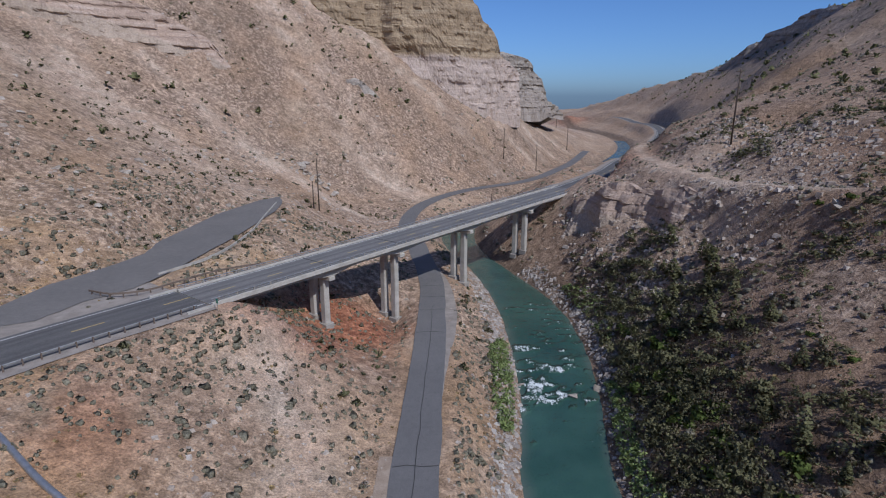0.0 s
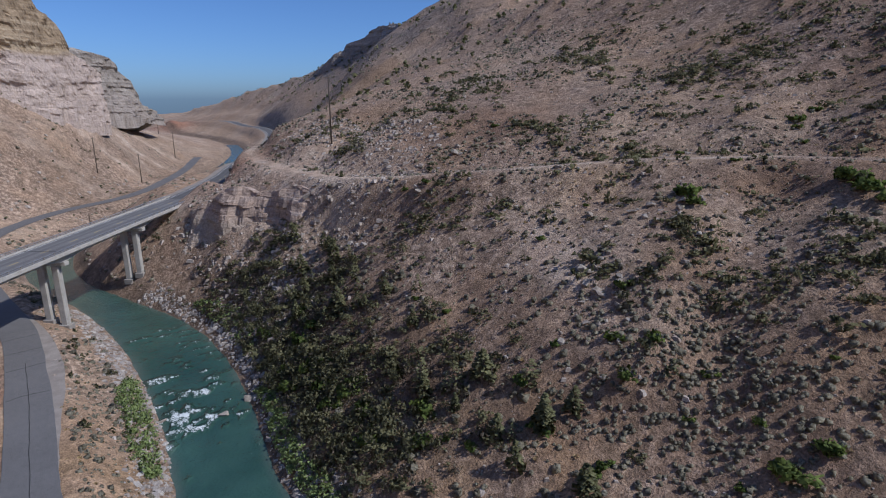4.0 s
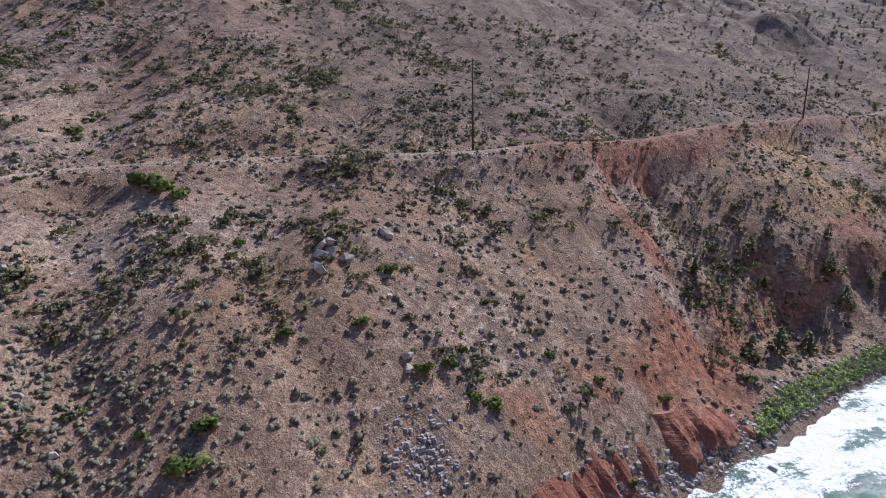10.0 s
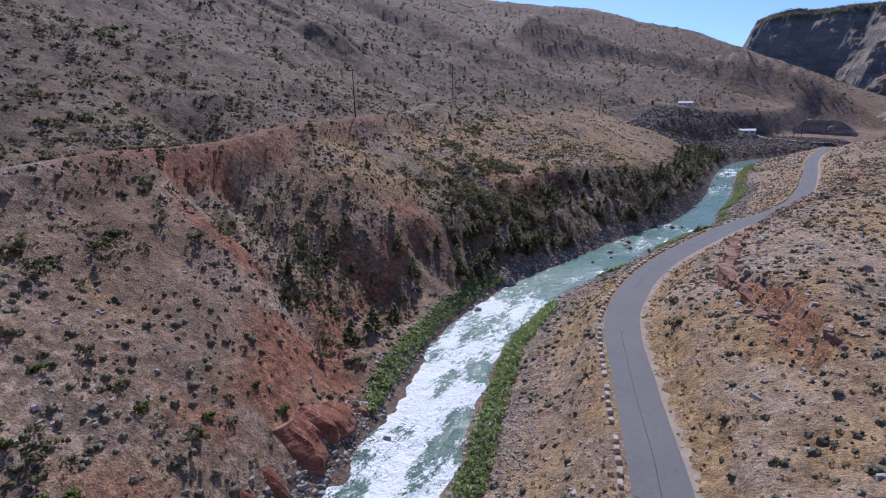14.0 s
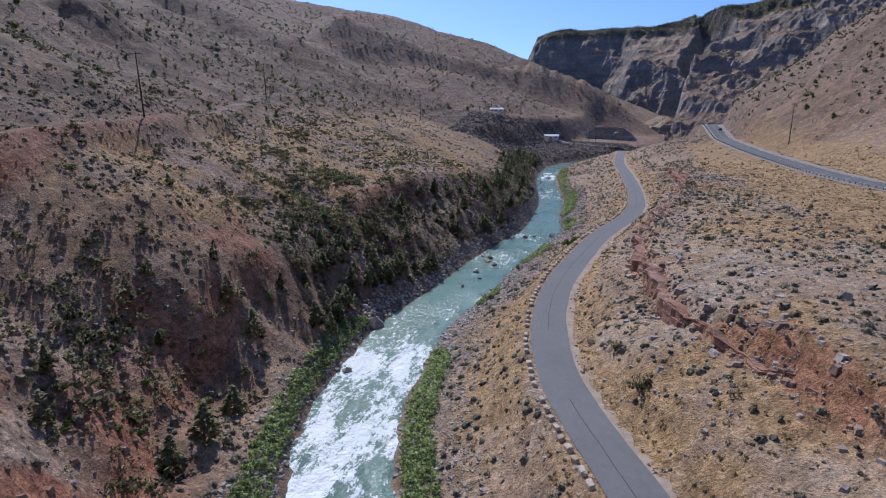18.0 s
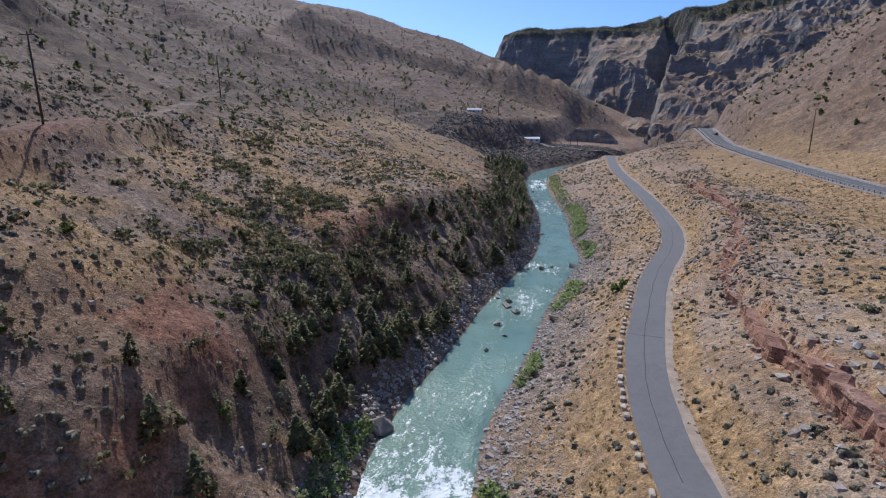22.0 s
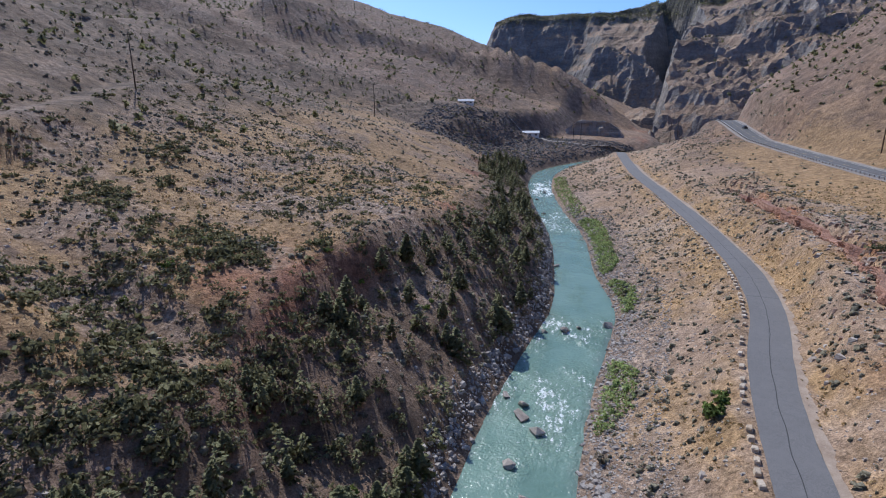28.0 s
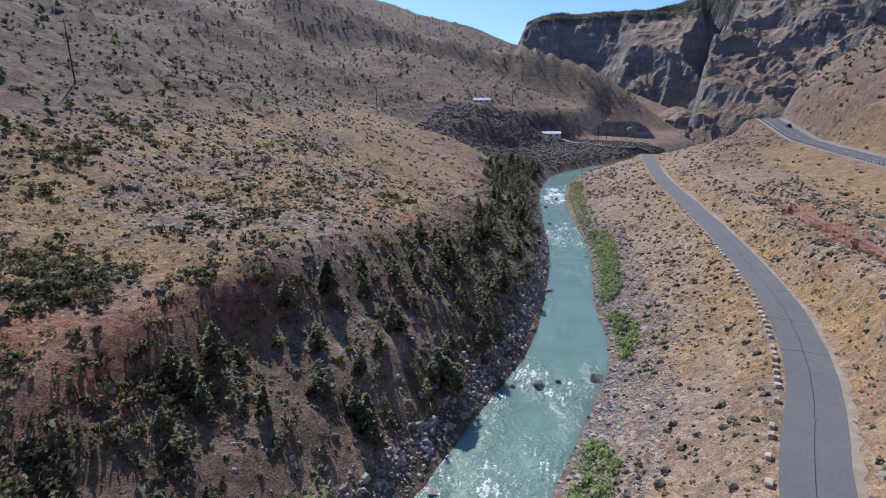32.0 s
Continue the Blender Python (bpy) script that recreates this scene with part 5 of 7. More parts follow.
# ---- cliffs ----
def cliff(name, label, foot, top, mat, batter=0.18, seed=0, back=45.0, grounded=False, scale=1.0, fine=1.6, bedded=1.0, split=None, flute=0.0, bury=1.5, relief=0.0):
    """Rock wall over a foot line (x, y, z), rising by the heights in top (fractions of the way, metres).
    Beds stand forward or back, broken into blocks by upright joints; flutes are runnels down soft earth."""
    line = polyline(foot, fine)
    if grounded:
        line[:, 2] = z_at(line[:, 0], line[:, 1]) - bury
    n = len(line)
    s = np.linspace(0, 1, n)
    hs = np.interp(s, [a for a, _ in top], [b for _, b in top])
    d, nrm = frame_of(line)
    lv = np.concatenate([[-0.25], np.linspace(0, 1, 64), [1.0, 1.01, 1.02]])
    S, V = np.meshgrid(s * n * fine, lv, indexing="ij")
    H = V * hs[:, None]
    hz = line[:, 2, None] + H
    thick = 2.6 * scale
    q = hz / thick + 0.5 * fbm(S, hz * 0, 40 * scale, 2, 460 + seed) + 0.12 * fbm(S, hz, 6 * scale, 2, 465 + seed)
    bed = np.floor(q).astype(np.int64)
    cell = np.floor(S / (4.6 * scale) + 3 * hash2(bed, bed * 0 + seed, 5) + 0.35 * fbm(S, hz, 5 * scale, 2, 470 + seed)).astype(np.int64)
    ledge = bedded * scale * (0.42 * hash2(bed, bed * 0 + seed, 9) + 0.5 * hash2(np.floor(q / 3.3).astype(np.int64), bed * 0 + seed, 13))
    blocks = bedded * scale * 0.5 * hash2(cell, bed, seed) + scale * (3.0 * fbm(S, hz * 0.45, 19 * scale, 3, 410 + seed, True) + 0.9 * fbm(S, hz * 0.6, 4.5 * scale, 3, 420 + seed))
    crack = bedded * 0.8 * min(scale, 1.6) * fbm(S + 2 * hash2(bed, bed * 0, 21), hz * 0.06, 6.0 * scale, 3, 450 + seed, True)
    off = batter * H + ledge + blocks + crack - flute * (0.6 + fbm(S + 0.25 * H, hz * 0.06, 3.6, 3, 480 + seed, True)) * smooth(-0.05, 0.3, V) * smooth(1.1, 0.55, V)
    off = off - relief * fbm(S, hz * 0.35, 6 * relief + 1, 4, 490 + seed, True)
    off[:, -3:] = off[:, -4:-3]
    off[:, -2] += 2.0
    off[:, -1] += back
    x = line[:, 0, None] + nrm[:, 0, None] * off
    y = line[:, 1, None] + nrm[:, 1, None] * off
    zz = line[:, 2, None] + H + (1.2 * fbm(S, S * 0, 9, 3, 430 + seed) + 0.5 * relief * fbm(S, S * 0, 3 * relief + 1, 3, 435 + seed)) * smooth(0.4, 1.0, V)
    zz[:, -2] -= 0.4
    zz[:, -1] -= min(25.0, 0.5 * back)
    if grounded:
        zz[:, -1] = np.minimum(zz[:, -1], z_at(x[:, -1], y[:, -1]) - 1.0)
    me = mesh_grid(name, x, y, zz)
    me.polygons.foreach_set("use_smooth", np.zeros(len(me.polygons), dtype=bool))
    add_attr(me, "upper", smooth(0.42, 0.5, V + 0.06 * fbm(S, S * 0, 20, 3, 440)) if split is None else smooth(-1.0, 1.0, zz - split - 2.0 * fbm(S, S * 0, 20, 3, 440)))
    ob = tagged(new(name, me), label, "cliff", kind="structure")
    me.materials.append(mat)
    return ob


cliff("cliff_north", "tall bedded limestone cliff, pink below and tan above", [(54, 366, 36), (46, 354, 38), (36, 344, 40), (24, 334, 42), (10, 326, 45), (-4, 322, 54), (-14, 321, 63), (-26, 321, 70), (-42, 319, 78), (-62, 316, 90), (-90, 318, 106)], [(0, 26), (0.08, 30), (0.13, 33), (0.16, 44), (0.24, 54), (0.32, 66), (0.48, 62), (0.58, 40), (0.66, 26), (0.8, 18), (1, 12)], M_CLIFF, 0.05, 3, 60, False, 1.1, 1.1, 1.0, 70)
cliff("cliff_north_far", "weathered grey-tan limestone cliff farther down the canyon", [(112, 492, 30), (98, 458, 33), (88, 436, 36), (77, 420, 38), (66, 408, 40), (52, 398, 42), (34, 386, 44)], [(0, 4), (0.25, 7), (0.44, 10), (0.54, 24), (0.66, 33), (0.85, 36), (1, 34)], M_GREYCLIFF, 0.08, 7, 40)
cliff("cliff_outcrop", "pale jointed rock outcrop high on the scree slope", [(-84, 248, 66), (-92, 243, 68), (-106, 234, 71), (-122, 224, 74), (-142, 210, 78), (-165, 196, 82)], [(0, 2), (0.08, 14), (0.3, 20), (0.6, 22), (1, 14)], M_BANKCLIFF, 0.32, 11, 26, True, 1.2, 1.2, 0.9)
cliff("cliff_knob", "broken pale rock standing out of the scree", [(-22, 285, 0), (-32, 284, 0), (-44, 280, 0)], [(0, 1), (0.3, 6), (0.7, 7), (1, 2)], M_GREYCLIFF, 0.4, 17, 10, True, 0.7, 1.0)
cliff("cliff_ridge", "grey rock band below the crest of the far ridge", [(352, 425, 0), (344, 470, 0), (338, 520, 0), (340, 570, 0), (334, 615, 0), (322, 660, 0)], [(0, 10), (0.2, 20), (0.5, 24), (0.8, 16), (1, 6)], M_RIDGE, 0.25, 19, 25, True, 1.8, 2.2)
cliff("cliff_tunnel", "dark rock knob at the gorge mouth", [(8, -634, 6), (20, -640, 6), (36, -642, 7), (56, -640, 10)], [(0, 5), (0.15, 13), (0.4, 17), (0.75, 16), (1, 6)], M_GREYCLIFF, 0.35, 53, 26, False, 1.3, 1.0, 1.5, None, 0.0, 1.5, 5.0)
cliff("cliff_ledge", "broken red-brown rock ledge above the old road", [(float(p[0]) + 2.0, float(p[1]), 0.0) for p in LEDGE[::6]], [(0, 0.5), (0.08, 2.6), (0.18, 3.6), (0.26, 3.0), (0.33, 1.4), (0.42, 2.8), (0.52, 3.0), (0.6, 1.6), (0.72, 2.8), (0.86, 2.4), (0.93, 1.4), (1, 0.5)], M_LEDGE, 0.18, 61, 5, True, 0.45, 0.6, 0.9, None, 0.0, 0.7, 1.1)
cliff("cliff_red", "gullied brick-red earth bluff above the river", [(64.5, -60, 0), (60.5, -51, 0), (57, -43, 0), (53.5, -34, 0), (49.5, -24, 0), (44.5, -12, 0), (41, -2, 0)], [(0, 1), (0.12, 5.5), (0.3, 8), (0.5, 8), (0.72, 6.5), (0.88, 4), (1, 1)], M_REDCLIFF, 0.7, 71, 7, True, 0.4, 0.5, 0.25, None, 2.3)
cliff("cliff_bank", "pale broken rock face above the river bank by the bridge", [(62, 100, 0), (56, 114, 0), (48, 127, 0), (41, 139, 0), (36, 149, 0), (33, 158, 0)], [(0, 2), (0.2, 7), (0.45, 13), (0.75, 15), (1, 9)], M_BANKCLIFF, 0.55, 41, 10, True, 0.9, 0.8, 0.9, 20, 0.5)


# ---- loose stones and plants as joined stuff ----
LEAFY = (M_SAGE, M_JUNIPER, M_PINE, M_BRIGHT, M_WILLOW, M_BRUSH)


def dome_normals(me, nv):
    """Round shading over a plant: each leaf is lit by where it sits on the crown."""
    me.polygons.foreach_set("use_smooth", np.ones(len(me.polygons), dtype=bool))
    me.normals_split_custom_set_from_vertices(nv)


def outward(v, low=0.25):
    n = v - np.array([0, 0, low * v[:, 2].max()])
    n = n + 0.55 * np.random.RandomState(len(v)).normal(size=v.shape) * np.linalg.norm(n, axis=1).mean()
    return n / np.maximum(np.linalg.norm(n, axis=1), 1e-6)[:, None]


def joined(name, templates, x, y, size, mat, label, category, sink=0.1, squash=1.0, seed=0):
    """Many small pieces of a few shapes in one mesh: templates are (verts, quads)."""
    r = np.random.RandomState(seed)
    z = z_at(x, y)
    which = r.randint(0, len(templates), len(x))
    cos, faces, base, nvs = [], [], 0, []
    leafy = mat in LEAFY
    for k, (tv, tf) in enumerate(templates):
        m = np.nonzero(which == k)[0]
        if not len(m):
            continue
        a = r.uniform(0, 2 * np.pi, len(m))
        c, s = np.cos(a)[:, None], np.sin(a)[:, None]
        sc = size[m][:, None]
        sx = sc * r.uniform(0.75, 1.45, (len(m), 1))
        vx, vy, vz = tv[None, :, 0] * sx, tv[None, :, 1] * sc, tv[None, :, 2] * sc * squash
        px = vx * c - vy * s + x[m][:, None]
        py = vx * s + vy * c + y[m][:, None]
        pz = vz + (z[m] - sink * size[m])[:, None]
        cos.append(np.stack([px, py, pz], -1).reshape(-1, 3))
        faces.append((tf[None] + (np.arange(len(m)) * len(tv))[:, None, None] + base).reshape(-1, tf.shape[1]))
        base += len(m) * len(tv)
        if leafy:
            tn = outward(tv)
            nvs.append(np.stack([tn[:, 0] * c - tn[:, 1] * s, tn[:, 0] * s + tn[:, 1] * c, np.broadcast_to(tn[:, 2], (len(m), len(tv)))], -1).reshape(-1, 3))
    co, q = np.concatenate(cos), np.concatenate(faces)
    me = bpy.data.meshes.new(name)
    me.vertices.add(len(co))
    me.vertices.foreach_set("co", co.astype(np.float32).ravel())
    me.loops.add(q.size)
    me.loops.foreach_set("vertex_index", q.astype(np.int32).ravel())
    me.polygons.add(len(q))
    me.polygons.foreach_set("loop_start", np.arange(0, q.size, q.shape[1], dtype=np.int32))
    me.update(calc_edges=True)
    if leafy:
        dome_normals(me, np.concatenate(nvs))
    else:
        me.polygons.foreach_set("use_smooth", np.zeros(len(me.polygons), dtype=bool))
    ob = tagged(new(name, me), label, category, kind="stuff")
    me.materials.append(mat)
    return ob


def stone_shape(seed, flat=0.7):
    r = np.random.RandomState(seed)
    v = np.array([(a, b, c) for c in (-1, 1) for b in (-1, 1) for a in (-1, 1)], float)
    v[:, :2] *= np.where(v[:, 2:] > 0, 0.62, 1.0)
    v += r.uniform(-0.28, 0.28, v.shape)
    v *= np.array([0.55, 0.45, 0.4 * flat])
    v[:, 2] += 0.2 * flat
    f = np.array([(4, 5, 7, 6), (0, 1, 5, 4), (1, 3, 7, 5), (3, 2, 6, 7), (2, 0, 4, 6)])
    return v, f


def wound(v, f):
    """Leaves turned so that their faces look outward."""
    n = np.cross(v[f[:, 1]] - v[f[:, 0]], v[f[:, 2]] - v[f[:, 0]])
    out = v[f].mean(1) - np.array([0, 0, 0.25 * v[:, 2].max()])
    back = (n * out).sum(1) < 0
    f[back] = f[back][:, ::-1]
    return v, f


def tuft_shape(seed, n=16, leaf=0.34, flat=0.75, spread=0.5, upright=0.4):
    """A shrub: a lumpy, uneven mound with n leaf sprays standing off it; grass is sprays alone."""
    r = np.random.RandomState(seed)
    vs, fs = [], []
    if upright <= 1:
        seg = 6 if n > 3 else 5
        for zc, rad in ((0.0, 0.86), (0.42, 1.0), (0.82, 0.62)):
            for q in range(seg):
                ph = 2 * np.pi * (q + r.uniform(-0.25, 0.25)) / seg
                k = rad * spread * r.uniform(0.62, 1.3)
                vs.append(np.array([math.cos(ph) * k, math.sin(ph) * k, (zc + (r.uniform(-0.14, 0.2) if zc else 0)) * flat * spread * 1.5]))
        for ring in (0, 1):
            for q in range(seg):
                a, b = ring * seg + q, ring * seg + (q + 1) % seg
                fs.append((a, b, b + seg, a + seg))
        fs += [(12, 13, 14, 15), (12, 15, 16, 17)] if seg == 6 else [(10, 11, 12, 14)]
    for i in range(n):
        u, ph = r.uniform(0.05, 1), r.uniform(0, 2 * np.pi)
        o = np.array([math.cos(ph) * math.sqrt(1 - u * u), math.sin(ph) * math.sqrt(1 - u * u), u])
        p = o * (1, 1, flat * 1.4) * spread * r.uniform(0.75, 1.12)
        p[2] += 0.05
        a = o * 0.8 + (upright if upright > 1 else 0.75) * r.normal(size=3)
        if upright > 1:
            a[2] = abs(a[2]) + upright
        a /= np.linalg.norm(a)
        b = np.cross(a, r.normal(size=3))
        b /= np.linalg.norm(b)
        l, w = leaf * r.uniform(0.7, 1.3), leaf * r.uniform(0.5, 0.95)
        base = len(vs)
        vs += [p - b * w * 0.35 - a * l * 0.4, p + b * w * 0.4 - a * l * 0.35, p + b * w * 0.4 + a * l * 0.4, p - b * w * 0.35 + a * l * 0.5]
        fs.append((base, base + 1, base + 2, base + 3))
    return wound(np.array(vs), np.array(fs))


def clump_shape(seed, n=60, leaf=0.16, lobes=5, flat=0.75, spread=0.36):
    """A spreading shrub of several uneven lobes, each a cloud of small leaf sprays with gaps between."""
    r = np.random.RandomState(seed)
    cs = [(r.uniform(-1, 1) * spread, r.uniform(-1, 1) * spread, flat * r.uniform(0.12, 0.42), r.uniform(0.16, 0.3)) for _ in range(lobes)]
    vs, fs = [], []
    for i in range(n):
        cx, cy, cz, rad = cs[r.randint(lobes)]
        o = r.normal(size=3)
        o[2] = abs(o[2]) * 0.9 - 0.15
        o /= np.linalg.norm(o)
        p = np.array([cx, cy, cz]) + o * rad * r.uniform(0.55, 1.15)
        p[2] = max(p[2], 0.03)
        a = o * 0.7 + 0.8 * r.normal(size=3)
        a /= np.linalg.norm(a)
        b = np.cross(a, r.normal(size=3))
        b /= np.linalg.norm(b)
        l, w = leaf * r.uniform(0.6, 1.35), leaf * r.uniform(0.45, 0.95)
        k = len(vs)
        vs += [p - b * w * 0.4 - a * l * 0.5, p + b * w * 0.5 - a * l * 0.4, p + b * w * 0.35 + a * l * 0.5, p - b * w * 0.45 + a * l * 0.45]
        fs.append((k, k + 1, k + 2, k + 3))
    return wound(np.array(vs), np.array(fs))


rs = np.random.RandomState(77)


def scatter(n, box, weight):
    """Random places in a box of the plan, kept by a weight from 0 to 1."""
    x, y = rs.uniform(box[0], box[1], n), rs.uniform(box[2], box[3], n)
    keep = rs.rand(n) < weight(x, y)
    return x[keep], y[keep]


def clear(x, y, road_gap=4.6, hw_gap=8.0):
    """False on roads, the lay-by and in the water."""
    r1, _ = near_line(x, y, LOWER_ROAD, 12)
    r2, _ = near_line(x, y, HIGHWAY, 12)
    r3, _ = near_line(x, y, TRAIL, 6)
    return (r1 > road_gap) & ((r2 > hw_gap) | (z_at(x, y) < 18)) & (r3 > 1.7) & (in_layby(x, y) > 0.8) & (np.abs(x - RIVER(y)) > HALF(y) * 1.12 + 0.4)


def sage_weight(x, y):
    d = x - RIVER(y)
    n = fbm(x, y, 16, 3, 501)
    w = np.where(d > 0, 0.55 + 0.95 * n, 0.48 + 0.65 * n)
    w = w + 0.25 * spot(x, y, 62, 24, 17, 20) - 0.3 * (z_at(x, y) > 44)
    w = w * np.where((y > 150) & (d < -25), 0.25, 1.0)
    red, grass, scree, pale, litter_shade, brown = zones(x, y)
    w = w * (1 - 0.75 * pale) * (1 - 0.85 * red) * (1 - 0.45 * np.clip(grass - 0.4, 0, 1))
    return np.clip(w, 0.0, 1) * clear(x, y) * (1 - 0.93 * field(x, y))


BOX_NEAR = (-75, 175, -330, 175)
sx, sy = scatter(84000, BOX_NEAR, sage_weight)
def sage_shape(seed):
    """A low uneven cushion with two sprays standing off it."""
    r = np.random.RandomState(seed)
    vs, fs = [], []
    for zc, rad in ((0.0, 0.42), (0.34, 0.3)):
        for q in range(5):
            ph = 2 * np.pi * (q + r.uniform(-0.3, 0.3)) / 5
            k = rad * r.uniform(0.6, 1.35)
            vs.append((math.cos(ph) * k, math.sin(ph) * k, zc + (r.uniform(-0.1, 0.16) if zc else -0.05)))
    fs = [(q, (q + 1) % 5, 5 + (q + 1) % 5, 5 + q) for q in range(5)] + [(5, 6, 7, 9), (7, 8, 9, 9)]
    fs[-1] = (7, 8, 9, 5)
    v, f = clump_shape(seed + 500, 3, 0.36, 2, 0.8, 0.22)
    return wound(np.concatenate([np.array(vs), v]), np.concatenate([np.array(fs), f + 10]))


SAGE = [sage_shape(i) for i in range(7)]
joined("sagebrush", SAGE, sx, sy, 0.45 + 1.1 * rs.rand(len(sx)) ** 2.4, M_SAGE, "grey-green sagebrush scattered over the slopes", "shrubs", seed=1)
sx, sy = scatter(30000, (-160, 260, -520, 420), lambda x, y: sage_weight(x, y) * ~((x > -75) & (x < 175) & (y > -330) & (y < 175)))
joined("sagebrush", [sage_shape(20 + i) for i in range(4)], sx, sy, rs.uniform(0.8, 1.7, len(sx)), M_SAGE, "distant grey-green sagebrush on the slopes", "shrubs", seed=2)


sx, sy = scatter(4600, (38, 92, 0, 52), lambda x, y: clear(x, y) * np.clip(1.1 * spot(x, y, 57, 25, 13, 16) - 0.15, 0, 1) * (x > RIVER(y) + 13))
joined("sagebrush", SAGE, sx, sy, rs.uniform(0.55, 1.1, len(sx)), M_SAGE, "dense field of grey sagebrush low on the slope", "shrubs", seed=27)

sx, sy = scatter(5200, (-48, 12, 48, 112), lambda x, y: clear(x, y) * (x < RIVER(y) - 12) * np.clip(0.75 * spot(x, y, -34, 72, 8, 16) + 0.5 * spot(x, y, -28, 88, 8, 8) + 0.7 * spot(x, y, 2, 84, 6, 26) + 0.12 + 0.3 * fbm(x, y, 9, 2, 521), 0, 1))
joined("sagebrush", SAGE, sx, sy, 0.35 + 0.75 * rs.rand(len(sx)) ** 1.5, M_SAGE, "grey sagebrush on the slope below the bridge", "shrubs", seed=28)


def grass_weight(x, y):
    red, grass, scree, pale, litter_shade, brown = zones(x, y)
    return np.clip(grass * 1.1 - 0.12, 0, 1) * (1 - 0.7 * pale) * clear(x, y, 3.3, 6.8)


sx, sy = scatter(34000, (-70, 140, -300, 130), grass_weight)
joined("dry_grass", [tuft_shape(40 + i, 7, 0.5, 0.5, 0.4, 1.6) for i in range(5)], sx, sy, rs.uniform(0.35, 0.8, len(sx)), M_DRY, "tufts of dry golden grass", "grass", seed=3)


def stone_weight(x, y):
    red, grass, scree, pale, litter_shade, brown = zones(x, y)
    d = x - RIVER(y)
    return np.clip(0.16 + 0.85 * scree + 0.35 * pale, 0, 1) * (1 - 0.9 * np.clip(red, 0, 1)) * (1 - 0.9 * field(x, y)) * clear(x, y, 3.6, 7.0)


STONES = [stone_shape(i) for i in range(7)]
sx, sy = scatter(43000, (-85, 165, -320, 200), stone_weight)
joined("scree", STONES, sx, sy, 0.16 + 0.65 * rs.rand(len(sx)) ** 5, M_STONE, "loose pale angular stones on the slopes", "stones", 0.15, seed=4)
sx, sy = scatter(9000, (-170, 60, 90, 330), lambda x, y: clear(x, y) * np.clip(0.3 + fbm(x, y, 22, 3, 511), 0, 1))
joined("scree", STONES, sx, sy, 0.25 + 1.5 * rs.rand(len(sx)) ** 7, M_STONE, "pale blocks fallen below the cliffs", "stones", 0.2, seed=5)
sx, sy = scatter(26000, (-25, 62, -300, 60), lambda x, y: clear(x, y, 3.2, 7) * (x < RIVER(y) - 8) * np.clip(0.45 + 0.8 * fbm(x, y, 9, 3, 531), 0, 1) * (1 - 0.95 * field(x, y)))
joined("scree", STONES, sx, sy, 0.14 + 0.34 * rs.rand(len(sx)) ** 3, M_STONE, "small pale stones strewn about the old road", "stones", 0.1, seed=16)
sx, sy = scatter(9000, (35, 90, 95, 175), lambda x, y: clear(x, y) * (x > RIVER(y) + 12) * np.clip(0.35 + fbm(x, y, 14, 3, 541), 0, 1))
joined("scree", STONES, sx, sy, 0.22 + 1.1 * rs.rand(len(sx)) ** 4, M_STONE, "pale rubble on the rocky slope by the bridge", "stones", 0.15, seed=17)
sx, sy = 57 + rs.normal(0, 2.2, 260), -9 + rs.normal(0, 2.6, 260)
joined("scree", STONES, sx, sy, 0.2 + 0.5 * rs.rand(len(sx)) ** 2, M_BANK, "patch of grey-purple rubble above the red bluff", "stones", 0.15, seed=18)
sy = rs.uniform(-330, -35, 11000)
sx = RIVER(sy) - HALF(sy) * 1.05 - 9.5 * rs.rand(len(sy)) ** 0.8
ok = clear(sx, sy)
joined("river_gravel", STONES, sx[ok], sy[ok], 0.12 + 0.36 * rs.rand(int(ok.sum())) ** 4, M_BANK, "grey gravel and stones on the sunny river bank", "stones", 0.1, seed=19)
# cobbles along both banks
def bank_points(n, y0, y1, lo, hi):
    y = rs.uniform(y0, y1, n)
    side = np.where(rs.rand(n) < 0.5, -1, 1)
    return RIVER(y) + side * HALF(y) * rs.uniform(lo, hi, n) + side * rs.rand(n) ** 2 * 3.5, y


sx, sy = bank_points(17000, -350, 150, 0.84, 1.16)
joined("river_cobbles", STONES, sx, sy, 0.24 + 0.8 * rs.rand(len(sx)) ** 4, M_BANK, "grey cobbles and boulders along the river banks", "stones", 0.2, seed=6)
# red and brown broken ledges above the old road and on the red ribs
def ledge_weight(x, y):
    r, _ = near_line(x, y, LEDGE, 14)
    rib, _ = near_line(x, y, RED_RIB, 20)
    w = np.exp(-(r / 1.7) ** 2) * smooth(-0.5, 0.1, fbm(x, y, 9, 2, 521)) + 0.12 * np.exp(-(r / 5) ** 2)
    return np.clip(w + 0.12 * np.exp(-(rib / 8) ** 2), 0, 1) * clear(x, y)


sx, sy = scatter(60000, (-25, 130, -330, -40), ledge_weight)
joined("broken_ledge", [stone_shape(30 + i, 1.1) for i in range(6)], sx, sy, 0.28 + 0.85 * rs.rand(len(sx)) ** 2.5, M_REDSTONE, "broken brick-red rock ledge above the old road", "rocks", 0.25, seed=7)
sx, sy = scatter(9000, (-25, 60, -265, -55), lambda x, y: clear(x, y) * np.clip(np.exp(-(near_line(x, y, LEDGE, 26)[0] / 6) ** 2), 0, 1) * 0.6)
joined("scree", STONES, sx, sy, 0.3 + 1.0 * rs.rand(len(sx)) ** 3, M_STONE, "pale rubble below the red ledge", "stones", 0.2, seed=8)


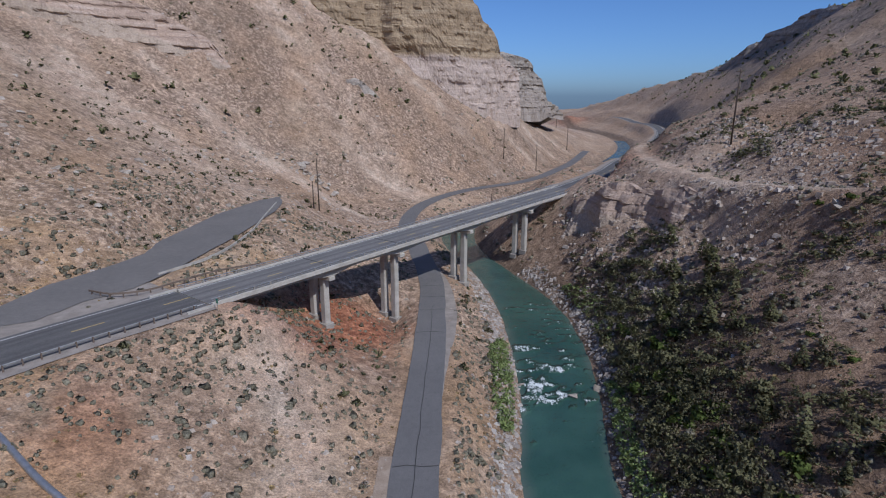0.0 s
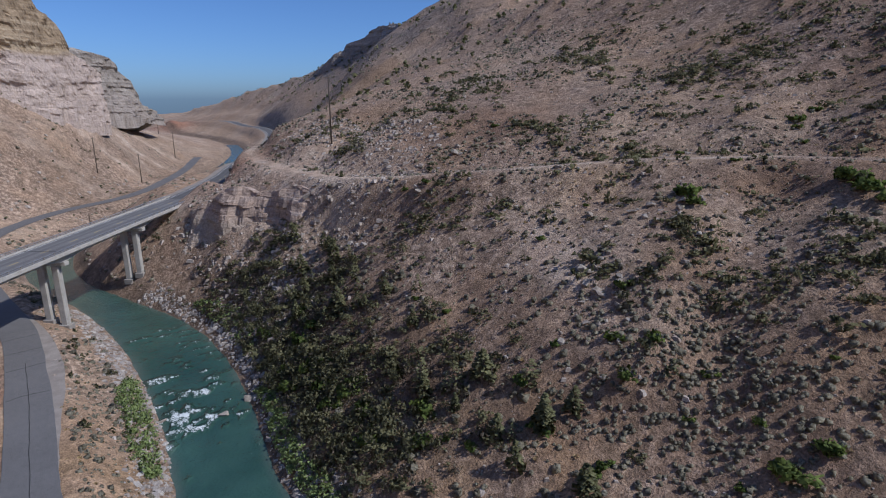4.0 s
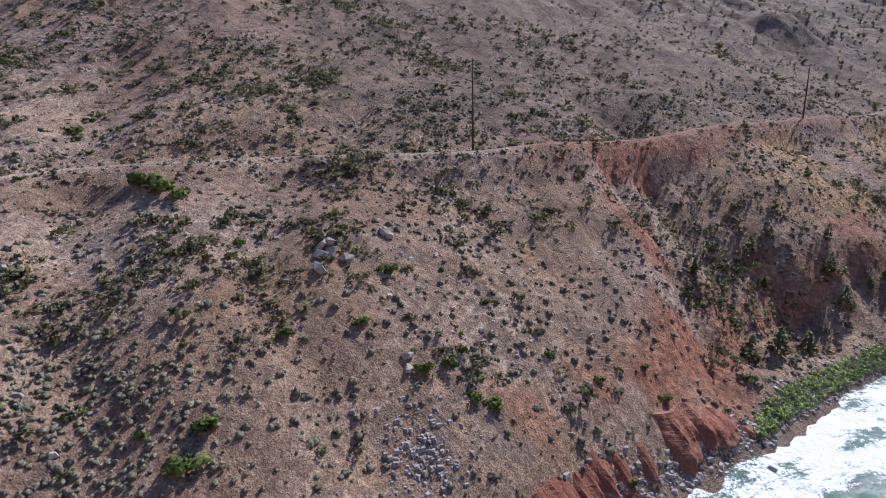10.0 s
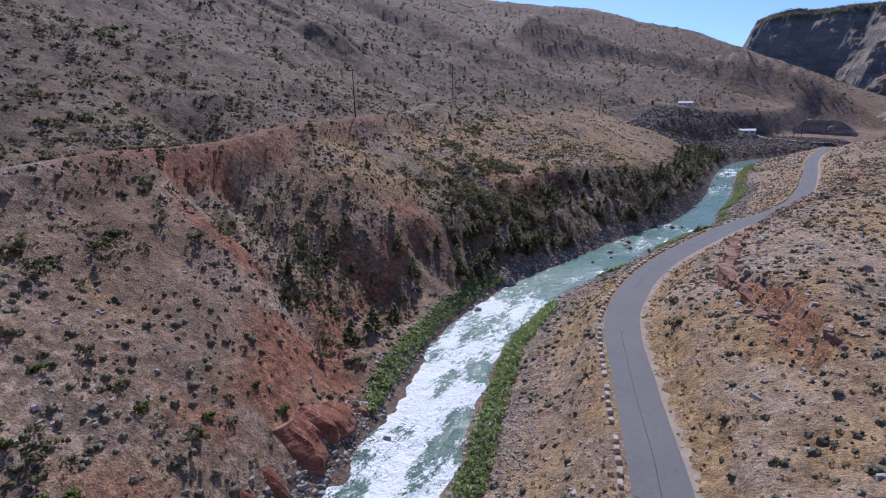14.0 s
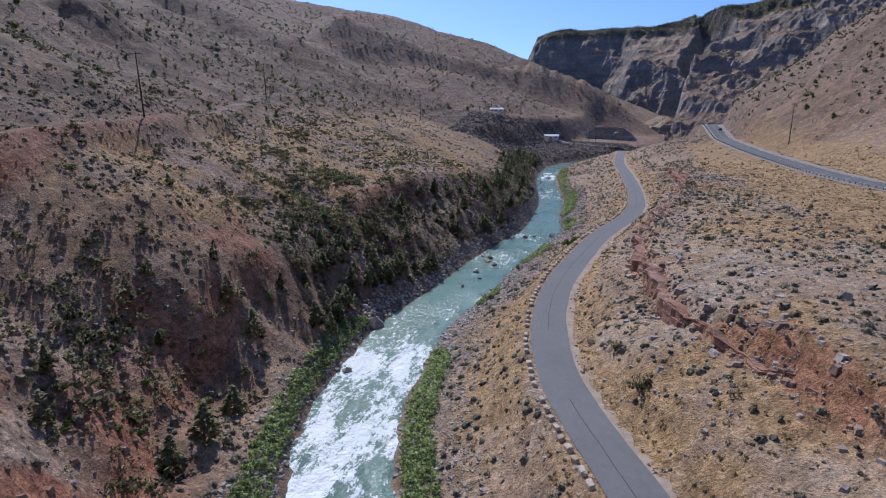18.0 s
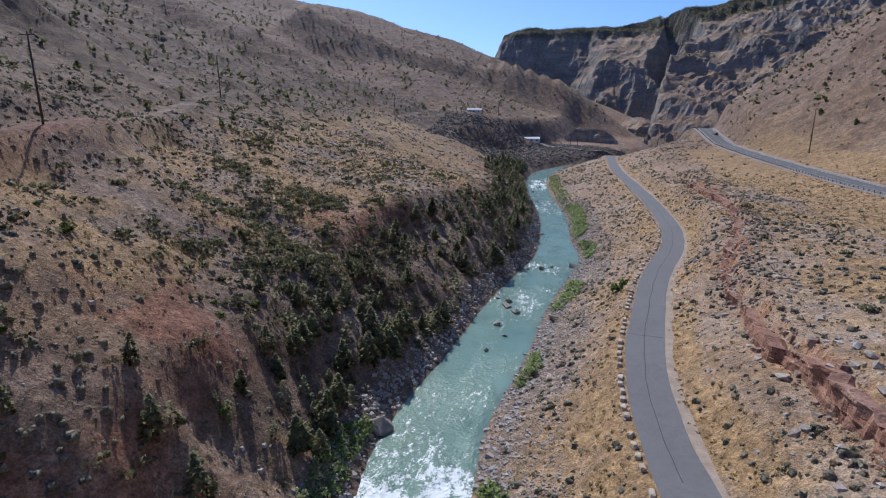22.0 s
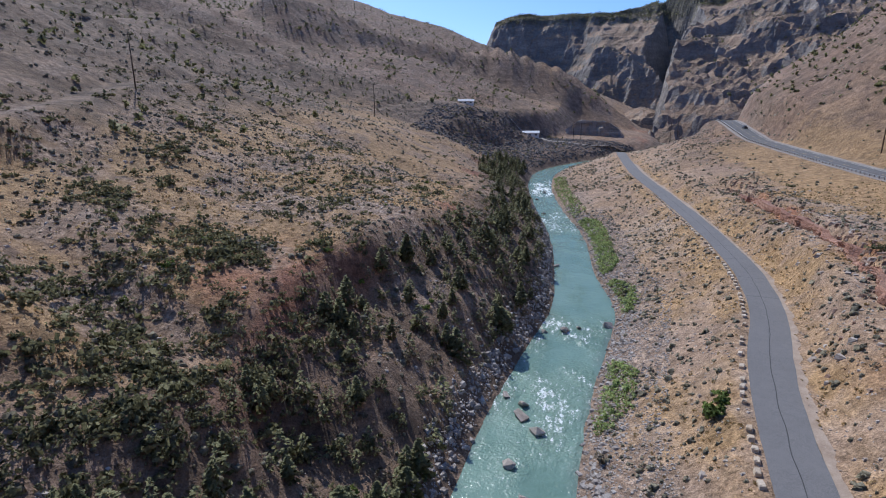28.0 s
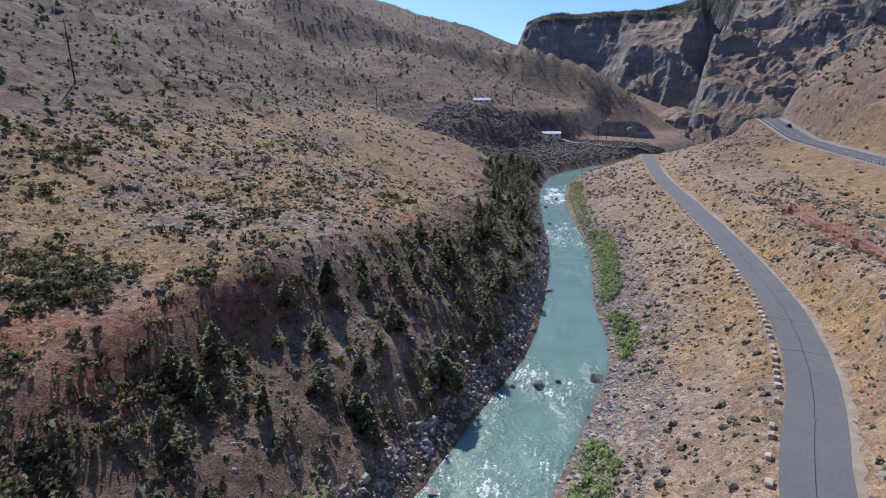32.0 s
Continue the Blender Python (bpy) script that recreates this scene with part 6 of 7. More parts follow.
sx, sy = scatter(14000, (-10, 150, -600, -440), lambda x, y: clear(x, y) * smooth(6, 12, x - RIVER(y)) * smooth(112, 95, x - RIVER(y)) * 0.7)
joined("rubble_bank", STONES, sx, sy, 0.6 + 1.6 * rs.rand(len(sx)) ** 2, M_RUBBLE, "dark grey rubble bank at the river bend", "rocks", 0.2, seed=15)

# ---- trees and bushes ----
def mesh_from(name, v, f, mat):
    me = bpy.data.meshes.new(name)
    me.from_pydata([tuple(p) for p in v], [], [tuple(int(i) for i in q) for q in f])
    dome_normals(me, outward(v))
    me.materials.append(mat)
    return me


def pine_shape(seed, h=1.0, n=230, thin=1.0):
    """Crown of drooping sprays in uneven tiers, unit height."""
    r = np.random.RandomState(seed)
    vs, fs = [], []
    gaps = r.uniform(0, 2 * np.pi, 5)
    for i in range(n):
        t = r.rand() ** 0.8
        zc = 0.1 + 0.9 * t
        ph = r.uniform(0, 2 * np.pi)
        if min(abs((ph - g + np.pi) % (2 * np.pi) - np.pi) for g in gaps[: 2 + int(t * 3)]) < 0.22:
            continue
        rad = thin * 0.33 * (1 - t) ** 0.7 * (0.35 + 0.65 * r.rand() ** 0.5) + 0.012
        p = np.array([math.cos(ph) * rad, math.sin(ph) * rad, zc - 0.25 * rad])
        a = np.array([math.cos(ph), math.sin(ph), -0.25 + r.normal(0, 0.3)])
        a /= np.linalg.norm(a)
        b = np.cross(a, (r.normal(0, 0.4), r.normal(0, 0.4), 1))
        b /= np.linalg.norm(b)
        l, w = (0.08 + 0.09 * (1 - t)) * r.uniform(0.7, 1.3), (0.06 + 0.06 * (1 - t)) * r.uniform(0.7, 1.3)
        k = len(vs)
        vs += [p - a * l * 0.5 - b * w * 0.5, p - a * l * 0.4 + b * w * 0.6, p + a * l * 0.6 + b * w * 0.3, p + a * l * 0.5 - b * w * 0.4]
        fs.append((k, k + 1, k + 2, k + 3))
    return wound(np.array(vs), np.array(fs))


PINES = []
for k in range(6):
    v, f = pine_shape(900 + k, thin=(1.0, 0.8, 1.2, 0.7, 1.1, 0.9)[k])
    crown = mesh_from("crown", v, f, M_PINE)
    bm = bmesh.new()
    bm_tube(bm, (0, 0, -0.06), (0.01 * (k - 2), 0.008 * (k - 3), 0.95), 0.022, 0.004, 6)
    for q in range(7):
        z0, ph = 0.12 + 0.11 * q, 2.4 * q + k
        bm_tube(bm, (0, 0, z0), (math.cos(ph) * 0.17 * (1 - z0), math.sin(ph) * 0.17 * (1 - z0), z0 + 0.01), 0.006, 0.002, 4)
    trunk = bpy.data.meshes.new("trunk")
    bm.to_mesh(trunk)
    bm.free()
    trunk.materials.append(M_BARK)
    PINES.append((trunk, crown))


def plant_pine(x, y, h, label, grp):
    k = rs.randint(0, len(PINES))
    e = group("pine_tree", label, "tree", (x, y, float(z_at(x, y)) - 0.1), grp)
    e.rotation_euler = (rs.normal(0, 0.04), rs.normal(0, 0.04), rs.uniform(0, 6.28))
    e.scale = (h * rs.uniform(0.85, 1.25),) * 2 + (h,)
    for nm, me in zip(("trunk", "crown"), PINES[k]):
        new(nm, me).parent = e


def forest_weight(x, y):
    d = x - RIVER(y)
    n = fbm(x, y, 14, 3, 601)
    w = smooth(9, 13, d) * smooth(2, -9, d - bench_edge(y) - 4 * n) * smooth(-95, -125, y) * (0.6 + 0.7 * n)
    w += 0.5 * smooth(9, 13, d) * smooth(40, 26, d) * smooth(20, 45, y) * smooth(125, 100, y) * (0.4 + n)
    w += 0.3 * spot(x, y, 92, -84, 14, 12) + 0.22 * spot(x, y, 86, -70, 14, 7)
    return np.clip(w, 0, 1) * clear(x, y)


px_, py_ = scatter(9000, (40, 140, -460, 120), forest_weight)
order = rs.permutation(len(px_))
for i in order[:290]:
    plant_pine(px_[i], py_[i], rs.uniform(2.2, 5.4), "slender dark green pine on the shaded river bank", "pines on the river bank")
rest = order[290:]
joined("pine_thicket", [pine_shape(950 + i, n=70) for i in range(4)], px_[rest], py_[rest], rs.uniform(1.8, 4.6, len(rest)), M_PINE, "dark pines crowding the river bank", "trees", 0.02, seed=9)


def bush_shape(seed, n=150, leaf=0.2, flat=0.8):
    return clump_shape(seed, n, leaf, 7, flat * 1.1, 0.4)


JUN = [mesh_from("juniper_bush", *bush_shape(700 + k, 120, 0.15), M_JUNIPER) for k in range(5)]
SUM = [mesh_from("green_bush", *bush_shape(720 + k, 150, 0.2, 0.6), M_BRIGHT) for k in range(4)]


def bush(kind, meshes, x, y, s, label, grp):
    ob = tagged(new(kind, meshes[rs.randint(0, len(meshes))]), label, "bush", grp)
    ob.matrix_basis = Matrix.LocRotScale((x, y, float(z_at(x, y)) - 0.12 * s), Euler((0, 0, rs.uniform(0, 6.28))), (s * rs.uniform(0.9, 1.3), s, s * rs.uniform(0.8, 1.05)))
    return ob


def juniper_weight(x, y):
    d = x - RIVER(y)
    n = fbm(x, y, 26, 3, 611)
    return np.clip(np.where(d > 0, 0.35 + 0.7 * n, 0.12 + 0.3 * n), 0, 1) * clear(x, y)


jx, jy = scatter(1000, (-80, 190, -340, 190), juniper_weight)
for x, y in list(zip(jx, jy))[:295]:
    bush("juniper_bush", JUN, x, y, rs.uniform(1.2, 2.9), "rounded dark juniper bush on the stony slope", "junipers on the slopes")
jx, jy = scatter(6500, (15, 130, -430, 160), lambda x, y: np.clip(0.8 * zones(x, y)[4] - 0.05, 0, 1) * clear(x, y))
joined("bank_brush", [clump_shape(60 + i, 44, 0.17, 4, 1.0) for i in range(6)], jx, jy, 0.7 + 2.0 * rs.rand(len(jx)) ** 2, M_BRUSH, "leafless grey brush crowding the bank", "shrubs", seed=10)
jx, jy = scatter(7500, (15, 130, -430, 160), lambda x, y: np.clip(0.8 * zones(x, y)[4] - 0.1, 0, 1) * clear(x, y))
joined("bank_shrubs", [clump_shape(66 + i, 56, 0.17, 5, 1.1) for i in range(6)], jx, jy, 0.8 + 2.4 * rs.rand(len(jx)) ** 2, M_JUNIPER, "dark green shrubs crowding the shaded bank", "shrubs", seed=11)
GREEN_BUSHES = ((95, 23, 4.6), (98, 26, 3.8), (93, 20, 3.2), (87, 45, 4.2), (84, 42, 3.0), (64, 40, 2.4), (54, 32, 2.9), (54, 14, 3.2), (57, 13, 2.4), (69, -4, 2.2), (65, -11, 2.4), (66, -15, 2.4), (68, -17, 1.8), (62, -17, 2.2), (61, -19, 2.6), (69, -30, 2.0),
                (119, 42, 2.8), (59, 32, 2.3), (57, 36, 2.2), (68, 5, 2.2), (78, -9, 2.6), (44, 29, 2.2), (45, 37, 2.4), (48, 43, 2.0), (39.5, -179.5, 3.6), (38.3, -182, 2.6), (39, 88, 4.2), (36, 66, 3.6), (36, 78, 3.4))
for x, y, size in GREEN_BUSHES:
    bush("green_bush", SUM, x, y, size, "bright green leafy bush among sagebrush", "green bushes")
# thick patches of dark shrubs: x, y, reach
NORTH_PATCHES = ((79, 17, 5.7), (77, 8, 4.8), (72, 27, 4.7), (85, 0, 4.3), (79, -6, 4.1), (106, -5, 6.4), (102, -23, 4.2), (97, -28, 5.1), (96, -41, 4.2), (66, 8, 2.8), (78, 39, 4.4), (144, 21, 8.0), (139, 68, 7.0), (148, -2, 7.0), (171, -36, 8.0), (137, 9, 5.5),
                 (66, 83, 5.5), (99, 62, 4.7), (75, 133, 5.0), (98, 89, 4.0), (75, 36, 3.4), (147, 62, 7.0), (133, 75, 8.0), (146, 109, 5.6), (184, -31, 12.0))
BENCH_PATCHES = ((122, -190, 7.4), (112, -192, 6.0), (123, -163, 8.1), (104, -144, 4.7), (99, -151, 4.8), (93, -167, 5.0), (151, -229, 6.8), (112, -139, 4.7), (103, -174, 6.1), (141, -195, 5.5), (97, -144, 5.0), (108, -158, 6.0), (88, -72, 5.0), (98, -84, 6.0), (78, -66, 4.0), (114, -189, 7.0), (100, -160, 8.0), (96, -154, 7.0), (93, -174, 7.0), (94, -183, 6.0), (118, -176, 6.0))
jx, jy = [], []
for x, y, reach in NORTH_PATCHES + BENCH_PATCHES:
    n = int(1.3 * reach * min(reach, 6.0))
    jx += list(x + rs.normal(0, 0.6 * reach, n))
    jy += list(y + rs.normal(0, 0.6 * reach, n))
jx, jy = np.array(jx), np.array(jy)
ok = clear(jx, jy)
joined("slope_shrubs", [clump_shape(206 + i, 26, 0.23, 5, 0.85, 0.4) for i in range(7)], jx[ok], jy[ok], 1.0 + 1.9 * rs.rand(int(ok.sum())) ** 1.6, M_JUNIPER, "thick patches of dark green shrubs on the slope", "shrubs", seed=26)
gxs, gys = scatter(420, (30, 130, -330, 100), lambda x, y: (x > RIVER(y) + 10) * clear(x, y) * np.clip(0.25 + 0.7 * fbm(x, y, 18, 2, 621), 0, 1))
for x, y in list(zip(gxs, gys))[:110]:
    bush("green_bush", SUM, x, y, rs.uniform(0.9, 1.9), "small bright green bush on the slope", "green bushes")

for x, y in ((36, 98), (34, 92), (33, 84), (33, 78), (35, 71), (33, 65), (36, 60), (33, 54), (37, 50), (43, 97), (40, 88), (38, 76), (40, 64), (42, 54)):
    bush("green_bush", SUM, x + rs.normal(0, 1), y + rs.normal(0, 1.5), rs.uniform(2.2, 3.8), "leafy green thicket bush above the water", "green bushes")
jx, jy = scatter(11000, (25, 84, 20, 130), lambda x, y: clear(x, y) * smooth(38, 58, y) * (x > RIVER(y) + 10) * np.clip(0.8 + 0.7 * fbm(x, y, 12, 2, 651) - 0.05 * (x - RIVER(y) - 18).clip(0), 0, 1))
half = len(jx) // 2
joined("bank_brush", [clump_shape(160 + i, 50, 0.15, 5, 1.0) for i in range(5)], jx[:half], jy[:half], 0.6 + 1.7 * rs.rand(half) ** 2, M_BRUSH, "leafless grey brush crowding the bank by the bridge", "shrubs", seed=21)
joined("bank_shrubs", [clump_shape(166 + i, 64, 0.15, 6, 1.25) for i in range(6)], jx[half:], jy[half:], 0.8 + 2.5 * rs.rand(len(jx) - half) ** 2, M_JUNIPER, "dark green shrubs crowding the bank by the bridge", "shrubs", seed=22)
jx, jy = scatter(9500, (62, 215, -330, 170), lambda x, y: clear(x, y) * (x > RIVER(y) + 14) * np.clip(smooth(-0.12, 0.38, fbm(x, y, 20, 3, 661)) * np.where(y > -90, 0.9, 0.6) + 0.32 * smooth(45, 10, y) * smooth(-110, -70, y) * smooth(95, 120, x) + 0.8 * spot(x, y, 106, -158, 13, 13) + 0.5 * spot(x, y, 124, -182, 12, 14) + 0.5 * spot(x, y, 84, -70, 14, 7), 0, 1))
joined("slope_shrubs", [clump_shape(176 + i, 24, 0.23, 5, 0.7, 0.42) for i in range(7)], jx, jy, 0.9 + 2.6 * rs.rand(len(jx)) ** 1.8, M_JUNIPER, "dark green shrubs in patches on the slope", "shrubs", seed=23)
jx, jy = scatter(11000, (-200, 60, 60, 340), lambda x, y: clear(x, y) * (x < RIVER(y) - 12) * np.clip(0.2 + 1.3 * fbm(x * 0.25 + y * 0.96, x * 0.2 - y * 0.05, 8, 3, 671), 0, 1))
joined("slope_shrubs", [clump_shape(186 + i, 9, 0.36, 3, 0.8, 0.28) for i in range(6)], jx, jy, 0.6 + 1.6 * rs.rand(len(jx)) ** 2, M_JUNIPER, "small dark shrubs dotted down the scree slope", "shrubs", seed=24)
jx, jy = scatter(1500, (-60, 60, -330, 60), lambda x, y: clear(x, y) * (x < RIVER(y) - 9) * np.clip(0.3 + fbm(x, y, 15, 2, 681), 0, 1) * (1 - 0.95 * field(x, y)))
joined("slope_shrubs", [clump_shape(196 + i, 46, 0.17, 4, 0.9) for i in range(5)], jx, jy, rs.uniform(0.6, 1.6, len(jx)), M_SAGE, "grey-green rounded shrubs along the old road bank", "shrubs", seed=25)

jx, jy = scatter(3600, (-60, 66, -460, -325), lambda x, y: clear(x, y) * (x < RIVER(y) - 10) * np.clip(0.4 + fbm(x, y, 15, 2, 683), 0, 1) * (1 - 0.9 * field(x, y)))
joined("slope_shrubs", [clump_shape(1020 + i, 10, 0.36, 3, 0.85, 0.3) for i in range(5)], jx, jy, 0.5 + 1.3 * rs.rand(len(jx)) ** 2, M_SAGE, "grey-green shrubs on the knoll beside the old road", "shrubs", seed=29)
jx, jy = scatter(900, (55, 150, -610, -440), lambda x, y: clear(x, y) * (x > RIVER(y) + 11) * np.clip(0.5 + fbm(x, y, 20, 2, 685), 0, 1))
joined("slope_shrubs", [clump_shape(1030 + i, 10, 0.36, 3, 1.0, 0.3) for i in range(5)], jx, jy, 0.8 + 2.0 * rs.rand(len(jx)) ** 2, M_JUNIPER, "dark shrubs on the terrace at the gorge mouth", "shrubs", seed=30)

# willows in strips at the water's edge
def willow_strip(y0, y1, side, lo, hi, n):
    y = rs.uniform(y0, y1, n)
    ease = np.minimum(1, np.minimum(y - y0, y1 - y) / 6)
    return RIVER(y) + side * (HALF(y) * lo + rs.rand(n) * (hi - lo) * HALF(y) * (0.4 + 0.6 * ease)), y


strips = [(-120, -38, -1, 0.96, 1.46, 1700), (-130, -60, 1, 0.95, 1.34, 1100), (72, 104, -1, 1.0, 1.45, 420), (48, 86, 1, 0.98, 1.3, 460), (100, 132, 1, 1.15, 1.6, 160), (-322, -258, -1, 1.0, 1.75, 950), (-252, -232, -1, 1.0, 1.5, 220), (-206, -184, -1, 1.02, 1.6, 240), (-430, -330, -1, 1.0, 1.8, 600), (-160, -146, -1, 1.0, 1.35, 130)]
wx, wy = [np.concatenate(q) for q in zip(*[willow_strip(*s) for s in strips])]
joined("willow_thicket", [clump_shape(80 + i, 12, 0.25, 5, 1.3, 0.34) for i in range(6)], wx, wy, 0.6 + 1.0 * rs.rand(len(wx)), M_WILLOW, "bright green willow thicket along the waterline", "shrubs", 0.05, seed=12)

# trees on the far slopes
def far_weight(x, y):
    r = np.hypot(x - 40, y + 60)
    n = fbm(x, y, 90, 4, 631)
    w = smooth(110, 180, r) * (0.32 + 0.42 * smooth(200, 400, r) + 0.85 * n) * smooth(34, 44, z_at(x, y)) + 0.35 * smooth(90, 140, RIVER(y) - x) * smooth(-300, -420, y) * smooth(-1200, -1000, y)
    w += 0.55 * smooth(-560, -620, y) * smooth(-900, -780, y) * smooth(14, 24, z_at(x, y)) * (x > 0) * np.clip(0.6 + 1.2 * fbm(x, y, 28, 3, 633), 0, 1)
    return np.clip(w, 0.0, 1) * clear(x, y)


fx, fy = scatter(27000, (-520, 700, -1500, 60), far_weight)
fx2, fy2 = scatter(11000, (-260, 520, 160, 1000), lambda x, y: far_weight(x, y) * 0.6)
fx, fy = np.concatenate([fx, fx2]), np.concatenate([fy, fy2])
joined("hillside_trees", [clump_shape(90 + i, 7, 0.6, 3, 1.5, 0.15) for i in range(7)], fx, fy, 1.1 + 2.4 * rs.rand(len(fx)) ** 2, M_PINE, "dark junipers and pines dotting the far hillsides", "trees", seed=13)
fx, fy = scatter(14000, (-500, 300, -1760, -1590), lambda x, y: smooth(196, 228, z_at(x, y) + 12 * fbm(x, y, 50, 2, 651)) * 0.9)
joined("ridge_forest", [clump_shape(970 + i, 4, 0.5, 3, 1.5, 0.16) for i in range(4)], fx, fy, rs.uniform(2.2, 4.6, len(fx)), M_PINE, "dark pine forest on the mountain top", "trees", 0.02, seed=14)


fx, fy = scatter(16000, (-420, -60, -720, -120), lambda x, y: clear(x, y) * smooth(95, 135, RIVER(y) - x) * np.clip(0.5 + 0.9 * fbm(x, y, 30, 3, 641), 0, 1) * (1 - 0.9 * field(x, y)))
joined("hillside_shrubs", [clump_shape(990 + i, 6, 0.5, 3, 0.8, 0.22) for i in range(5)], fx, fy, 1.1 + 2.2 * rs.rand(len(fx)) ** 2, M_JUNIPER, "dark low shrubs dotting the hillside above the highway", "shrubs", seed=31)
fx, fy = scatter(20000, (120, 420, -700, 160), lambda x, y: clear(x, y) * smooth(80, 120, x - RIVER(y)) * np.clip(0.35 + 0.9 * fbm(x, y, 34, 3, 645), 0, 1))
joined("hillside_shrubs", [clump_shape(1000 + i, 5, 0.46, 3, 0.7, 0.25) for i in range(5)], fx, fy, 0.7 + 1.5 * rs.rand(len(fx)) ** 2, M_SAGE, "grey low shrubs dotting the upper slopes", "shrubs", seed=32)
fx, fy = scatter(2600, (280, 620, 380, 700), lambda x, y: smooth(70, 110, z_at(x, y)) * np.clip(0.4 + fbm(x, y, 40, 2, 647), 0, 1))
joined("ridge_forest", [clump_shape(1010 + i, 10, 0.42, 3, 1.6, 0.16) for i in range(4)], fx, fy, rs.uniform(2.5, 5.5, len(fx)), M_JUNIPER, "dark junipers along the far ridge", "trees", 0.02, seed=33)


# ---- boulders ----
def boulder_mesh(seed):
    """A many-faced block: the hull of scattered points, its edges worn."""
    r = np.random.RandomState(seed + 3)
    bm = bmesh.new()
    for _ in range(12):
        v = r.normal(size=3)
        v = v / np.linalg.norm(v) * r.uniform(0.42, 0.58)
        v = np.clip(v * (1.1, 0.95, 0.85), -0.46, 0.44)
        bm.verts.new(v)
    h = bmesh.ops.convex_hull(bm, input=bm.verts[:])
    bmesh.ops.delete(bm, geom=[g for g in h["geom_interior"] if isinstance(g, bmesh.types.BMVert)], context="VERTS")
    bmesh.ops.bevel(bm, geom=bm.edges[:], offset=0.018, segments=1, affect="EDGES")
    me = bpy.data.meshes.new("boulder")
    bm.to_mesh(me)
    bm.free()
    me.materials.append(M_BOULDER)
    return me


BOULDERS = [boulder_mesh(i) for i in range(7)]


def boulder(x, y, s, label, grp, z=None):
    ob = tagged(new("boulder", BOULDERS[rs.randint(0, 7)]), label, "boulder", grp)
    zz = float(z_at(x, y)) if z is None else z
    ob.matrix_basis = Matrix.LocRotScale((x, y, zz + 0.12 * s), Euler((rs.normal(0, 0.2), rs.normal(0, 0.2), rs.uniform(0, 6.28))), (s * rs.uniform(0.9, 1.4), s, s * rs.uniform(0.7, 1.0)))


for x, y, s in ((66, -57, 2.4), (62, -52, 2.8), (60.5, -50, 2.0), (57, -58, 1.6), (69, -70, 1.2), (64.5, -191.3, 2.6), (64.7, -188, 2.8), (62.3, -184, 2.4), (65.5, -176, 2.0), (67.5, -194, 1.8), (23, 84, 1.6), (28, 86, 2.0), (14.5, 92, 1.8), (15, 88, 1.3), (26, 66, 1.4),
                (58, -222, 2.2), (62, -221, 1.8), (55, -224, 1.5), (71, -204, 2.2), (69.5, -200, 1.8), (48.5, -226, 2.6), (60, -268, 1.6), (62, -288, 1.4), (74, -110, 1.8), (76, -96, 1.6), (66, -162, 1.5), (63, -170, 1.3), (52, -300, 1.4), (66, -340, 1.6), (70, -372, 2.0), (67, -390, 1.8)):
    boulder(x, y, s, "wet grey boulder standing in the river", "river boulders", 0.0)
boulder(77.5, -130.5, 4.4, "large angular tan boulder at the water's edge", "river boulders", 0.3)
for cx, cy, n, spread, smin, smax in ((79, -2, 10, 1.8, 1.0, 3.2), (84, -10, 3, 1.0, 1.4, 2.6), (64, 43, 26, 4.0, 0.6, 1.7), (59, 37, 10, 2.5, 0.6, 1.5), (-55, 223, 16, 5.5, 1.2, 3.4), (-46, 219, 12, 4.0, 1.2, 3.4), (-70, 214, 10, 9, 0.8, 2.6), (-73, 118, 12, 9, 0.8, 2.2), (-79, 149, 14, 12, 0.8, 2.4),
                                      (65, -9.5, 2, 0.6, 1.2, 1.9), (82, 46, 9, 3.0, 0.7, 1.8), (80, 39, 5, 2.0, 0.7, 1.6), (59, 123, 2, 1.0, 1.6, 3.0), (67, 91, 2, 1.0, 1.4, 2.4), (87, 100, 6, 4, 0.8, 1.8), (107, 129, 5, 4, 0.8, 2.2), (52, 128, 14, 6, 0.8, 2.2), (15, -120, 12, 8, 0.8, 2.0), (105, -2, 6, 6, 0.8, 2.2), (90, 62, 8, 8, 0.8, 2.0)):
    for _ in range(n):
        x, y = cx + rs.normal(0, spread), cy + rs.normal(0, spread)
        if clear(np.array([x]), np.array([y]))[0]:
            boulder(x, y, rs.uniform(smin, smax), "pale weathered boulder lying on the slope", "slope boulders")

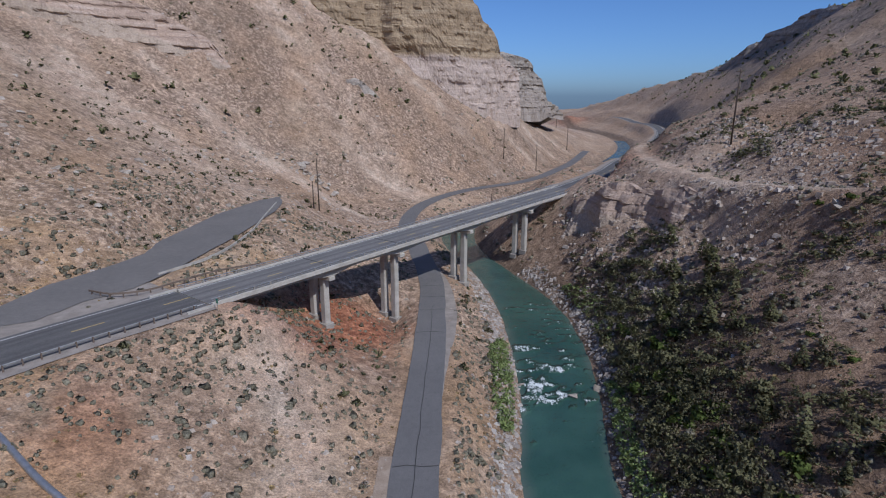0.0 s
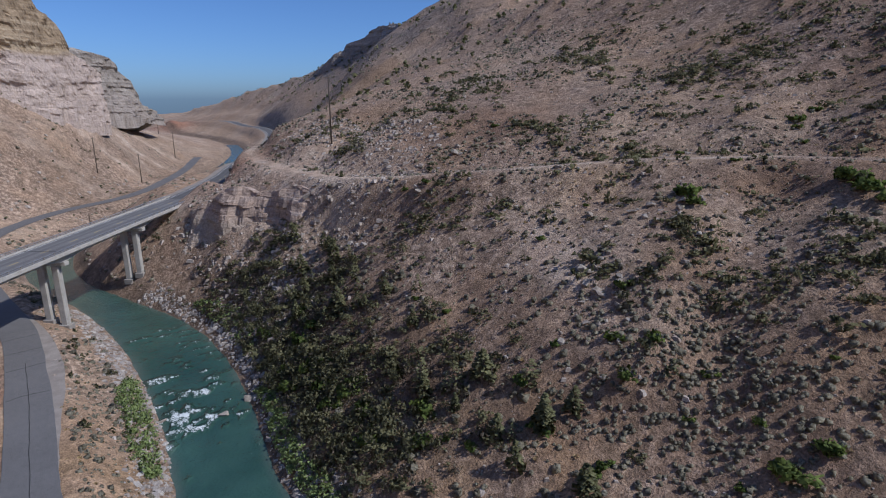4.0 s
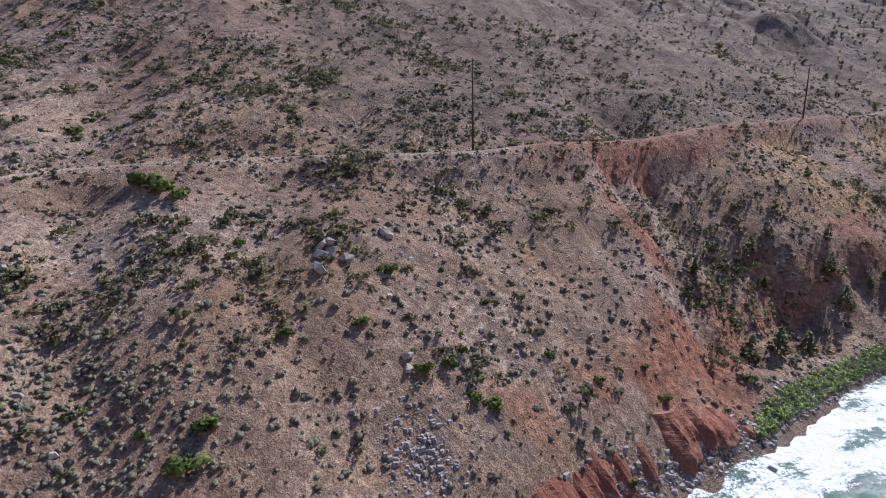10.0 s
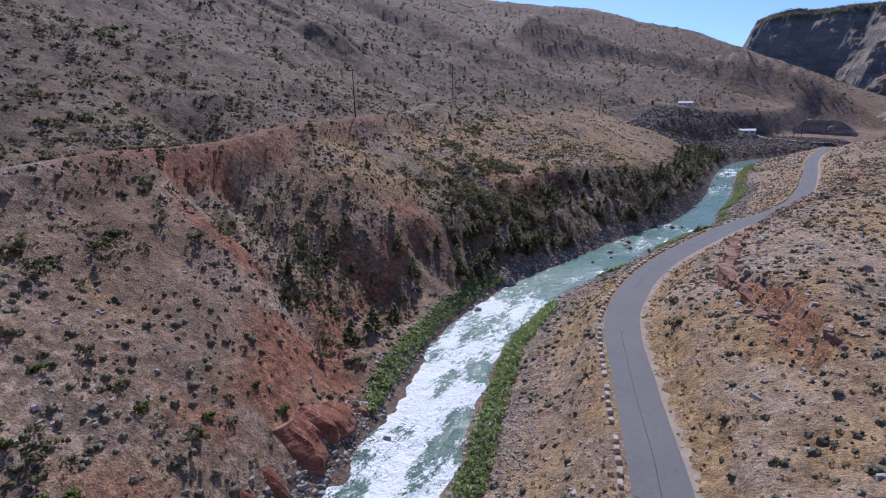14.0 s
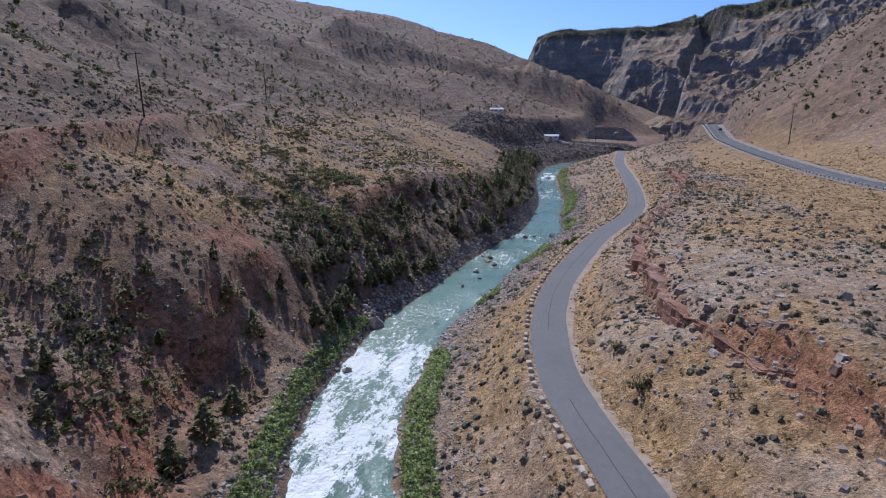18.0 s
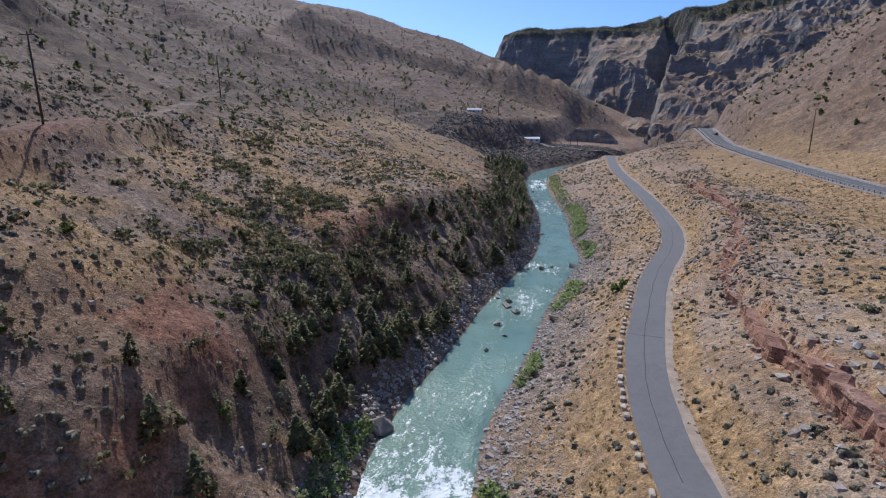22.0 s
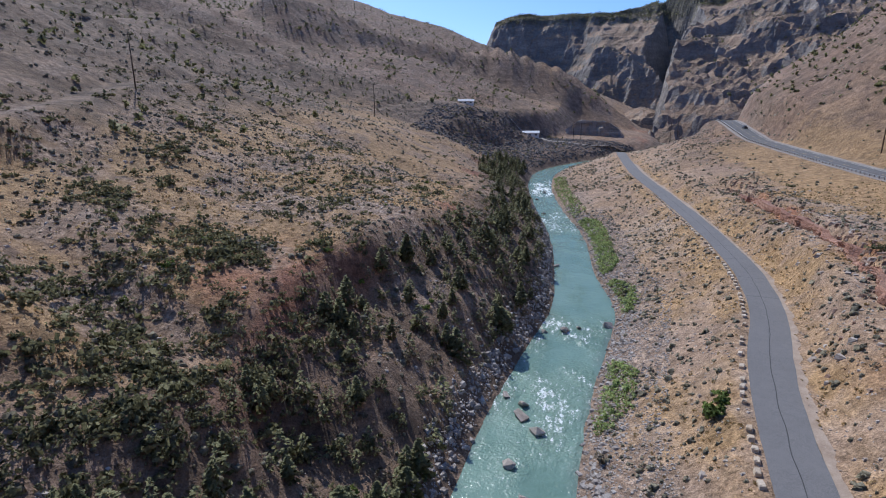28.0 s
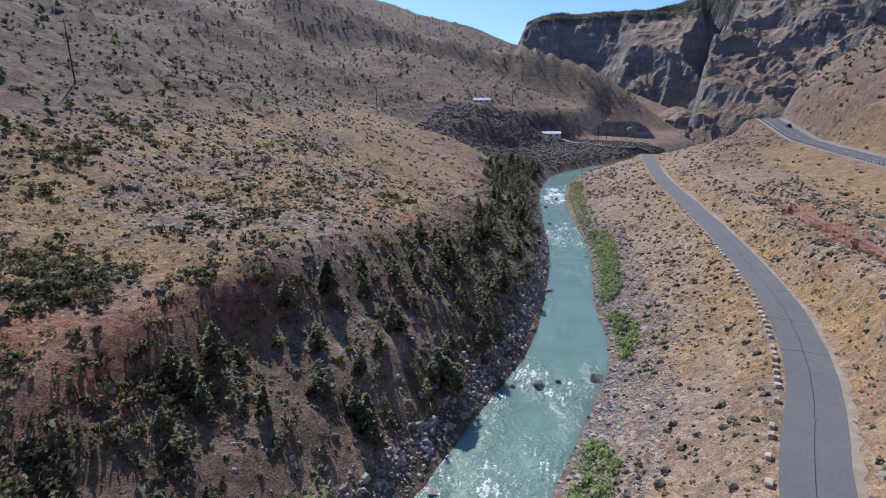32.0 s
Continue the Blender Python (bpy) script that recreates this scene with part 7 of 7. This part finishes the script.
# ---- buildings and vehicles at the canyon mouth ----
def shed(x, y, w, d, h, turn, label):
    b = group("building", label, "building", (x, y, float(z_at(x, y)) - 0.3))
    b.rotation_euler = (0, 0, radians(turn))
    bm = bmesh.new()
    bm_box(bm, (w, d, h + 3), (0, 0, h / 2 - 1.5))
    wall = part("wall", bm, M_WHITEWALL, b)
    bm = bmesh.new()
    vs = [bm.verts.new(p) for p in ((-w / 2 - 0.4, -d / 2 - 0.4, h), (w / 2 + 0.4, -d / 2 - 0.4, h), (w / 2 + 0.4, 0, h + 1.4), (-w / 2 - 0.4, 0, h + 1.4), (-w / 2 - 0.4, d / 2 + 0.4, h), (w / 2 + 0.4, d / 2 + 0.4, h))]
    bm.faces.new((vs[0], vs[1], vs[2], vs[3]))
    bm.faces.new((vs[3], vs[2], vs[5], vs[4]))
    bm.faces.new((vs[0], vs[3], vs[4]))
    bm.faces.new((vs[1], vs[5], vs[2]))
    bm.faces.new((vs[0], vs[4], vs[5], vs[1]))
    part("roof", bm, M_ROOF, b, "pale metal roof")
    for q in (-0.3, 0.05, 0.33):
        bm = bmesh.new()
        bm_box(bm, (w * 0.12, 0.12, h * 0.4), (w * q, d / 2 + 0.02, h * 0.55))
        part("window", bm, M_CAR_DARK, b)
        bm = bmesh.new()
        bm_box(bm, (w * 0.12, 0.12, h * 0.4), (w * q, -d / 2 - 0.02, h * 0.55))
        part("window", bm, M_CAR_DARK, b)


shed(84, -572, 13, 7, 3.2, 8, "low white building on the river terrace")
shed(134, -556, 12, 5, 2.4, 12, "long white shed on the hillside bench")


def car(x, y, turn, mat, label):
    c = group("car", label, "car", (x, y, float(z_at(x, y)) + 0.15))
    c.rotation_euler = (0, 0, radians(turn))
    bm = bmesh.new()
    bm_box(bm, (4.5, 1.8, 0.75), (0, 0, 0.75), 0, 0.18)
    part("body", bm, mat, c)
    bm = bmesh.new()
    bm_box(bm, (2.6, 1.6, 0.65), (-0.2, 0, 1.4), 0, 0.25)
    part("cabin", bm, M_CAR_DARK, c, "dark glazed cabin")
    for a in (-1.4, 1.4):
        for b in (-0.85, 0.85):
            bm = bmesh.new()
            bm_tube(bm, (a, b - 0.1, 0.35), (a, b + 0.1, 0.35), 0.35, 0.35, 10)
            part("wheel", bm, M_RUBBER, c)


car(-20, -560, 70, M_CAR_WHITE, "white car parked on the highway pull-off")
car(-44, -470, 92, M_CAR_DARK, "dark car on the highway near the canyon mouth")

# ---- guard stones along the old road ----
def stone_block(seed):
    r = random.Random(seed)
    bm = bmesh.new()
    bmesh.ops.create_cube(bm, size=1)
    bmesh.ops.bevel(bm, geom=bm.edges[:], offset=0.14, segments=1, affect="EDGES")
    for v in bm.verts:
        v.co += Vector((r.uniform(-0.08, 0.08), r.uniform(-0.08, 0.08), r.uniform(-0.06, 0.06)))
    me = bpy.data.meshes.new("stone")
    bm.to_mesh(me)
    bm.free()
    me.materials.append(M_KERB)
    return me


BLOCKS = [stone_block(i) for i in range(6)]
kerb = tagged(new("guard_stones"), "row of rough tan guard stones edging the old road", "kerb", kind="structure")
run, nxt = 0.0, 0.0
for i in range(1, len(LOWER_ROAD)):
    run += float(np.hypot(*(LOWER_ROAD[i, :2] - LOWER_ROAD[i - 1, :2])))
    y = LOWER_ROAD[i, 1]
    if y > -38 or y < -335 or run < nxt:
        continue
    nxt = run + rs.uniform(1.45, 2.1)
    if rs.rand() < 0.06:
        continue
    q = LOWER_ROAD[i, :2] - rd_nrm[i] * (3.75 + rs.normal(0, 0.08))
    ob = new("stone", BLOCKS[rs.randint(0, 6)])
    ob.matrix_basis = Matrix.LocRotScale((q[0], q[1], float(z_at(q[0], q[1])) + 0.16), Euler((rs.normal(0, 0.06), rs.normal(0, 0.06), math.atan2(rd_dir[i, 1], rd_dir[i, 0]) + rs.normal(0, 0.15))), (rs.uniform(0.8, 1.25), rs.uniform(0.55, 0.75), rs.uniform(0.5, 0.72)))
    ob.parent = kerb
